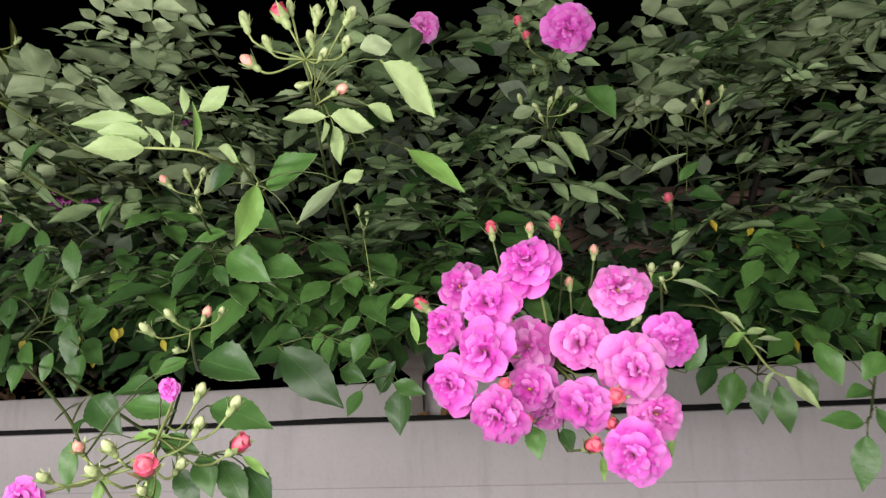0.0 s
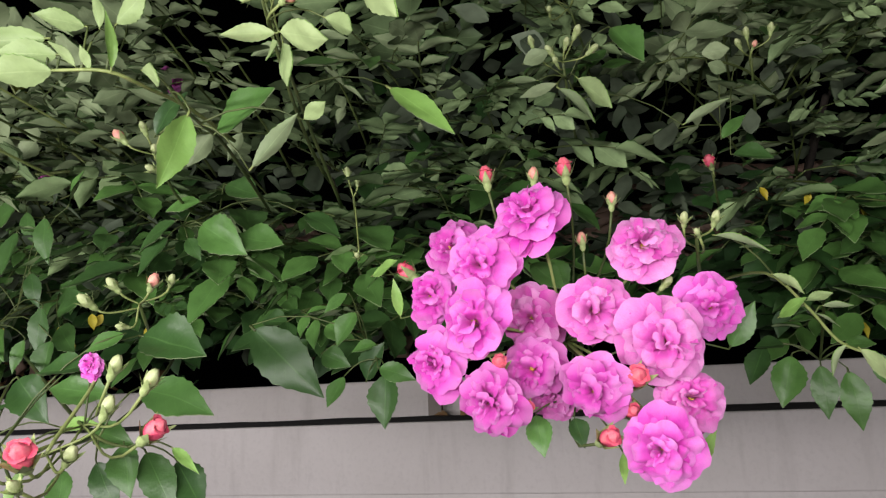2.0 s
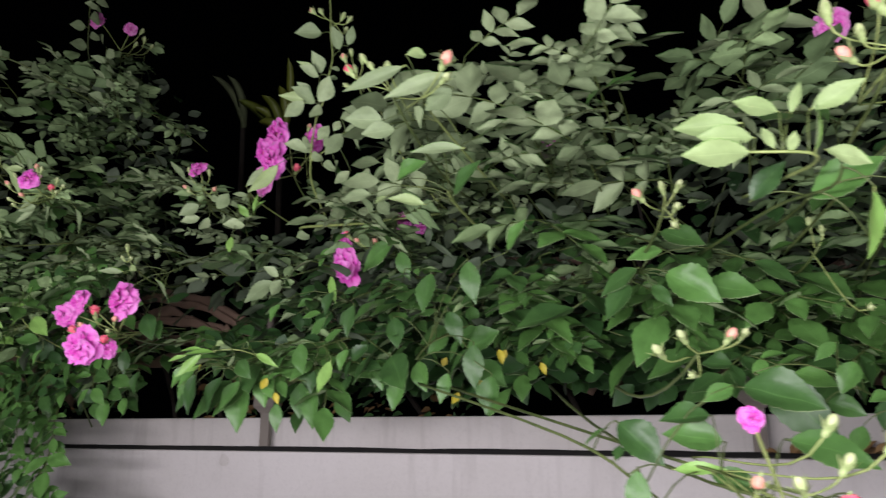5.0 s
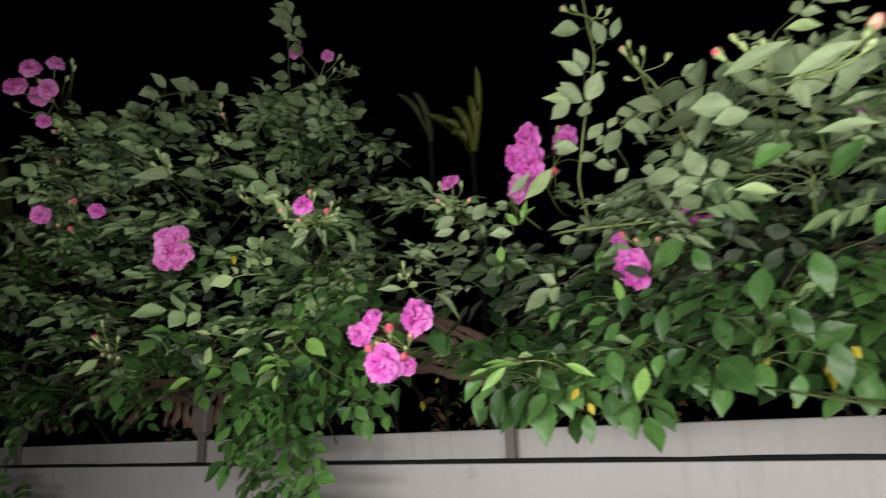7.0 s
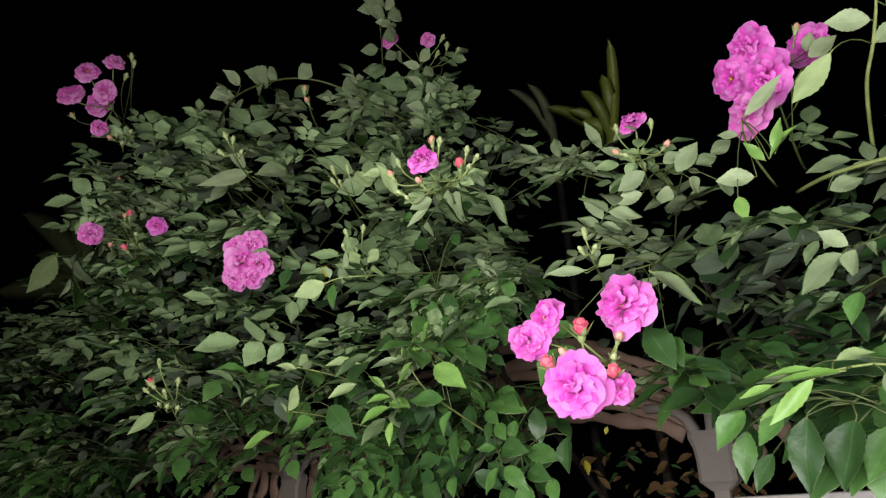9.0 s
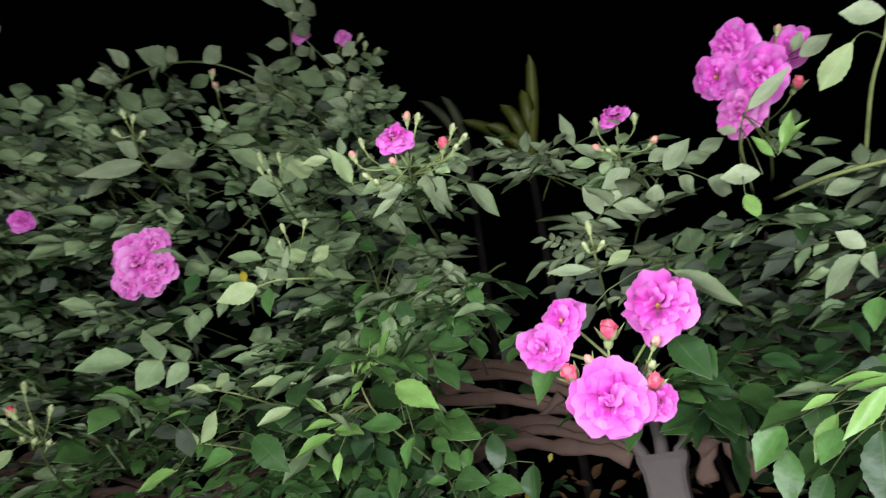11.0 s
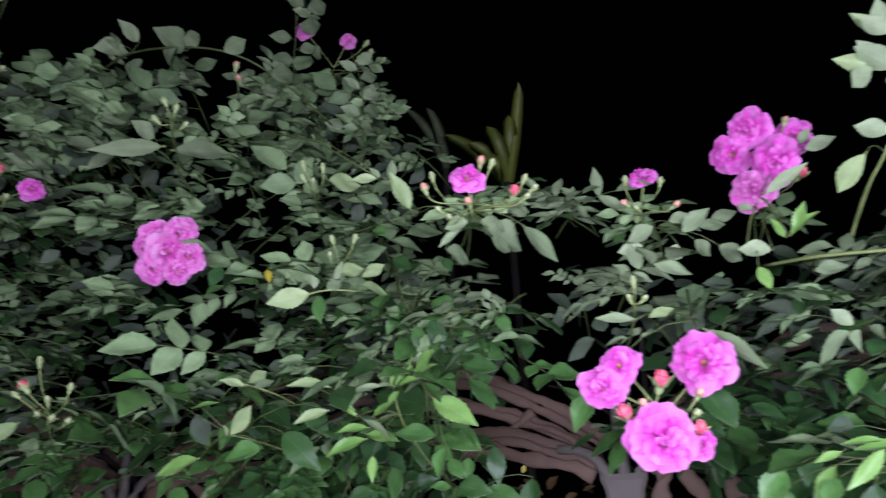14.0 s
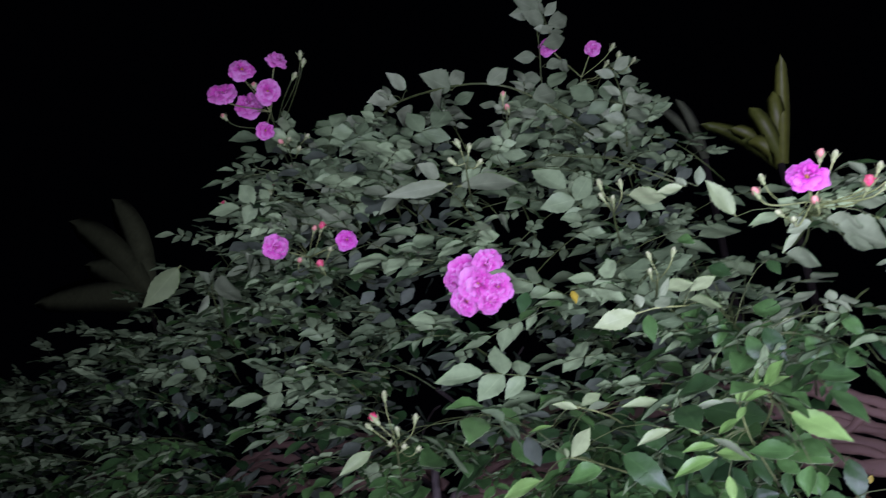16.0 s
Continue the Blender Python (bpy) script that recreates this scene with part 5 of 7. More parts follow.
sprig("trailing shoot with narrow pale young leaflets", [(0.130, 0.850, 1.576), (0.135, 0.680, 1.555), (0.149, 0.645, 1.528), (0.157, 0.620, 1.505), (0.166, 0.600, 1.496)],
      [((0.100, 0.640, 1.576), (0.133, 0.628, 1.565), NLEAF, "under"),
       ((0.133, 0.650, 1.550), (0.150, 0.638, 1.536), YLEAF, "under"),
       ((0.149, 0.645, 1.531), (0.162, 0.633, 1.534), YLEAF, "under"),
       ((0.161, 0.600, 1.500), (0.178, 0.588, 1.475), YLEAF, "under"),
       ((0.160, 0.615, 1.503), (0.143, 0.603, 1.486), NLEAF, "under"),
       ((0.133, 0.650, 1.522), (0.149, 0.638, 1.532), YLEAF, "over"),
       ((0.156, 0.640, 1.527), (0.171, 0.628, 1.526), NLEAF, "under"),
       ((0.152, 0.640, 1.523), (0.163, 0.628, 1.514), NLEAF, "under")], PEDICEL, 0.0016, 0.001)
sprig("bunch of dark leaflets hanging over the rim", [(0.249, 1.000, 1.569), (0.208, 0.860, 1.524), (0.189, 0.800, 1.499)],
      [((0.165, 0.780, 1.505), (0.152, 0.768, 1.466), SLEAF, "over"),
       ((0.184, 0.780, 1.497), (0.182, 0.768, 1.457), SLEAF, "over"),
       ((0.202, 0.780, 1.492), (0.205, 0.768, 1.448), SLEAF, "over"),
       ((0.150, 0.800, 1.514), (0.133, 0.788, 1.483), SLEAF, "over"),
       ((0.222, 0.790, 1.505), (0.235, 0.778, 1.475), SLEAF, "over"),
       ((0.165, 0.800, 1.513), (0.142, 0.788, 1.514), SLEAF, "over"),
       ((0.206, 0.800, 1.511), (0.227, 0.788, 1.510), SLEAF, "over")])
sprig("drooping shoot with dark leaflets over the wall", [(0.363, 0.950, 1.557), (0.274, 0.750, 1.497), (0.233, 0.660, 1.465)],
      [((0.226, 0.650, 1.462), (0.196, 0.638, 1.469), SLEAF, "over"),
       ((0.224, 0.645, 1.456), (0.213, 0.633, 1.418), SLEAF, "over"),
       ((0.226, 0.740, 1.528), (0.240, 0.728, 1.488), SLEAF, "over"),
       ((0.243, 0.680, 1.485), (0.222, 0.668, 1.482), SLEAF, "over"),
       ((0.238, 0.660, 1.473), (0.242, 0.648, 1.453), SLEAF, "over"),
       ((0.260, 0.760, 1.532), (0.278, 0.748, 1.526), SLEAF, "over"),
       ((0.271, 0.720, 1.515), (0.250, 0.708, 1.493), SLEAF, "over")])
sprig("shoot with large dark leaflets beside the open roses", [(-0.333, 1.000, 1.621), (-0.205, 0.800, 1.556), (-0.151, 0.710, 1.514)],
      [((-0.257, 0.700, 1.547), (-0.194, 0.688, 1.491), SLEAF, "over"),
       ((-0.203, 0.720, 1.522), (-0.175, 0.708, 1.512), SLEAF, "over"),
       ((-0.178, 0.710, 1.503), (-0.189, 0.698, 1.479), SLEAF, "over"),
       ((-0.136, 0.690, 1.504), (-0.136, 0.678, 1.463), SLEAF, "over"),
       ((-0.143, 0.690, 1.507), (-0.113, 0.678, 1.499), SLEAF, "over"),
       ((-0.175, 0.730, 1.557), (-0.190, 0.718, 1.529), SLEAF, "over"),
       ((-0.153, 0.720, 1.527), (-0.171, 0.708, 1.523), SLEAF, "over"),
       ((-0.164, 0.720, 1.497), (-0.148, 0.708, 1.527), SLEAF, "over"),
       ((-0.186, 0.740, 1.574), (-0.205, 0.728, 1.560), SLEAF, "over")])
sprig("shoot with rounded dark leaflets", [(-0.387, 0.950, 1.745), (-0.351, 0.800, 1.680), (-0.352, 0.740, 1.650)],
      [((-0.325, 0.730, 1.669), (-0.359, 0.718, 1.665), SLEAF, "over"),
       ((-0.328, 0.730, 1.648), (-0.277, 0.718, 1.616), SLEAF, "over"),
       ((-0.350, 0.730, 1.654), (-0.389, 0.718, 1.632), SLEAF, "over"),
       ((-0.359, 0.730, 1.640), (-0.384, 0.718, 1.603), SLEAF, "over"),
       ((-0.298, 0.740, 1.634), (-0.243, 0.728, 1.622), SLEAF, "over"),
       ((-0.340, 0.730, 1.636), (-0.321, 0.718, 1.615), SLEAF, "over"),
       ((-0.293, 0.750, 1.617), (-0.244, 0.738, 1.600), SLEAF, "flat"),
       ((-0.248, 0.780, 1.661), (-0.206, 0.768, 1.640), SLEAF, "over"),
       ((-0.334, 0.780, 1.701), (-0.288, 0.768, 1.681), SLEAF, "over")])
sprig("leaves below and between the open roses", [(0.009, 0.950, 1.580), (0.011, 0.700, 1.519), (0.009, 0.640, 1.474)],
      [((-0.016, 0.620, 1.471), (-0.011, 0.608, 1.447), SLEAF, "over"),
       ((0.007, 0.620, 1.468), (0.013, 0.608, 1.452), SLEAF, "over"),
       ((0.034, 0.610, 1.448), (0.034, 0.598, 1.432), NLEAF, "over"),
       ((-0.019, 0.660, 1.572), (0.005, 0.648, 1.551), SLEAF, "over"),
       ((-0.107, 0.640, 1.537), (-0.108, 0.628, 1.563), NLEAF, "over"),
       ((0.101, 0.635, 1.504), (0.117, 0.623, 1.529), SLEAF, "over"),
       ((0.071, 0.620, 1.433), (0.086, 0.608, 1.459), NLEAF, "over"),
       ((-0.132, 0.650, 1.570), (-0.107, 0.638, 1.577), YLEAF, "over")])
sprig("leafy foot of the outstretched bud truss", [(-0.583, 0.800, 1.545), (-0.342, 0.600, 1.486), (-0.255, 0.530, 1.468), (-0.227, 0.520, 1.463)],
      [((-0.288, 0.560, 1.511), (-0.322, 0.548, 1.511), SLEAF, "over"),
       ((-0.281, 0.570, 1.493), (-0.321, 0.558, 1.501), SLEAF, "over"),
       ((-0.245, 0.550, 1.496), (-0.193, 0.538, 1.486), SLEAF, "over"),
       ((-0.268, 0.520, 1.453), (-0.261, 0.508, 1.429), SLEAF, "over"),
       ((-0.256, 0.530, 1.456), (-0.234, 0.518, 1.431), SLEAF, "over"),
       ((-0.234, 0.525, 1.466), (-0.221, 0.513, 1.439), SLEAF, "over"),
       ((-0.224, 0.530, 1.461), (-0.198, 0.518, 1.432), SLEAF, "over"),
       ((-0.211, 0.540, 1.455), (-0.185, 0.528, 1.429), SLEAF, "over"),
       ((-0.207, 0.530, 1.462), (-0.184, 0.518, 1.452), NLEAF, "over")])
sprig("dark leaves along the outstretched bud truss", [(-0.622, 0.800, 1.550), (-0.403, 0.600, 1.496), (-0.335, 0.540, 1.464), (-0.297, 0.520, 1.436)],
      [((-0.337, 0.530, 1.478), (-0.337, 0.518, 1.443), SLEAF, "over"),
       ((-0.356, 0.570, 1.508), (-0.322, 0.558, 1.480), SLEAF, "over"),
       ((-0.362, 0.570, 1.503), (-0.380, 0.558, 1.494), SLEAF, "flat"),
       ((-0.352, 0.560, 1.491), (-0.353, 0.548, 1.481), SLEAF, "over"),
       ((-0.318, 0.545, 1.454), (-0.325, 0.533, 1.425), NLEAF, "over"),
       ((-0.270, 0.580, 1.531), (-0.216, 0.568, 1.520), SLEAF, "over"),
       ((-0.272, 0.570, 1.532), (-0.293, 0.558, 1.521), SLEAF, "over"),
       ((-0.319, 0.570, 1.474), (-0.282, 0.558, 1.477), NLEAF, "over"),
       ((-0.295, 0.570, 1.472), (-0.260, 0.558, 1.466), SLEAF, "over")])
sprig("shoot with bright lime tips over dark leaves", [(-0.860, 0.930, 1.560), (-0.862, 0.860, 1.580), (-0.876, 0.790, 1.599), (-0.917, 0.768, 1.597)],
      [((-0.918, 0.766, 1.600), (-0.950, 0.754, 1.602), NLEAF, "edge"),
       ((-0.919, 0.765, 1.595), (-0.953, 0.753, 1.564), NLEAF, "edge"),
       ((-0.900, 0.767, 1.596), (-0.943, 0.755, 1.597), NLEAF, "edge"),
       ((-0.907, 0.775, 1.605), (-0.878, 0.763, 1.608), YLEAF, "under"),
       ((-0.846, 0.780, 1.593), (-0.806, 0.768, 1.577), NLEAF, "over"),
       ((-0.949, 0.770, 1.594), (-0.972, 0.758, 1.587), NLEAF, "edge"),
       ((-0.868, 0.790, 1.610), (-0.852, 0.778, 1.598), YLEAF, "under"),
       ((-0.879, 0.780, 1.593), (-0.879, 0.768, 1.573), NLEAF, "under")], PEDICEL, 0.002, 0.001)
sprig("broad glossy leaves under the lime shoot", [(-0.803, 1.000, 1.663), (-0.877, 0.860, 1.604), (-0.907, 0.800, 1.577)],
      [((-0.931, 0.770, 1.571), (-0.943, 0.758, 1.519), SLEAF, "over"),
       ((-0.952, 0.790, 1.575), (-0.971, 0.778, 1.553), SLEAF, "over"),
       ((-0.987, 0.820, 1.584), (-1.014, 0.808, 1.556), SLEAF, "over"),
       ((-0.904, 0.790, 1.567), (-0.924, 0.778, 1.520), SLEAF, "over"),
       ((-0.882, 0.800, 1.561), (-0.907, 0.788, 1.523), SLEAF, "over"),
       ((-0.859, 0.820, 1.570), (-0.838, 0.808, 1.537), SLEAF, "over"),
       ((-0.989, 0.820, 1.569), (-0.998, 0.808, 1.529), SLEAF, "over"),
       ((-0.967, 0.800, 1.548), (-0.984, 0.788, 1.523), SLEAF, "over"),
       ((-0.889, 0.800, 1.587), (-0.861, 0.788, 1.564), SLEAF, "over")])
sprig("pale five-leaved sprig before a dark hollow", [(-0.800, 1.050, 1.784), (-0.860, 0.930, 1.733), (-0.894, 0.900, 1.718)],
      [((-0.898, 0.885, 1.712), (-0.943, 0.873, 1.685), SLEAF, "under"),
       ((-0.894, 0.890, 1.717), (-0.914, 0.878, 1.734), SLEAF, "under"),
       ((-0.890, 0.890, 1.714), (-0.900, 0.878, 1.687), SLEAF, "under"),
       ((-0.882, 0.890, 1.716), (-0.871, 0.878, 1.699), SLEAF, "under"),
       ((-0.875, 0.900, 1.727), (-0.864, 0.888, 1.719), SLEAF, "under"),
       ((-0.944, 0.910, 1.734), (-0.973, 0.898, 1.734), NLEAF, "flat")])
sprig("narrow pale leaves above the open roses", [(-1.042, 0.950, 1.790), (-1.043, 0.820, 1.724)],
      [((-1.037, 0.790, 1.709), (-0.987, 0.778, 1.667), NLEAF, "under"),
       ((-1.094, 0.785, 1.723), (-1.131, 0.773, 1.727), NLEAF, "under"),
       ((-1.083, 0.785, 1.723), (-1.059, 0.773, 1.727), YLEAF, "under"),
       ((-1.098, 0.790, 1.722), (-1.114, 0.778, 1.735), NLEAF, "edge"),
       ((-1.035, 0.800, 1.651), (-1.021, 0.788, 1.623), SLEAF, "over"),
       ((-1.049, 0.790, 1.661), (-1.023, 0.778, 1.619), SLEAF, "over"),
       ((-1.142, 0.800, 1.661), (-1.164, 0.788, 1.627), SLEAF, "over")])
sprig("tall upright shoot with broad pale leaflets", [(-0.864, 0.970, 1.823), (-0.849, 0.900, 1.862), (-0.833, 0.870, 1.886), (-0.821, 0.855, 1.916), (-0.808, 0.850, 1.963)],
      [((-0.810, 0.845, 1.964), (-0.845, 0.833, 1.994), SLEAF, "under"),
       ((-0.807, 0.845, 1.964), (-0.777, 0.833, 1.997), SLEAF, "under"),
       ((-0.830, 0.845, 1.973), (-0.858, 0.833, 1.946), SLEAF, "under"),
       ((-0.806, 0.845, 2.006), (-0.833, 0.833, 2.026), SLEAF, "under"),
       ((-0.827, 0.855, 1.900), (-0.862, 0.843, 1.910), SLEAF, "under"),
       ((-0.816, 0.860, 1.912), (-0.786, 0.848, 1.930), SLEAF, "under"),
       ((-0.833, 0.870, 1.887), (-0.803, 0.858, 1.889), SLEAF, "under"),
       ((-0.860, 0.830, 1.873), (-0.901, 0.818, 1.828), YLEAF, "under"),
       ((-0.808, 0.850, 1.967), (-0.814, 0.838, 1.936), SLEAF, "under")], PEDICEL, 0.0026, 0.0014)
sprig("leafy top of the tall upright shoot", [(-0.805, 0.852, 1.962), (-0.799, 0.855, 2.001), (-0.792, 0.857, 2.041), (-0.799, 0.860, 2.086), (-0.801, 0.862, 2.116), (-0.806, 0.865, 2.164), (-0.809, 0.868, 2.211)],
      [((-0.806, 0.850, 2.082), (-0.847, 0.838, 2.089), SLEAF, "under"),
       ((-0.775, 0.850, 2.045), (-0.782, 0.838, 2.082), SLEAF, "under"),
       ((-0.762, 0.850, 2.050), (-0.745, 0.838, 2.074), SLEAF, "under"),
       ((-0.806, 0.850, 2.013), (-0.813, 0.838, 2.047), SLEAF, "under"),
       ((-0.811, 0.850, 2.012), (-0.839, 0.838, 2.038), YLEAF, "under"),
       ((-0.791, 0.850, 2.020), (-0.761, 0.838, 2.007), NLEAF, "under"),
       ((-0.793, 0.850, 2.004), (-0.768, 0.838, 1.995), NLEAF, "under"),
       ((-0.815, 0.850, 1.972), (-0.869, 0.838, 1.987), YLEAF, "under"),
       ((-0.821, 0.850, 1.977), (-0.840, 0.838, 2.003), SLEAF, "under")], PEDICEL, 0.0018, 0.001)
sprig("side branch with pale leaflets on the tall shoot", [(-0.833, 0.870, 1.886), (-0.795, 0.860, 1.898), (-0.761, 0.850, 1.913), (-0.728, 0.840, 1.924)],
      [((-0.765, 0.840, 1.931), (-0.732, 0.828, 1.925), SLEAF, "under"),
       ((-0.758, 0.840, 1.910), (-0.710, 0.828, 1.895), SLEAF, "under"),
       ((-0.762, 0.845, 1.910), (-0.785, 0.833, 1.875), SLEAF, "under"),
       ((-0.742, 0.840, 1.894), (-0.723, 0.828, 1.871), SLEAF, "under"),
       ((-0.782, 0.850, 1.917), (-0.763, 0.838, 1.929), SLEAF, "under"),
       ((-0.801, 0.855, 1.899), (-0.785, 0.843, 1.908), SLEAF, "under"),
       ((-0.791, 0.870, 1.879), (-0.775, 0.858, 1.856), SLEAF, "under"),
       ((-0.812, 0.870, 1.876), (-0.779, 0.858, 1.864), SLEAF, "under"),
       ((-0.764, 0.870, 1.861), (-0.785, 0.858, 1.840), SLEAF, "under")], PEDICEL, 0.0018, 0.001)
sprig("upright shoot with large rounded pale leaflets", [(-0.643, 0.980, 1.798), (-0.675, 0.880, 1.858), (-0.687, 0.840, 1.903), (-0.706, 0.820, 1.953), (-0.724, 0.810, 1.977)],
      [((-0.693, 0.820, 1.914), (-0.737, 0.808, 1.930), SLEAF, "under"),
       ((-0.703, 0.830, 1.926), (-0.684, 0.818, 1.924), SLEAF, "under"),
       ((-0.671, 0.830, 1.953), (-0.643, 0.818, 1.960), SLEAF, "under"),
       ((-0.679, 0.850, 1.882), (-0.655, 0.838, 1.861), SLEAF, "under"),
       ((-0.708, 0.880, 1.867), (-0.680, 0.868, 1.865), SLEAF, "under"),
       ((-0.679, 0.880, 1.840), (-0.659, 0.868, 1.819), SLEAF, "under"),
       ((-0.739, 0.890, 1.841), (-0.716, 0.878, 1.832), SLEAF, "under"),
       ((-0.751, 0.880, 1.858), (-0.721, 0.868, 1.841), SLEAF, "under"),
       ((-0.686, 0.850, 1.909), (-0.666, 0.838, 1.898), SLEAF, "under")], PEDICEL, 0.0024, 0.0012)
sprig("long smooth green cane across the leaves", [(-0.947, 1.020, 1.828), (-0.896, 0.950, 1.810), (-0.815, 0.920, 1.797), (-0.747, 0.880, 1.782), (-0.709, 0.870, 1.779), (-0.635, 0.900, 1.788)],
      [((-0.827, 0.920, 1.764), (-0.842, 0.908, 1.734), SLEAF, "over"),
       ((-0.810, 0.900, 1.716), (-0.796, 0.888, 1.672), NLEAF, "over"),
       ((-0.705, 0.900, 1.758), (-0.758, 0.888, 1.719), SLEAF, "over"),
       ((-0.698, 0.900, 1.742), (-0.681, 0.888, 1.699), SLEAF, "over"),
       ((-0.908, 0.950, 1.794), (-0.874, 0.938, 1.793), SLEAF, "under")], PEDICEL, 0.003, 0.0025)
sprig("leaf in front of the pink roses on a young shoot", [(-0.966, 1.020, 1.840), (-0.964, 0.920, 1.853), (-0.955, 0.880, 1.863)],
      [((-0.952, 0.872, 1.862), (-0.907, 0.860, 1.886), NLEAF, "under"),
       ((-0.963, 0.890, 1.854), (-0.980, 0.878, 1.859), SLEAF, "under"),
       ((-0.940, 0.870, 1.810), (-0.954, 0.858, 1.830), YLEAF, "over"),
       ((-0.937, 0.870, 1.811), (-0.909, 0.858, 1.833), YLEAF, "over"),
       ((-0.931, 0.870, 1.814), (-0.918, 0.858, 1.843), YLEAF, "over"),
       ((-0.971, 0.870, 1.785), (-0.965, 0.858, 1.754), YLEAF, "over"),
       ((-0.953, 0.880, 1.802), (-0.988, 0.868, 1.806), SLEAF, "under"),
       ((-0.893, 0.930, 1.931), (-0.861, 0.918, 1.937), SLEAF, "under"),
       ((-0.894, 0.940, 1.944), (-0.883, 0.928, 1.958), SLEAF, "under")], PEDICEL, 0.002, 0.001)
sprig("young shoot with upright lime tip", [(-1.385, 1.000, 1.672), (-1.331, 0.850, 1.686), (-1.333, 0.815, 1.701)],
      [((-1.327, 0.810, 1.699), (-1.300, 0.798, 1.719), YLEAF, "over"),
       ((-1.333, 0.810, 1.700), (-1.326, 0.798, 1.716), YLEAF, "over"),
       ((-1.324, 0.810, 1.697), (-1.299, 0.798, 1.704), YLEAF, "over"),
       ((-1.367, 0.820, 1.690), (-1.405, 0.808, 1.688), NLEAF, "under"),
       ((-1.350, 0.820, 1.683), (-1.358, 0.808, 1.669), YLEAF, "over"),
       ((-1.310, 0.810, 1.672), (-1.258, 0.798, 1.639), YLEAF, "over"),
       ((-1.377, 0.820, 1.690), (-1.344, 0.808, 1.690), NLEAF, "under"),
       ((-1.312, 0.830, 1.635), (-1.356, 0.818, 1.640), SLEAF, "over"),
       ((-1.303, 0.830, 1.623), (-1.311, 0.818, 1.595), SLEAF, "over")], PEDICEL, 0.002, 0.001)
sprig("low shoot with narrow silvery tips", [(-1.539, 1.000, 1.684), (-1.510, 0.840, 1.694), (-1.526, 0.790, 1.702)],
      [((-1.522, 0.790, 1.699), (-1.549, 0.778, 1.707), YLEAF, "under"),
       ((-1.519, 0.790, 1.702), (-1.487, 0.778, 1.711), YLEAF, "under"),
       ((-1.512, 0.790, 1.697), (-1.476, 0.778, 1.701), NLEAF, "under"),
       ((-1.426, 0.810, 1.692), (-1.473, 0.798, 1.701), YLEAF, "under"),
       ((-1.557, 0.790, 1.684), (-1.586, 0.778, 1.680), NLEAF, "edge"),
       ((-1.480, 0.840, 1.685), (-1.439, 0.828, 1.649), SLEAF, "over"),
       ((-1.387, 0.810, 1.655), (-1.344, 0.798, 1.631), NLEAF, "under"),
       ((-1.553, 0.820, 1.670), (-1.565, 0.808, 1.634), SLEAF, "over")], PEDICEL, 0.002, 0.001)
sprig("arching sprig with pale young leaflets", [(-1.425, 1.000, 1.851), (-1.393, 0.850, 1.808), (-1.382, 0.780, 1.788), (-1.404, 0.755, 1.785), (-1.429, 0.750, 1.781)],
      [((-1.420, 0.750, 1.783), (-1.468, 0.738, 1.773), YLEAF, "under"),
       ((-1.419, 0.755, 1.788), (-1.417, 0.743, 1.802), SLEAF, "under"),
       ((-1.406, 0.757, 1.786), (-1.382, 0.745, 1.791), SLEAF, "under"),
       ((-1.413, 0.755, 1.781), (-1.408, 0.743, 1.750), SLEAF, "over"),
       ((-1.376, 0.780, 1.794), (-1.339, 0.768, 1.776), YLEAF, "under"),
       ((-1.399, 0.760, 1.793), (-1.382, 0.748, 1.814), NLEAF, "under"),
       ((-1.397, 0.760, 1.805), (-1.357, 0.748, 1.801), YLEAF, "under"),
       ((-1.371, 0.770, 1.799), (-1.338, 0.758, 1.806), YLEAF, "under")], PEDICEL, 0.0018, 0.001)
sprig("hanging sprig of rounded leaflets before the arches", [(-1.419, 1.100, 1.718), (-1.390, 1.020, 1.645), (-1.354, 0.980, 1.599), (-1.333, 0.960, 1.565)],
      [((-1.343, 0.965, 1.588), (-1.366, 0.953, 1.589), SLEAF, "over"),
       ((-1.336, 0.965, 1.588), (-1.292, 0.953, 1.582), SLEAF, "over"),
       ((-1.334, 0.955, 1.565), (-1.355, 0.943, 1.536), SLEAF, "over"),
       ((-1.327, 0.955, 1.565), (-1.291, 0.943, 1.539), SLEAF, "over"),
       ((-1.359, 0.980, 1.626), (-1.363, 0.968, 1.599), SLEAF, "over"),
       ((-1.351, 0.980, 1.622), (-1.330, 0.968, 1.597), SLEAF, "over"),
       ((-1.385, 1.000, 1.672), (-1.433, 0.988, 1.667), SLEAF, "over"),
       ((-1.388, 1.000, 1.647), (-1.407, 0.988, 1.616), SLEAF, "over"),
       ((-1.377, 1.000, 1.657), (-1.311, 0.988, 1.637), SLEAF, "over")])
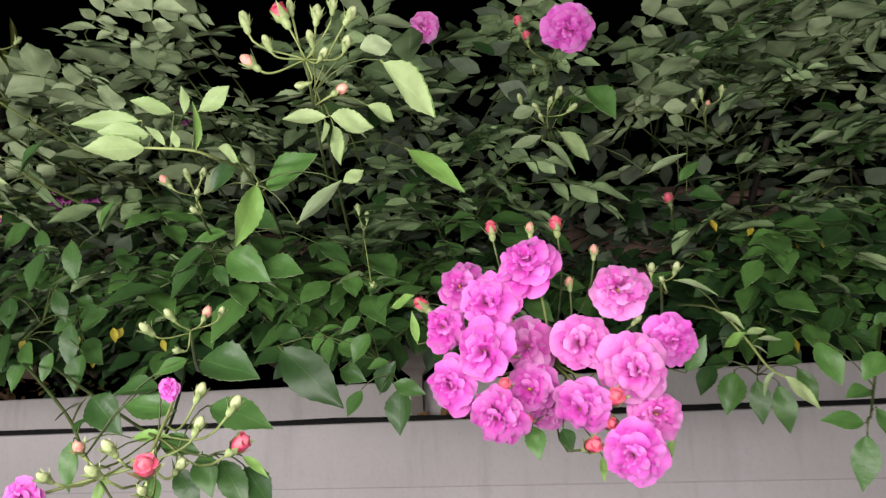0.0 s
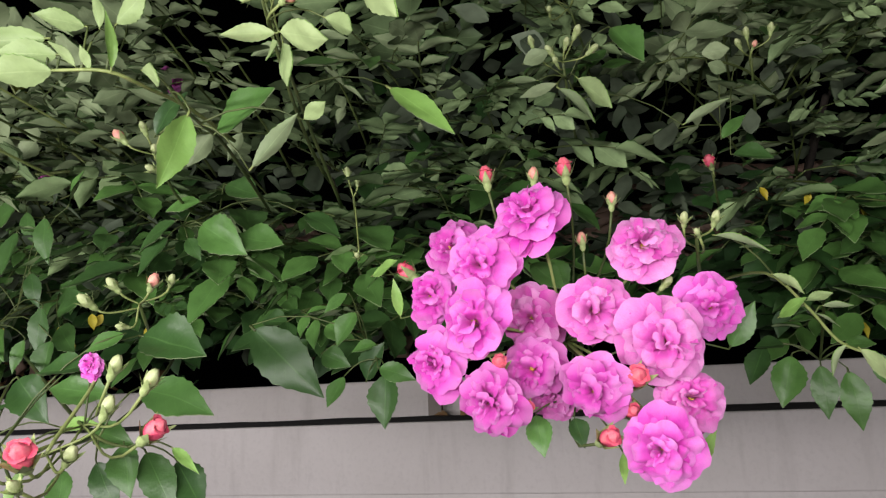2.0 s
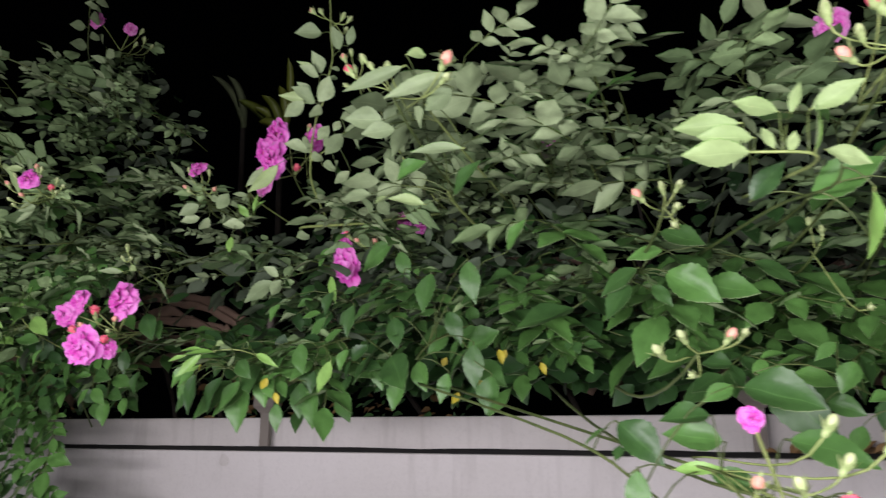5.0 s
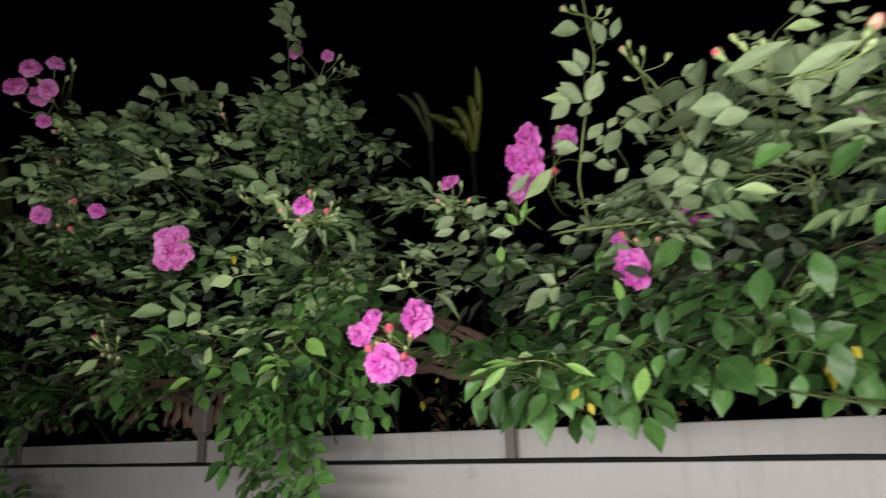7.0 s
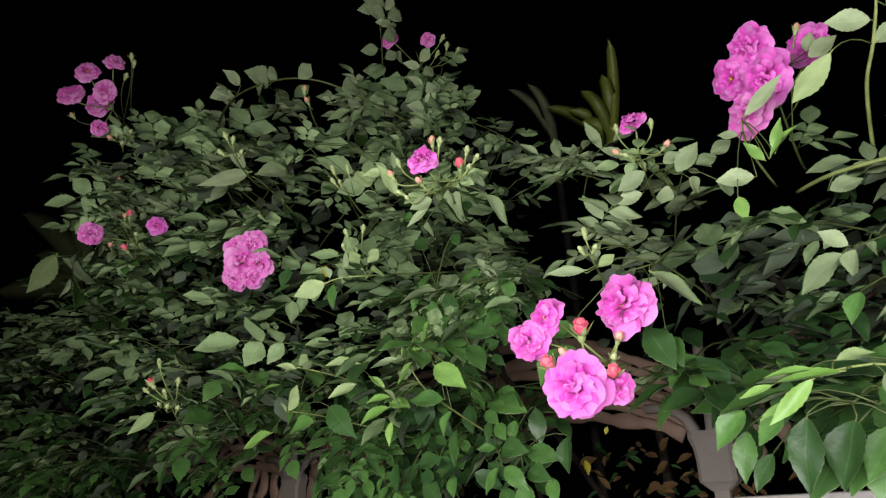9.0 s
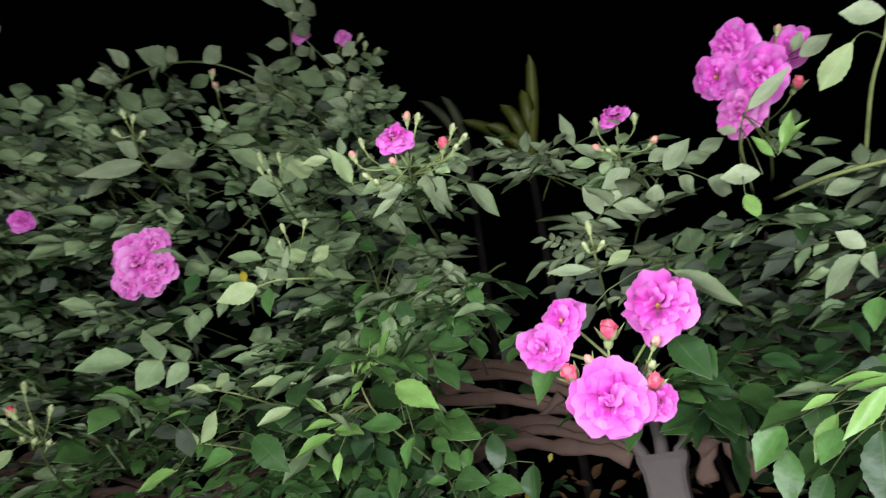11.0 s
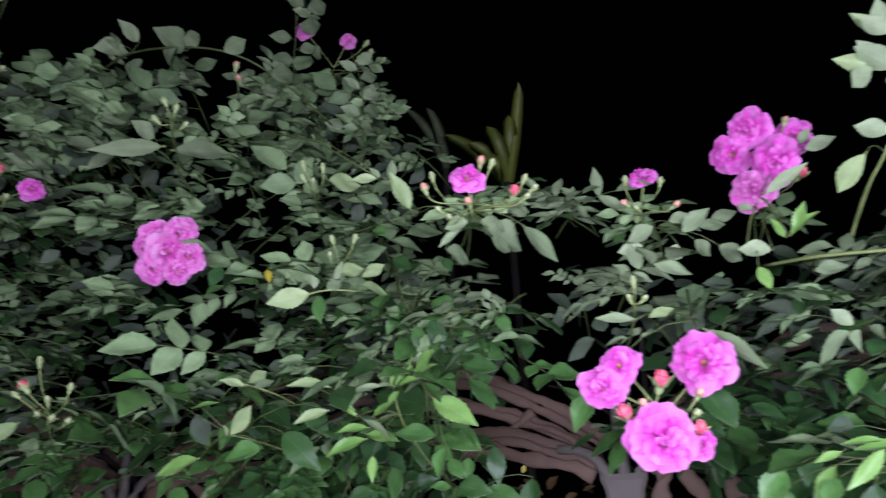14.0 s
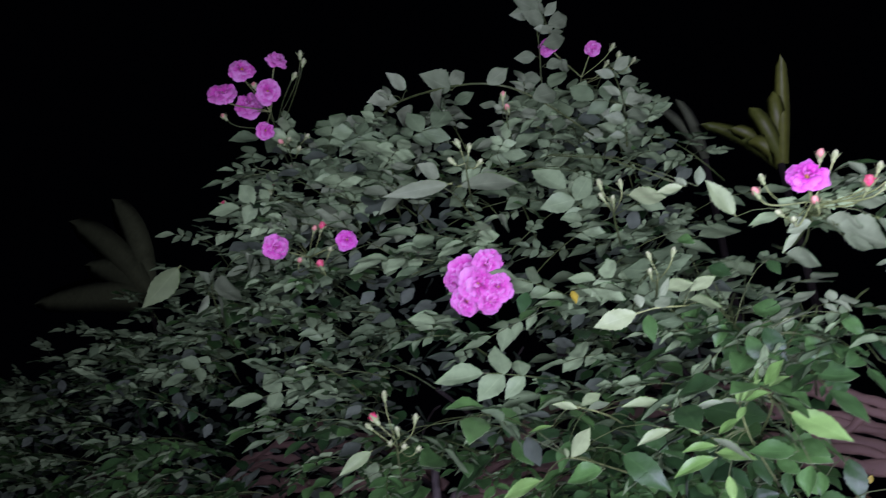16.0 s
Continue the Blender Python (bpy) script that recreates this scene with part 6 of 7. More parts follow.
sprig("leaf sprays of the saddle hanging down", [(-1.446, 1.050, 1.912), (-1.389, 0.920, 1.822), (-1.340, 0.860, 1.752)],
      [((-1.365, 0.860, 1.781), (-1.379, 0.853, 1.756), SLEAF, "over"),
       ((-1.342, 0.850, 1.762), (-1.330, 0.843, 1.726), SLEAF, "over"),
       ((-1.327, 0.860, 1.770), (-1.309, 0.853, 1.731), SLEAF, "over"),
       ((-1.290, 0.870, 1.755), (-1.268, 0.863, 1.716), SLEAF, "over"),
       ((-1.265, 0.860, 1.740), (-1.260, 0.853, 1.723), YLEAF, "over"),
       ((-1.254, 0.880, 1.774), (-1.235, 0.873, 1.745), SLEAF, "over"),
       ((-1.373, 0.860, 1.851), (-1.346, 0.853, 1.832), SLEAF, "over"),
       ((-1.308, 0.860, 1.842), (-1.296, 0.853, 1.821), SLEAF, "over"),
       ((-1.409, 0.880, 1.901), (-1.386, 0.873, 1.890), SLEAF, "over")])
sprig("pale leaves round the single rose", [(-1.300, 0.920, 1.848), (-1.257, 0.800, 1.833), (-1.243, 0.760, 1.846)],
      [((-1.239, 0.740, 1.830), (-1.262, 0.728, 1.823), SLEAF, "under"),
       ((-1.230, 0.745, 1.831), (-1.196, 0.733, 1.812), SLEAF, "under"),
       ((-1.222, 0.740, 1.822), (-1.180, 0.728, 1.788), SLEAF, "under"),
       ((-1.220, 0.750, 1.814), (-1.197, 0.738, 1.791), SLEAF, "under"),
       ((-1.247, 0.745, 1.828), (-1.273, 0.733, 1.806), NLEAF, "under"),
       ((-1.211, 0.770, 1.852), (-1.176, 0.758, 1.840), SLEAF, "under"),
       ((-1.272, 0.760, 1.813), (-1.236, 0.748, 1.792), SLEAF, "under"),
       ((-1.192, 0.770, 1.830), (-1.154, 0.758, 1.779), NLEAF, "under"),
       ((-1.308, 0.760, 1.862), (-1.327, 0.748, 1.906), YLEAF, "under")])
sprig("pale leaves under the small rose", [(-1.064, 1.050, 1.855), (-1.064, 0.950, 1.857), (-1.072, 0.920, 1.869)],
      [((-1.066, 0.900, 1.856), (-1.098, 0.888, 1.838), SLEAF, "under"),
       ((-1.051, 0.910, 1.862), (-1.026, 0.898, 1.864), SLEAF, "under"),
       ((-1.039, 0.910, 1.846), (-1.006, 0.898, 1.868), SLEAF, "under"),
       ((-1.045, 0.900, 1.832), (-1.052, 0.888, 1.805), SLEAF, "under"),
       ((-1.026, 0.910, 1.837), (-1.012, 0.898, 1.810), SLEAF, "under"),
       ((-1.006, 0.930, 1.863), (-0.975, 0.918, 1.868), SLEAF, "under"),
       ((-1.020, 0.920, 1.854), (-0.989, 0.908, 1.852), SLEAF, "under"),
       ((-1.002, 0.920, 1.830), (-0.979, 0.908, 1.803), SLEAF, "under"),
       ((-1.081, 0.920, 1.841), (-1.112, 0.908, 1.834), SLEAF, "under")])
sprig("pale shoot leaning out of the far end of the hedge", [(-2.448, 1.000, 1.962), (-2.304, 0.850, 1.981), (-2.264, 0.800, 2.013)],
      [((-2.273, 0.800, 2.009), (-2.285, 0.788, 1.965), SLEAF, "under"),
       ((-2.259, 0.800, 2.011), (-2.152, 0.788, 1.987), SLEAF, "under"),
       ((-2.230, 0.790, 1.992), (-2.172, 0.778, 1.919), SLEAF, "under"),
       ((-2.271, 0.800, 2.026), (-2.288, 0.788, 2.056), SLEAF, "under"),
       ((-2.266, 0.800, 2.030), (-2.236, 0.788, 2.065), SLEAF, "over"),
       ((-2.412, 0.820, 2.107), (-2.516, 0.808, 2.035), YLEAF, "under"),
       ((-2.147, 0.800, 2.023), (-2.143, 0.788, 2.057), SLEAF, "under"),
       ((-2.145, 0.790, 2.053), (-2.105, 0.778, 1.986), SLEAF, "under")])
sprig("level spray with a long pale leaf", [(-1.755, 0.980, 2.031), (-1.749, 0.880, 2.078), (-1.802, 0.860, 2.104)],
      [((-1.726, 0.850, 2.075), (-1.844, 0.838, 2.090), NLEAF, "under"),
       ((-1.716, 0.850, 2.066), (-1.584, 0.838, 2.035), NLEAF, "under"),
       ((-1.755, 0.860, 2.098), (-1.791, 0.848, 2.132), SLEAF, "under"),
       ((-1.687, 0.870, 2.074), (-1.647, 0.858, 2.074), SLEAF, "under"),
       ((-1.436, 0.810, 1.946), (-1.387, 0.798, 1.922), YLEAF, "under"),
       ((-1.365, 0.800, 1.930), (-1.394, 0.788, 1.928), YLEAF, "under"),
       ((-1.350, 0.800, 1.925), (-1.340, 0.788, 1.943), SLEAF, "under"),
       ((-1.362, 0.800, 1.929), (-1.369, 0.788, 1.941), SLEAF, "under"),
       ((-1.654, 0.860, 2.003), (-1.626, 0.848, 1.963), SLEAF, "under")])
sprig("low lime shoot before the arches", [(-1.376, 1.000, 1.609), (-1.361, 0.860, 1.652), (-1.356, 0.820, 1.683)],
      [((-1.352, 0.810, 1.685), (-1.326, 0.798, 1.705), YLEAF, "over"),
       ((-1.355, 0.810, 1.685), (-1.344, 0.798, 1.703), YLEAF, "over"),
       ((-1.348, 0.810, 1.686), (-1.320, 0.798, 1.693), YLEAF, "over"),
       ((-1.385, 0.820, 1.647), (-1.419, 0.808, 1.646), YLEAF, "over"),
       ((-1.389, 0.820, 1.641), (-1.346, 0.808, 1.631), YLEAF, "over"),
       ((-1.387, 0.820, 1.636), (-1.433, 0.808, 1.622), YLEAF, "over"),
       ((-1.404, 0.830, 1.660), (-1.421, 0.818, 1.679), YLEAF, "over"),
       ((-1.386, 0.830, 1.659), (-1.357, 0.818, 1.672), YLEAF, "over"),
       ((-1.376, 0.810, 1.618), (-1.372, 0.798, 1.591), YLEAF, "over")], PEDICEL, 0.002, 0.001)
sprig("low silvery shoot with a lime edge", [(-1.514, 1.000, 1.618), (-1.539, 0.860, 1.643), (-1.544, 0.800, 1.648)],
      [((-1.539, 0.790, 1.646), (-1.504, 0.778, 1.676), YLEAF, "under"),
       ((-1.543, 0.790, 1.646), (-1.538, 0.778, 1.659), YLEAF, "under"),
       ((-1.422, 0.800, 1.666), (-1.459, 0.788, 1.656), YLEAF, "under"),
       ((-1.486, 0.810, 1.649), (-1.437, 0.798, 1.610), SLEAF, "over"),
       ((-1.583, 0.800, 1.626), (-1.632, 0.788, 1.610), YLEAF, "over"),
       ((-1.813, 0.760, 1.678), (-1.861, 0.748, 1.652), YLEAF, "under"),
       ((-1.690, 0.780, 1.704), (-1.677, 0.768, 1.679), SLEAF, "under"),
       ((-1.509, 0.810, 1.633), (-1.553, 0.798, 1.624), SLEAF, "over")], PEDICEL, 0.002, 0.001)
sprig("hanging dark leaf spray beside the pink ball", [(-1.396, 1.050, 1.865), (-1.383, 0.950, 1.810), (-1.368, 0.920, 1.773)],
      [((-1.380, 0.920, 1.811), (-1.410, 0.908, 1.779), SLEAF, "over"),
       ((-1.370, 0.920, 1.795), (-1.388, 0.908, 1.748), SLEAF, "over"),
       ((-1.357, 0.920, 1.792), (-1.324, 0.908, 1.757), SLEAF, "over"),
       ((-1.379, 0.910, 1.767), (-1.372, 0.898, 1.718), SLEAF, "over"),
       ((-1.343, 0.920, 1.769), (-1.317, 0.908, 1.730), SLEAF, "over"),
       ((-1.410, 0.940, 1.836), (-1.435, 0.928, 1.794), SLEAF, "over"),
       ((-1.350, 0.930, 1.813), (-1.313, 0.918, 1.789), SLEAF, "over"),
       ((-1.319, 0.920, 1.791), (-1.291, 0.908, 1.744), SLEAF, "over"),
       ((-1.393, 0.940, 1.855), (-1.366, 0.928, 1.868), SLEAF, "over")])
sprig("tall dim shoot above the hedge with small leaves", [(-1.738, 1.250, 2.259), (-1.721, 1.180, 2.410), (-1.708, 1.160, 2.490), (-1.706, 1.150, 2.585), (-1.710, 1.150, 2.678)],
      [((-1.706, 1.150, 2.585), (-1.758, 1.141, 2.597), SLEAF, "under"),
       ((-1.705, 1.150, 2.592), (-1.673, 1.141, 2.564), SLEAF, "under"),
       ((-1.709, 1.150, 2.616), (-1.737, 1.141, 2.643), SLEAF, "under"),
       ((-1.698, 1.150, 2.523), (-1.661, 1.141, 2.518), SLEAF, "under"),
       ((-1.697, 1.150, 2.494), (-1.629, 1.141, 2.473), SLEAF, "under"),
       ((-1.716, 1.160, 2.480), (-1.764, 1.151, 2.494), SLEAF, "under"),
       ((-1.699, 1.160, 2.444), (-1.654, 1.151, 2.437), SLEAF, "under"),
       ((-1.714, 1.170, 2.429), (-1.767, 1.161, 2.448), SLEAF, "under"),
       ((-1.678, 1.170, 2.453), (-1.646, 1.161, 2.413), SLEAF, "under")])
sprig("rounded pale leaves of the high clump", [(-1.657, 1.250, 2.192), (-1.598, 1.180, 2.242), (-1.549, 1.150, 2.293)],
      [((-1.545, 1.140, 2.286), (-1.512, 1.131, 2.302), SLEAF, "under"),
       ((-1.535, 1.140, 2.276), (-1.482, 1.131, 2.265), SLEAF, "under"),
       ((-1.543, 1.140, 2.262), (-1.502, 1.131, 2.232), SLEAF, "under"),
       ((-1.564, 1.150, 2.263), (-1.589, 1.141, 2.287), SLEAF, "under"),
       ((-1.572, 1.150, 2.248), (-1.537, 1.141, 2.222), SLEAF, "under"),
       ((-1.594, 1.160, 2.244), (-1.630, 1.151, 2.258), SLEAF, "under"),
       ((-1.570, 1.150, 2.218), (-1.526, 1.141, 2.181), SLEAF, "under"),
       ((-1.603, 1.170, 2.301), (-1.647, 1.161, 2.334), SLEAF, "under"),
       ((-1.623, 1.180, 2.366), (-1.653, 1.171, 2.384), SLEAF, "under")])
sprig("long arching cane along the hedge top", [(-2.017, 0.950, 2.292), (-1.913, 0.920, 2.326), (-1.764, 0.900, 2.293), (-1.678, 0.930, 2.275), (-1.633, 1.000, 2.256), (-1.599, 1.120, 2.228)],
      [((-1.890, 0.910, 2.336), (-1.951, 0.898, 2.344), SLEAF, "under"),
       ((-1.862, 0.910, 2.336), (-1.892, 0.898, 2.381), SLEAF, "under"),
       ((-1.763, 0.900, 2.299), (-1.706, 0.888, 2.295), SLEAF, "under"),
       ((-1.752, 0.900, 2.282), (-1.803, 0.888, 2.334), SLEAF, "under"),
       ((-1.695, 0.920, 2.278), (-1.641, 0.908, 2.280), SLEAF, "under"),
       ((-1.899, 0.920, 2.308), (-1.836, 0.908, 2.246), SLEAF, "under"),
       ((-1.991, 0.940, 2.343), (-2.059, 0.928, 2.325), SLEAF, "under"),
       ((-1.809, 0.910, 2.307), (-1.764, 0.898, 2.252), SLEAF, "under"),
       ((-1.643, 0.980, 2.257), (-1.583, 0.968, 2.241), SLEAF, "under")], CANE, 0.003, 0.002)

sprig("hanging leaves over the rim of the planter", [(-0.877, 1.000, 1.644), (-0.847, 0.880, 1.585), (-0.835, 0.840, 1.554)],
      [((-0.897, 0.820, 1.564), (-0.893, 0.808, 1.492), SLEAF, "over"),
       ((-0.837, 0.820, 1.532), (-0.832, 0.808, 1.495), SLEAF, "over"),
       ((-0.783, 0.820, 1.550), (-0.775, 0.808, 1.497), SLEAF, "over"),
       ((-0.868, 0.830, 1.570), (-0.859, 0.818, 1.526), SLEAF, "over"),
       ((-0.808, 0.830, 1.559), (-0.801, 0.818, 1.510), SLEAF, "over"),
       ((-0.754, 0.840, 1.549), (-0.732, 0.828, 1.505), SLEAF, "over"),
       ((-0.675, 0.860, 1.565), (-0.682, 0.848, 1.519), SLEAF, "over"),
       ((-0.704, 0.850, 1.587), (-0.693, 0.838, 1.546), SLEAF, "over"),
       ((-0.960, 0.860, 1.609), (-0.970, 0.848, 1.569), SLEAF, "over")])
sprig("broad leaves of the lower bulge", [(-0.605, 1.000, 1.648), (-0.616, 0.840, 1.606), (-0.626, 0.800, 1.578)],
      [((-0.550, 0.780, 1.691), (-0.541, 0.768, 1.639), SLEAF, "over"),
       ((-0.605, 0.800, 1.685), (-0.613, 0.788, 1.633), SLEAF, "over"),
       ((-0.665, 0.820, 1.636), (-0.655, 0.808, 1.594), SLEAF, "over"),
       ((-0.583, 0.800, 1.636), (-0.565, 0.788, 1.597), SLEAF, "over"),
       ((-0.544, 0.780, 1.594), (-0.542, 0.768, 1.542), SLEAF, "over"),
       ((-0.627, 0.810, 1.579), (-0.614, 0.798, 1.541), SLEAF, "over"),
       ((-0.520, 0.770, 1.557), (-0.524, 0.758, 1.514), SLEAF, "over"),
       ((-0.583, 0.800, 1.563), (-0.592, 0.788, 1.528), SLEAF, "over"),
       ((-0.493, 0.750, 1.687), (-0.468, 0.738, 1.720), SLEAF, "over")])
sprig("two large green leaves leaning out of the hedge", [(-0.550, 0.900, 1.728), (-0.538, 0.720, 1.737), (-0.533, 0.680, 1.742)],
      [((-0.584, 0.660, 1.754), (-0.548, 0.648, 1.770), SLEAF, "over"),
       ((-0.520, 0.660, 1.728), (-0.487, 0.648, 1.760), SLEAF, "over"),
       ((-0.605, 0.680, 1.746), (-0.615, 0.668, 1.736), YLEAF, "under"),
       ((-0.645, 0.720, 1.766), (-0.679, 0.708, 1.764), SLEAF, "under"),
       ((-0.567, 0.700, 1.737), (-0.606, 0.688, 1.749), YLEAF, "under"),
       ((-0.547, 0.700, 1.800), (-0.569, 0.688, 1.783), SLEAF, "under")], PEDICEL, 0.0026, 0.0014)
sprig("long pale leaves below a spray of buds", [(-0.521, 0.860, 1.777), (-0.523, 0.660, 1.796), (-0.525, 0.600, 1.807)],
      [((-0.527, 0.565, 1.830), (-0.586, 0.553, 1.811), NLEAF, "under"),
       ((-0.530, 0.570, 1.844), (-0.500, 0.558, 1.833), YLEAF, "under"),
       ((-0.476, 0.550, 1.805), (-0.536, 0.538, 1.789), NLEAF, "under"),
       ((-0.588, 0.640, 1.816), (-0.628, 0.628, 1.821), SLEAF, "under"),
       ((-0.574, 0.640, 1.804), (-0.609, 0.628, 1.800), SLEAF, "under"),
       ((-0.535, 0.600, 1.805), (-0.520, 0.588, 1.774), SLEAF, "under"),
       ((-0.475, 0.580, 1.745), (-0.522, 0.568, 1.749), NLEAF, "under"),
       ((-0.478, 0.560, 1.795), (-0.501, 0.548, 1.772), SLEAF, "under")], PEDICEL, 0.002, 0.001)
sprig("large drooping leaves of the lower bulge", [(-0.755, 1.000, 1.672), (-0.851, 0.860, 1.612), (-0.890, 0.800, 1.574)],
      [((-0.859, 0.820, 1.566), (-0.835, 0.808, 1.549), SLEAF, "over"),
       ((-0.874, 0.840, 1.595), (-0.885, 0.828, 1.568), SLEAF, "over"),
       ((-0.951, 0.800, 1.585), (-0.975, 0.788, 1.557), YLEAF, "over")])
sprig("broad hanging leaves towards the planter rim", [(-0.690, 1.000, 1.655), (-0.754, 0.860, 1.616), (-0.776, 0.820, 1.601)],
      [((-0.791, 0.800, 1.607), (-0.779, 0.788, 1.565), SLEAF, "over"),
       ((-0.780, 0.820, 1.573), (-0.782, 0.808, 1.542), SLEAF, "over"),
       ((-0.756, 0.820, 1.585), (-0.766, 0.808, 1.541), YLEAF, "over"),
       ((-0.790, 0.860, 1.561), (-0.791, 0.848, 1.525), SLEAF, "over"),
       ((-0.737, 0.830, 1.599), (-0.745, 0.818, 1.571), SLEAF, "over"),
       ((-0.723, 0.820, 1.656), (-0.734, 0.808, 1.614), SLEAF, "over"),
       ((-0.814, 0.840, 1.583), (-0.799, 0.828, 1.552), SLEAF, "over"),
       ((-0.751, 0.840, 1.626), (-0.779, 0.828, 1.610), SLEAF, "over"),
       ((-0.743, 0.850, 1.567), (-0.747, 0.838, 1.545), SLEAF, "over")])
sprig("rounded mid-green leaves beside the pink rose", [(-0.692, 1.020, 1.729), (-0.757, 0.920, 1.689), (-0.780, 0.900, 1.673)],
      [((-0.779, 0.860, 1.683), (-0.789, 0.848, 1.650), SLEAF, "over"),
       ((-0.801, 0.880, 1.651), (-0.827, 0.868, 1.621), SLEAF, "over"),
       ((-0.839, 0.900, 1.682), (-0.859, 0.888, 1.670), SLEAF, "over"),
       ((-0.824, 0.900, 1.660), (-0.851, 0.888, 1.657), SLEAF, "over"),
       ((-0.751, 0.880, 1.689), (-0.770, 0.868, 1.682), SLEAF, "over"),
       ((-0.752, 0.870, 1.659), (-0.768, 0.858, 1.634), SLEAF, "over"),
       ((-0.896, 0.900, 1.679), (-0.909, 0.888, 1.652), SLEAF, "over"),
       ((-0.866, 0.900, 1.661), (-0.891, 0.888, 1.653), SLEAF, "flat"),
       ((-0.714, 0.880, 1.679), (-0.732, 0.868, 1.668), SLEAF, "over")])

sprig("hanging leaf of seven broad leaflets over the rim", [(-1.419, 1.080, 1.684), (-1.341, 1.000, 1.614), (-1.317, 0.980, 1.577), (-1.312, 0.975, 1.549)],
      [((-1.310, 0.970, 1.548), (-1.300, 0.958, 1.499), SLEAF, "over"),
       ((-1.317, 0.975, 1.559), (-1.341, 0.963, 1.541), SLEAF, "over"),
       ((-1.307, 0.975, 1.558), (-1.269, 0.963, 1.548), SLEAF, "over"),
       ((-1.320, 0.980, 1.580), (-1.350, 0.968, 1.578), SLEAF, "over"),
       ((-1.310, 0.980, 1.582), (-1.258, 0.968, 1.573), SLEAF, "over"),
       ((-1.352, 0.985, 1.543), (-1.330, 0.973, 1.511), SLEAF, "over"),
       ((-1.277, 0.980, 1.550), (-1.265, 0.968, 1.518), SLEAF, "over"),
       ((-1.295, 0.990, 1.636), (-1.287, 0.978, 1.589), SLEAF, "over"),
       ((-1.247, 0.980, 1.595), (-1.249, 0.968, 1.552), SLEAF, "over")])
sprig("hanging leaf spray before the iron arches", [(-1.493, 1.080, 1.721), (-1.409, 1.000, 1.668), (-1.382, 0.985, 1.643)],
      [((-1.387, 0.970, 1.649), (-1.375, 0.958, 1.609), SLEAF, "over"),
       ((-1.403, 0.980, 1.660), (-1.451, 0.968, 1.661), SLEAF, "over"),
       ((-1.346, 0.980, 1.655), (-1.385, 0.968, 1.657), SLEAF, "over"),
       ((-1.339, 0.985, 1.657), (-1.309, 0.973, 1.637), SLEAF, "over"),
       ((-1.327, 0.990, 1.623), (-1.329, 0.978, 1.595), SLEAF, "over"),
       ((-1.416, 0.980, 1.622), (-1.426, 0.968, 1.572), SLEAF, "over"),
       ((-1.452, 0.975, 1.710), (-1.361, 0.963, 1.685), SLEAF, "over"),
       ((-1.371, 0.985, 1.639), (-1.343, 0.973, 1.620), SLEAF, "over"),
       ((-1.466, 0.985, 1.569), (-1.448, 0.973, 1.542), SLEAF, "over")])
sprig("dark hanging leaves over the planter rim", [(-1.641, 1.050, 1.677), (-1.580, 1.000, 1.626), (-1.529, 0.985, 1.569), (-1.506, 0.980, 1.514)],
      [((-1.553, 0.985, 1.600), (-1.598, 0.973, 1.583), SLEAF, "over"),
       ((-1.613, 0.985, 1.597), (-1.616, 0.973, 1.562), SLEAF, "over"),
       ((-1.433, 0.985, 1.564), (-1.425, 0.973, 1.532), SLEAF, "over"),
       ((-1.562, 0.980, 1.549), (-1.626, 0.968, 1.542), SLEAF, "over"),
       ((-1.525, 0.980, 1.551), (-1.500, 0.968, 1.527), SLEAF, "over"),
       ((-1.580, 0.985, 1.619), (-1.522, 0.973, 1.603), SLEAF, "over"),
       ((-1.609, 0.975, 1.528), (-1.626, 0.963, 1.511), SLEAF, "over"),
       ((-1.525, 0.985, 1.630), (-1.561, 0.973, 1.624), SLEAF, "over"),
       ((-1.700, 0.985, 1.587), (-1.695, 0.973, 1.532), SLEAF, "over")])
sprig("broad dark leaves beside the iron post", [(-1.765, 1.000, 1.729), (-1.746, 0.970, 1.702), (-1.747, 0.950, 1.691)],
      [((-1.739, 0.940, 1.673), (-1.822, 0.928, 1.634), SLEAF, "over"),
       ((-1.714, 0.950, 1.694), (-1.676, 0.938, 1.655), SLEAF, "over"),
       ((-1.956, 0.960, 1.695), (-1.888, 0.948, 1.663), SLEAF, "over"),
       ((-1.986, 0.960, 1.680), (-1.959, 0.948, 1.614), SLEAF, "over"),
       ((-1.604, 0.950, 1.712), (-1.554, 0.938, 1.675), SLEAF, "over"),
       ((-1.638, 0.960, 1.698), (-1.597, 0.948, 1.661), SLEAF, "over"),
       ((-1.947, 0.970, 1.624), (-1.968, 0.958, 1.592), SLEAF, "over")])

sprig("pale leaflets at the tip of the tall dim shoot", [(-1.679, 1.160, 2.504), (-1.687, 1.165, 2.547), (-1.699, 1.170, 2.593), (-1.713, 1.175, 2.658)],
      [((-1.683, 1.150, 2.540), (-1.726, 1.138, 2.585), SLEAF, "under"),
       ((-1.687, 1.150, 2.567), (-1.736, 1.138, 2.627), SLEAF, "under"),
       ((-1.685, 1.150, 2.559), (-1.646, 1.138, 2.570), SLEAF, "under"),
       ((-1.680, 1.150, 2.534), (-1.622, 1.138, 2.520), SLEAF, "under"),
       ((-1.691, 1.150, 2.589), (-1.700, 1.138, 2.641), SLEAF, "under"),
       ((-1.678, 1.150, 2.523), (-1.704, 1.138, 2.533), SLEAF, "under"),
       ((-1.677, 1.150, 2.514), (-1.636, 1.138, 2.490), NLEAF, "under")])
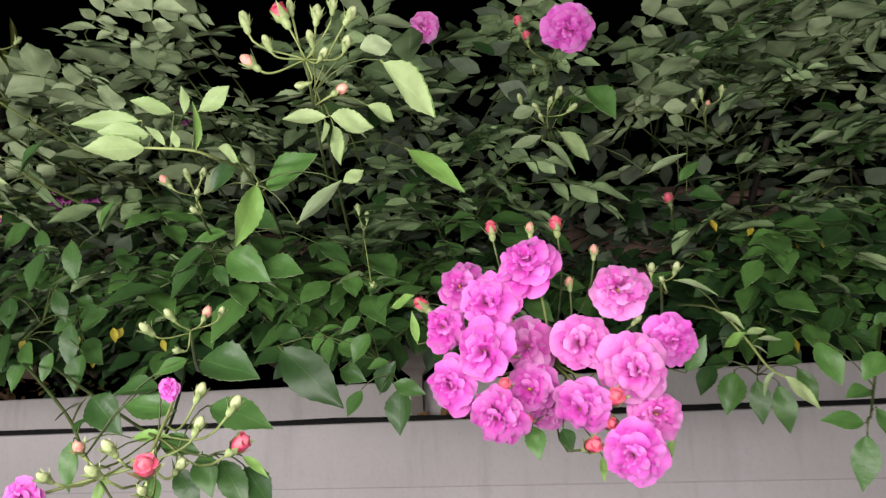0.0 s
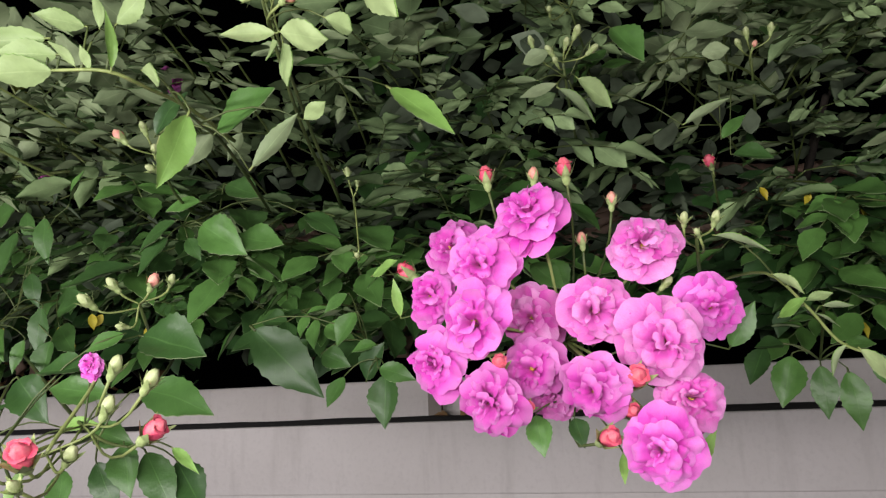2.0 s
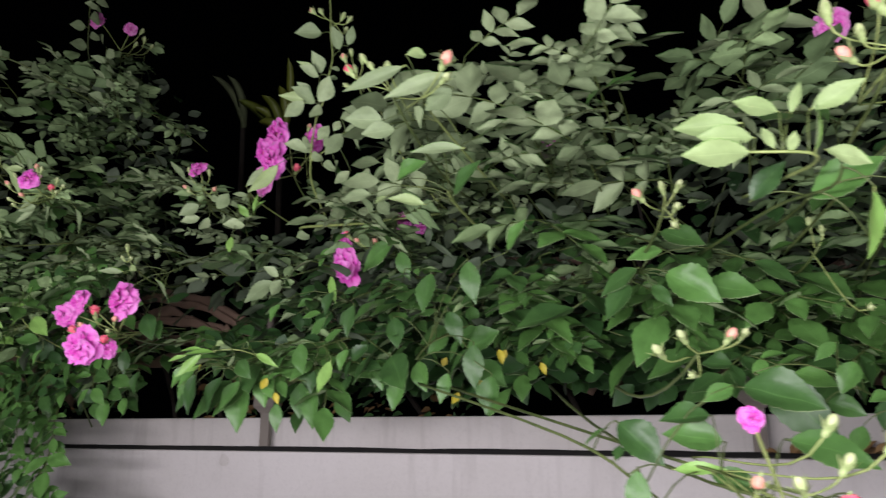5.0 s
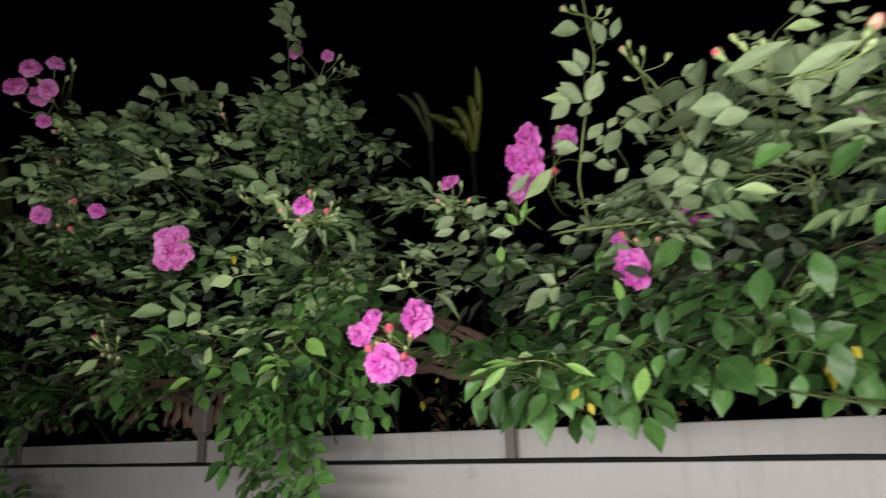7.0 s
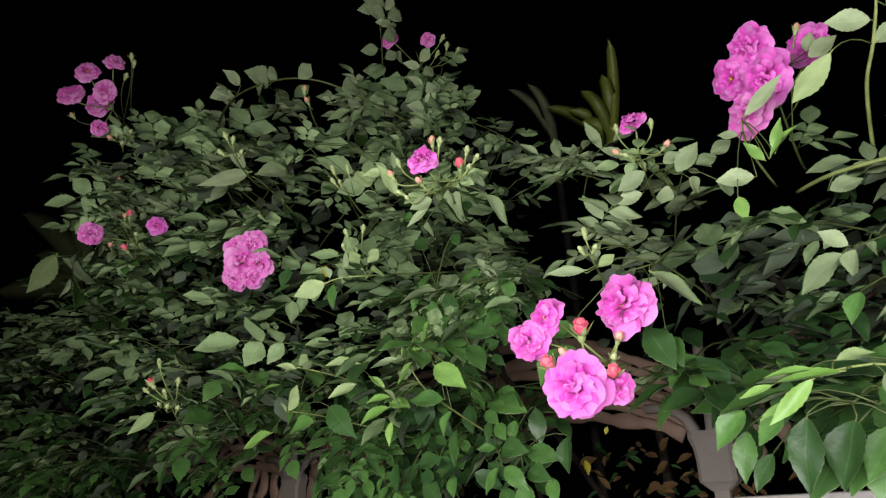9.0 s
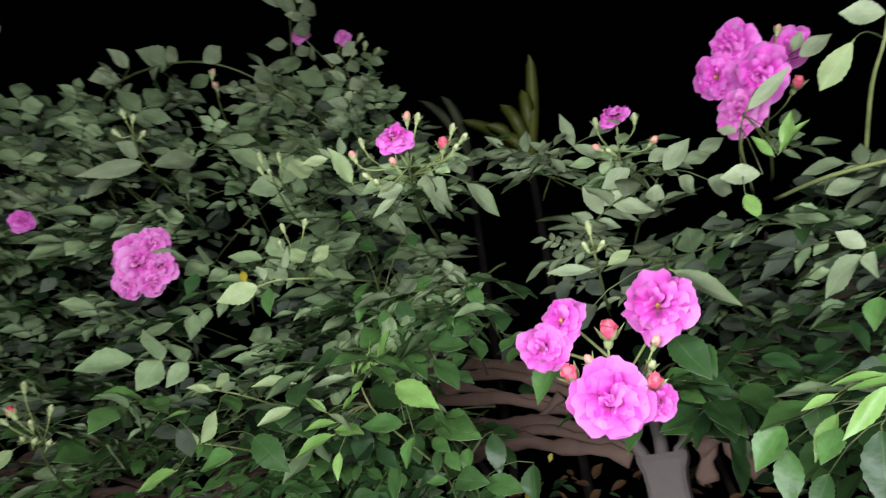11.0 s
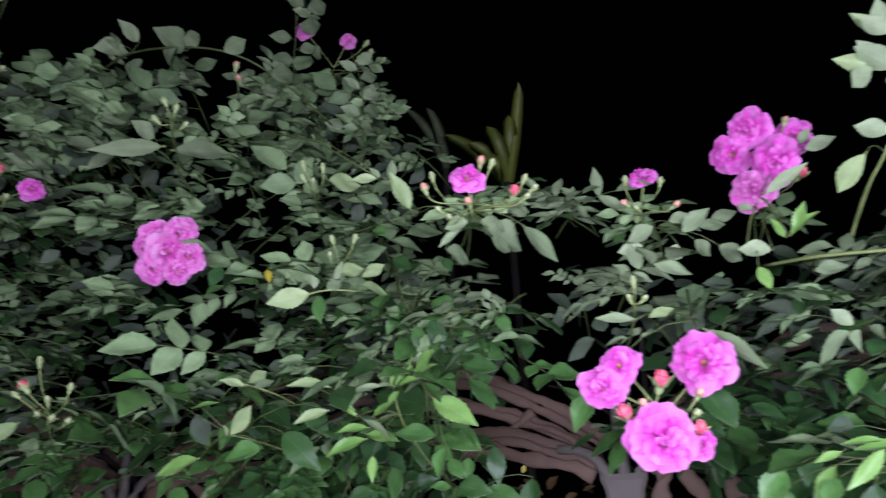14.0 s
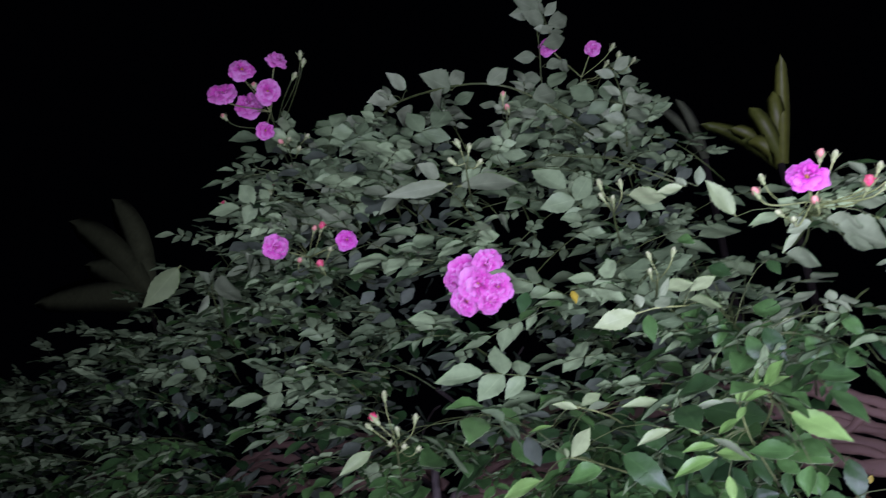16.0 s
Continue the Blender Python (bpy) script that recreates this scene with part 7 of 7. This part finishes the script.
sprig("rounded pale leaves before the high clump", [(-1.548, 1.140, 2.194), (-1.527, 1.100, 2.248), (-1.527, 1.080, 2.296), (-1.542, 1.080, 2.344)],
      [((-1.515, 1.070, 2.234), (-1.475, 1.058, 2.233), SLEAF, "under"),
       ((-1.518, 1.070, 2.252), (-1.540, 1.058, 2.279), SLEAF, "under"),
       ((-1.520, 1.070, 2.276), (-1.475, 1.058, 2.266), SLEAF, "under"),
       ((-1.523, 1.070, 2.294), (-1.552, 1.058, 2.313), SLEAF, "under"),
       ((-1.526, 1.070, 2.307), (-1.488, 1.058, 2.314), SLEAF, "under"),
       ((-1.514, 1.070, 2.211), (-1.467, 1.058, 2.191), SLEAF, "under"),
       ((-1.517, 1.070, 2.201), (-1.548, 1.058, 2.220), SLEAF, "under"),
       ((-1.518, 1.070, 2.180), (-1.482, 1.058, 2.160), SLEAF, "under"),
       ((-1.521, 1.070, 2.176), (-1.545, 1.058, 2.180), SLEAF, "under")])

# single yellowed leaves
YELLOWED = [(-0.732, 0.860, 1.596), (-0.670, 0.860, 1.593), (-0.565, 0.840, 1.575), (-0.555, 0.840, 1.579), (-0.537, 0.840, 1.599), (-0.522, 0.850, 1.600), (0.192, 0.970, 1.697), (0.247, 0.970, 1.687), (0.282, 0.970, 1.674), (0.325, 0.970, 1.662), (0.261, 0.950, 1.549), (-0.588, 0.860, 1.551), (-0.496, 0.880, 1.583), (-0.622, 0.900, 1.597), (-1.357, 1.210, 1.587), (-1.301, 1.200, 1.628), (-1.551, 0.860, 1.870), (-0.833, 0.800, 1.572), (-0.829, 0.800, 1.551)]
for i, p in enumerate(YELLOWED):
    leaf = put("yellow_leaf", YELLOW[i % 2], None, basis(p, (0.4 * (-1) ** i, -0.3, -0.9), (0.3 + 0.5 * (i % 3), -1, 0.3 + 0.4 * (i % 2)), 0.42 + 0.08 * (i % 3)))
    tagged(leaf, "yellowed rose leaflet caught among the green leaves", "leaf", "yellowed leaves")

# dry leaves caught in the joint of the coping
rng = random.Random(77)
for i in range(22):
    verts, faces, slots = [], [], []
    leaflet(verts, faces, slots, Matrix.Identity(4), rng.uniform(0.02, 0.034), rng.uniform(0.012, 0.02), rng.uniform(0.5, 1.1), rng.uniform(-0.5, 0.5), rng, 5)
    x = rng.uniform(-0.23, -0.03)
    p = (x, GAP_Y + rng.uniform(0.008, 0.028), TOP_Z + 0.002 + rng.uniform(0.0, 0.012) * (1 if x > -0.19 else 0.4))
    leaf = put("dry_leaf", mesh("dry_leaf", verts, faces, [DRY, DRY], slots), None, basis(p, (rng.uniform(-1, 1), rng.uniform(-0.3, 0.3), rng.uniform(-0.2, 0.5)), (rng.uniform(-0.5, 0.5), -0.6, 0.8)))
    tagged(leaf, "curled brown dead leaf lying in the joint", "dead leaf", "dead leaves in the joint")


def strap_plant(label, base, tips, width, foot, mat=STRAP, back=0.04):
    """A plant of sword-shaped leaves on a short stem."""
    thing = tagged(new("strap_leaved_plant"), label, "plant")
    base = Vector(base)
    add_stem(thing, [Vector((base.x + 0.02, base.y + back, foot)), base.lerp(Vector((base.x, base.y + 2 * back, foot)), 0.5), base], 0.012, 0.008, SHADED_CANE)
    for k, tip in enumerate(tips):
        line = bend(base, tip, (0.0, 0.02, 0.03), 8)
        verts, faces = [], []
        d = (Vector(tip) - base).normalized()
        side = d.cross(Vector((0.15 * (-1) ** k, 1, 0))).normalized()
        for i, p in enumerate(line):
            t = i / 7
            half = width * (0.35 + 0.65 * math.sin(math.pi * min(1, 0.15 + 0.85 * t)) ** 0.7) * (1 if i < 7 else 0.05) * 0.5
            nrm = side.cross(d)
            for u, w in ((-1, 0.0), (0, -0.25), (1, 0.0), (0, -0.17)):
                verts.append(p + side * half * u + nrm * half * w)
        for i in range(7):
            for q in range(4):
                a, b2 = i * 4 + q, i * 4 + (q + 1) % 4
                faces.append((a, b2, b2 + 4, a + 4))
        put("blade", mesh("blade", verts, faces, [mat]), thing)
    return thing


strap_plant("olive sword-leaved plant standing in the dark behind", (-1.370, 1.520, 2.245),
            [(-1.315, 1.460, 2.458), (-1.346, 1.470, 2.386), (-1.395, 1.460, 2.363), (-1.507, 1.500, 2.387), (-1.449, 1.500, 2.352), (-1.414, 1.480, 2.298)], 0.040, 0.0)
strap_plant("dull grey sword leaves beside the olive ones", (-1.524, 1.550, 2.323),
            [(-1.607, 1.500, 2.482), (-1.550, 1.500, 2.471)], 0.030, 0.0, GREY_STRAP)
strap_plant("dim grey-green broad strap leaves beyond the hedge end", (-3.389, 1.300, 2.365),
            [(-3.989, 1.250, 2.817), (-3.710, 1.280, 2.840), (-4.189, 1.250, 2.498), (-3.833, 1.270, 2.587)], 0.14, 1.39, BROAD_STRAP, 0.2)
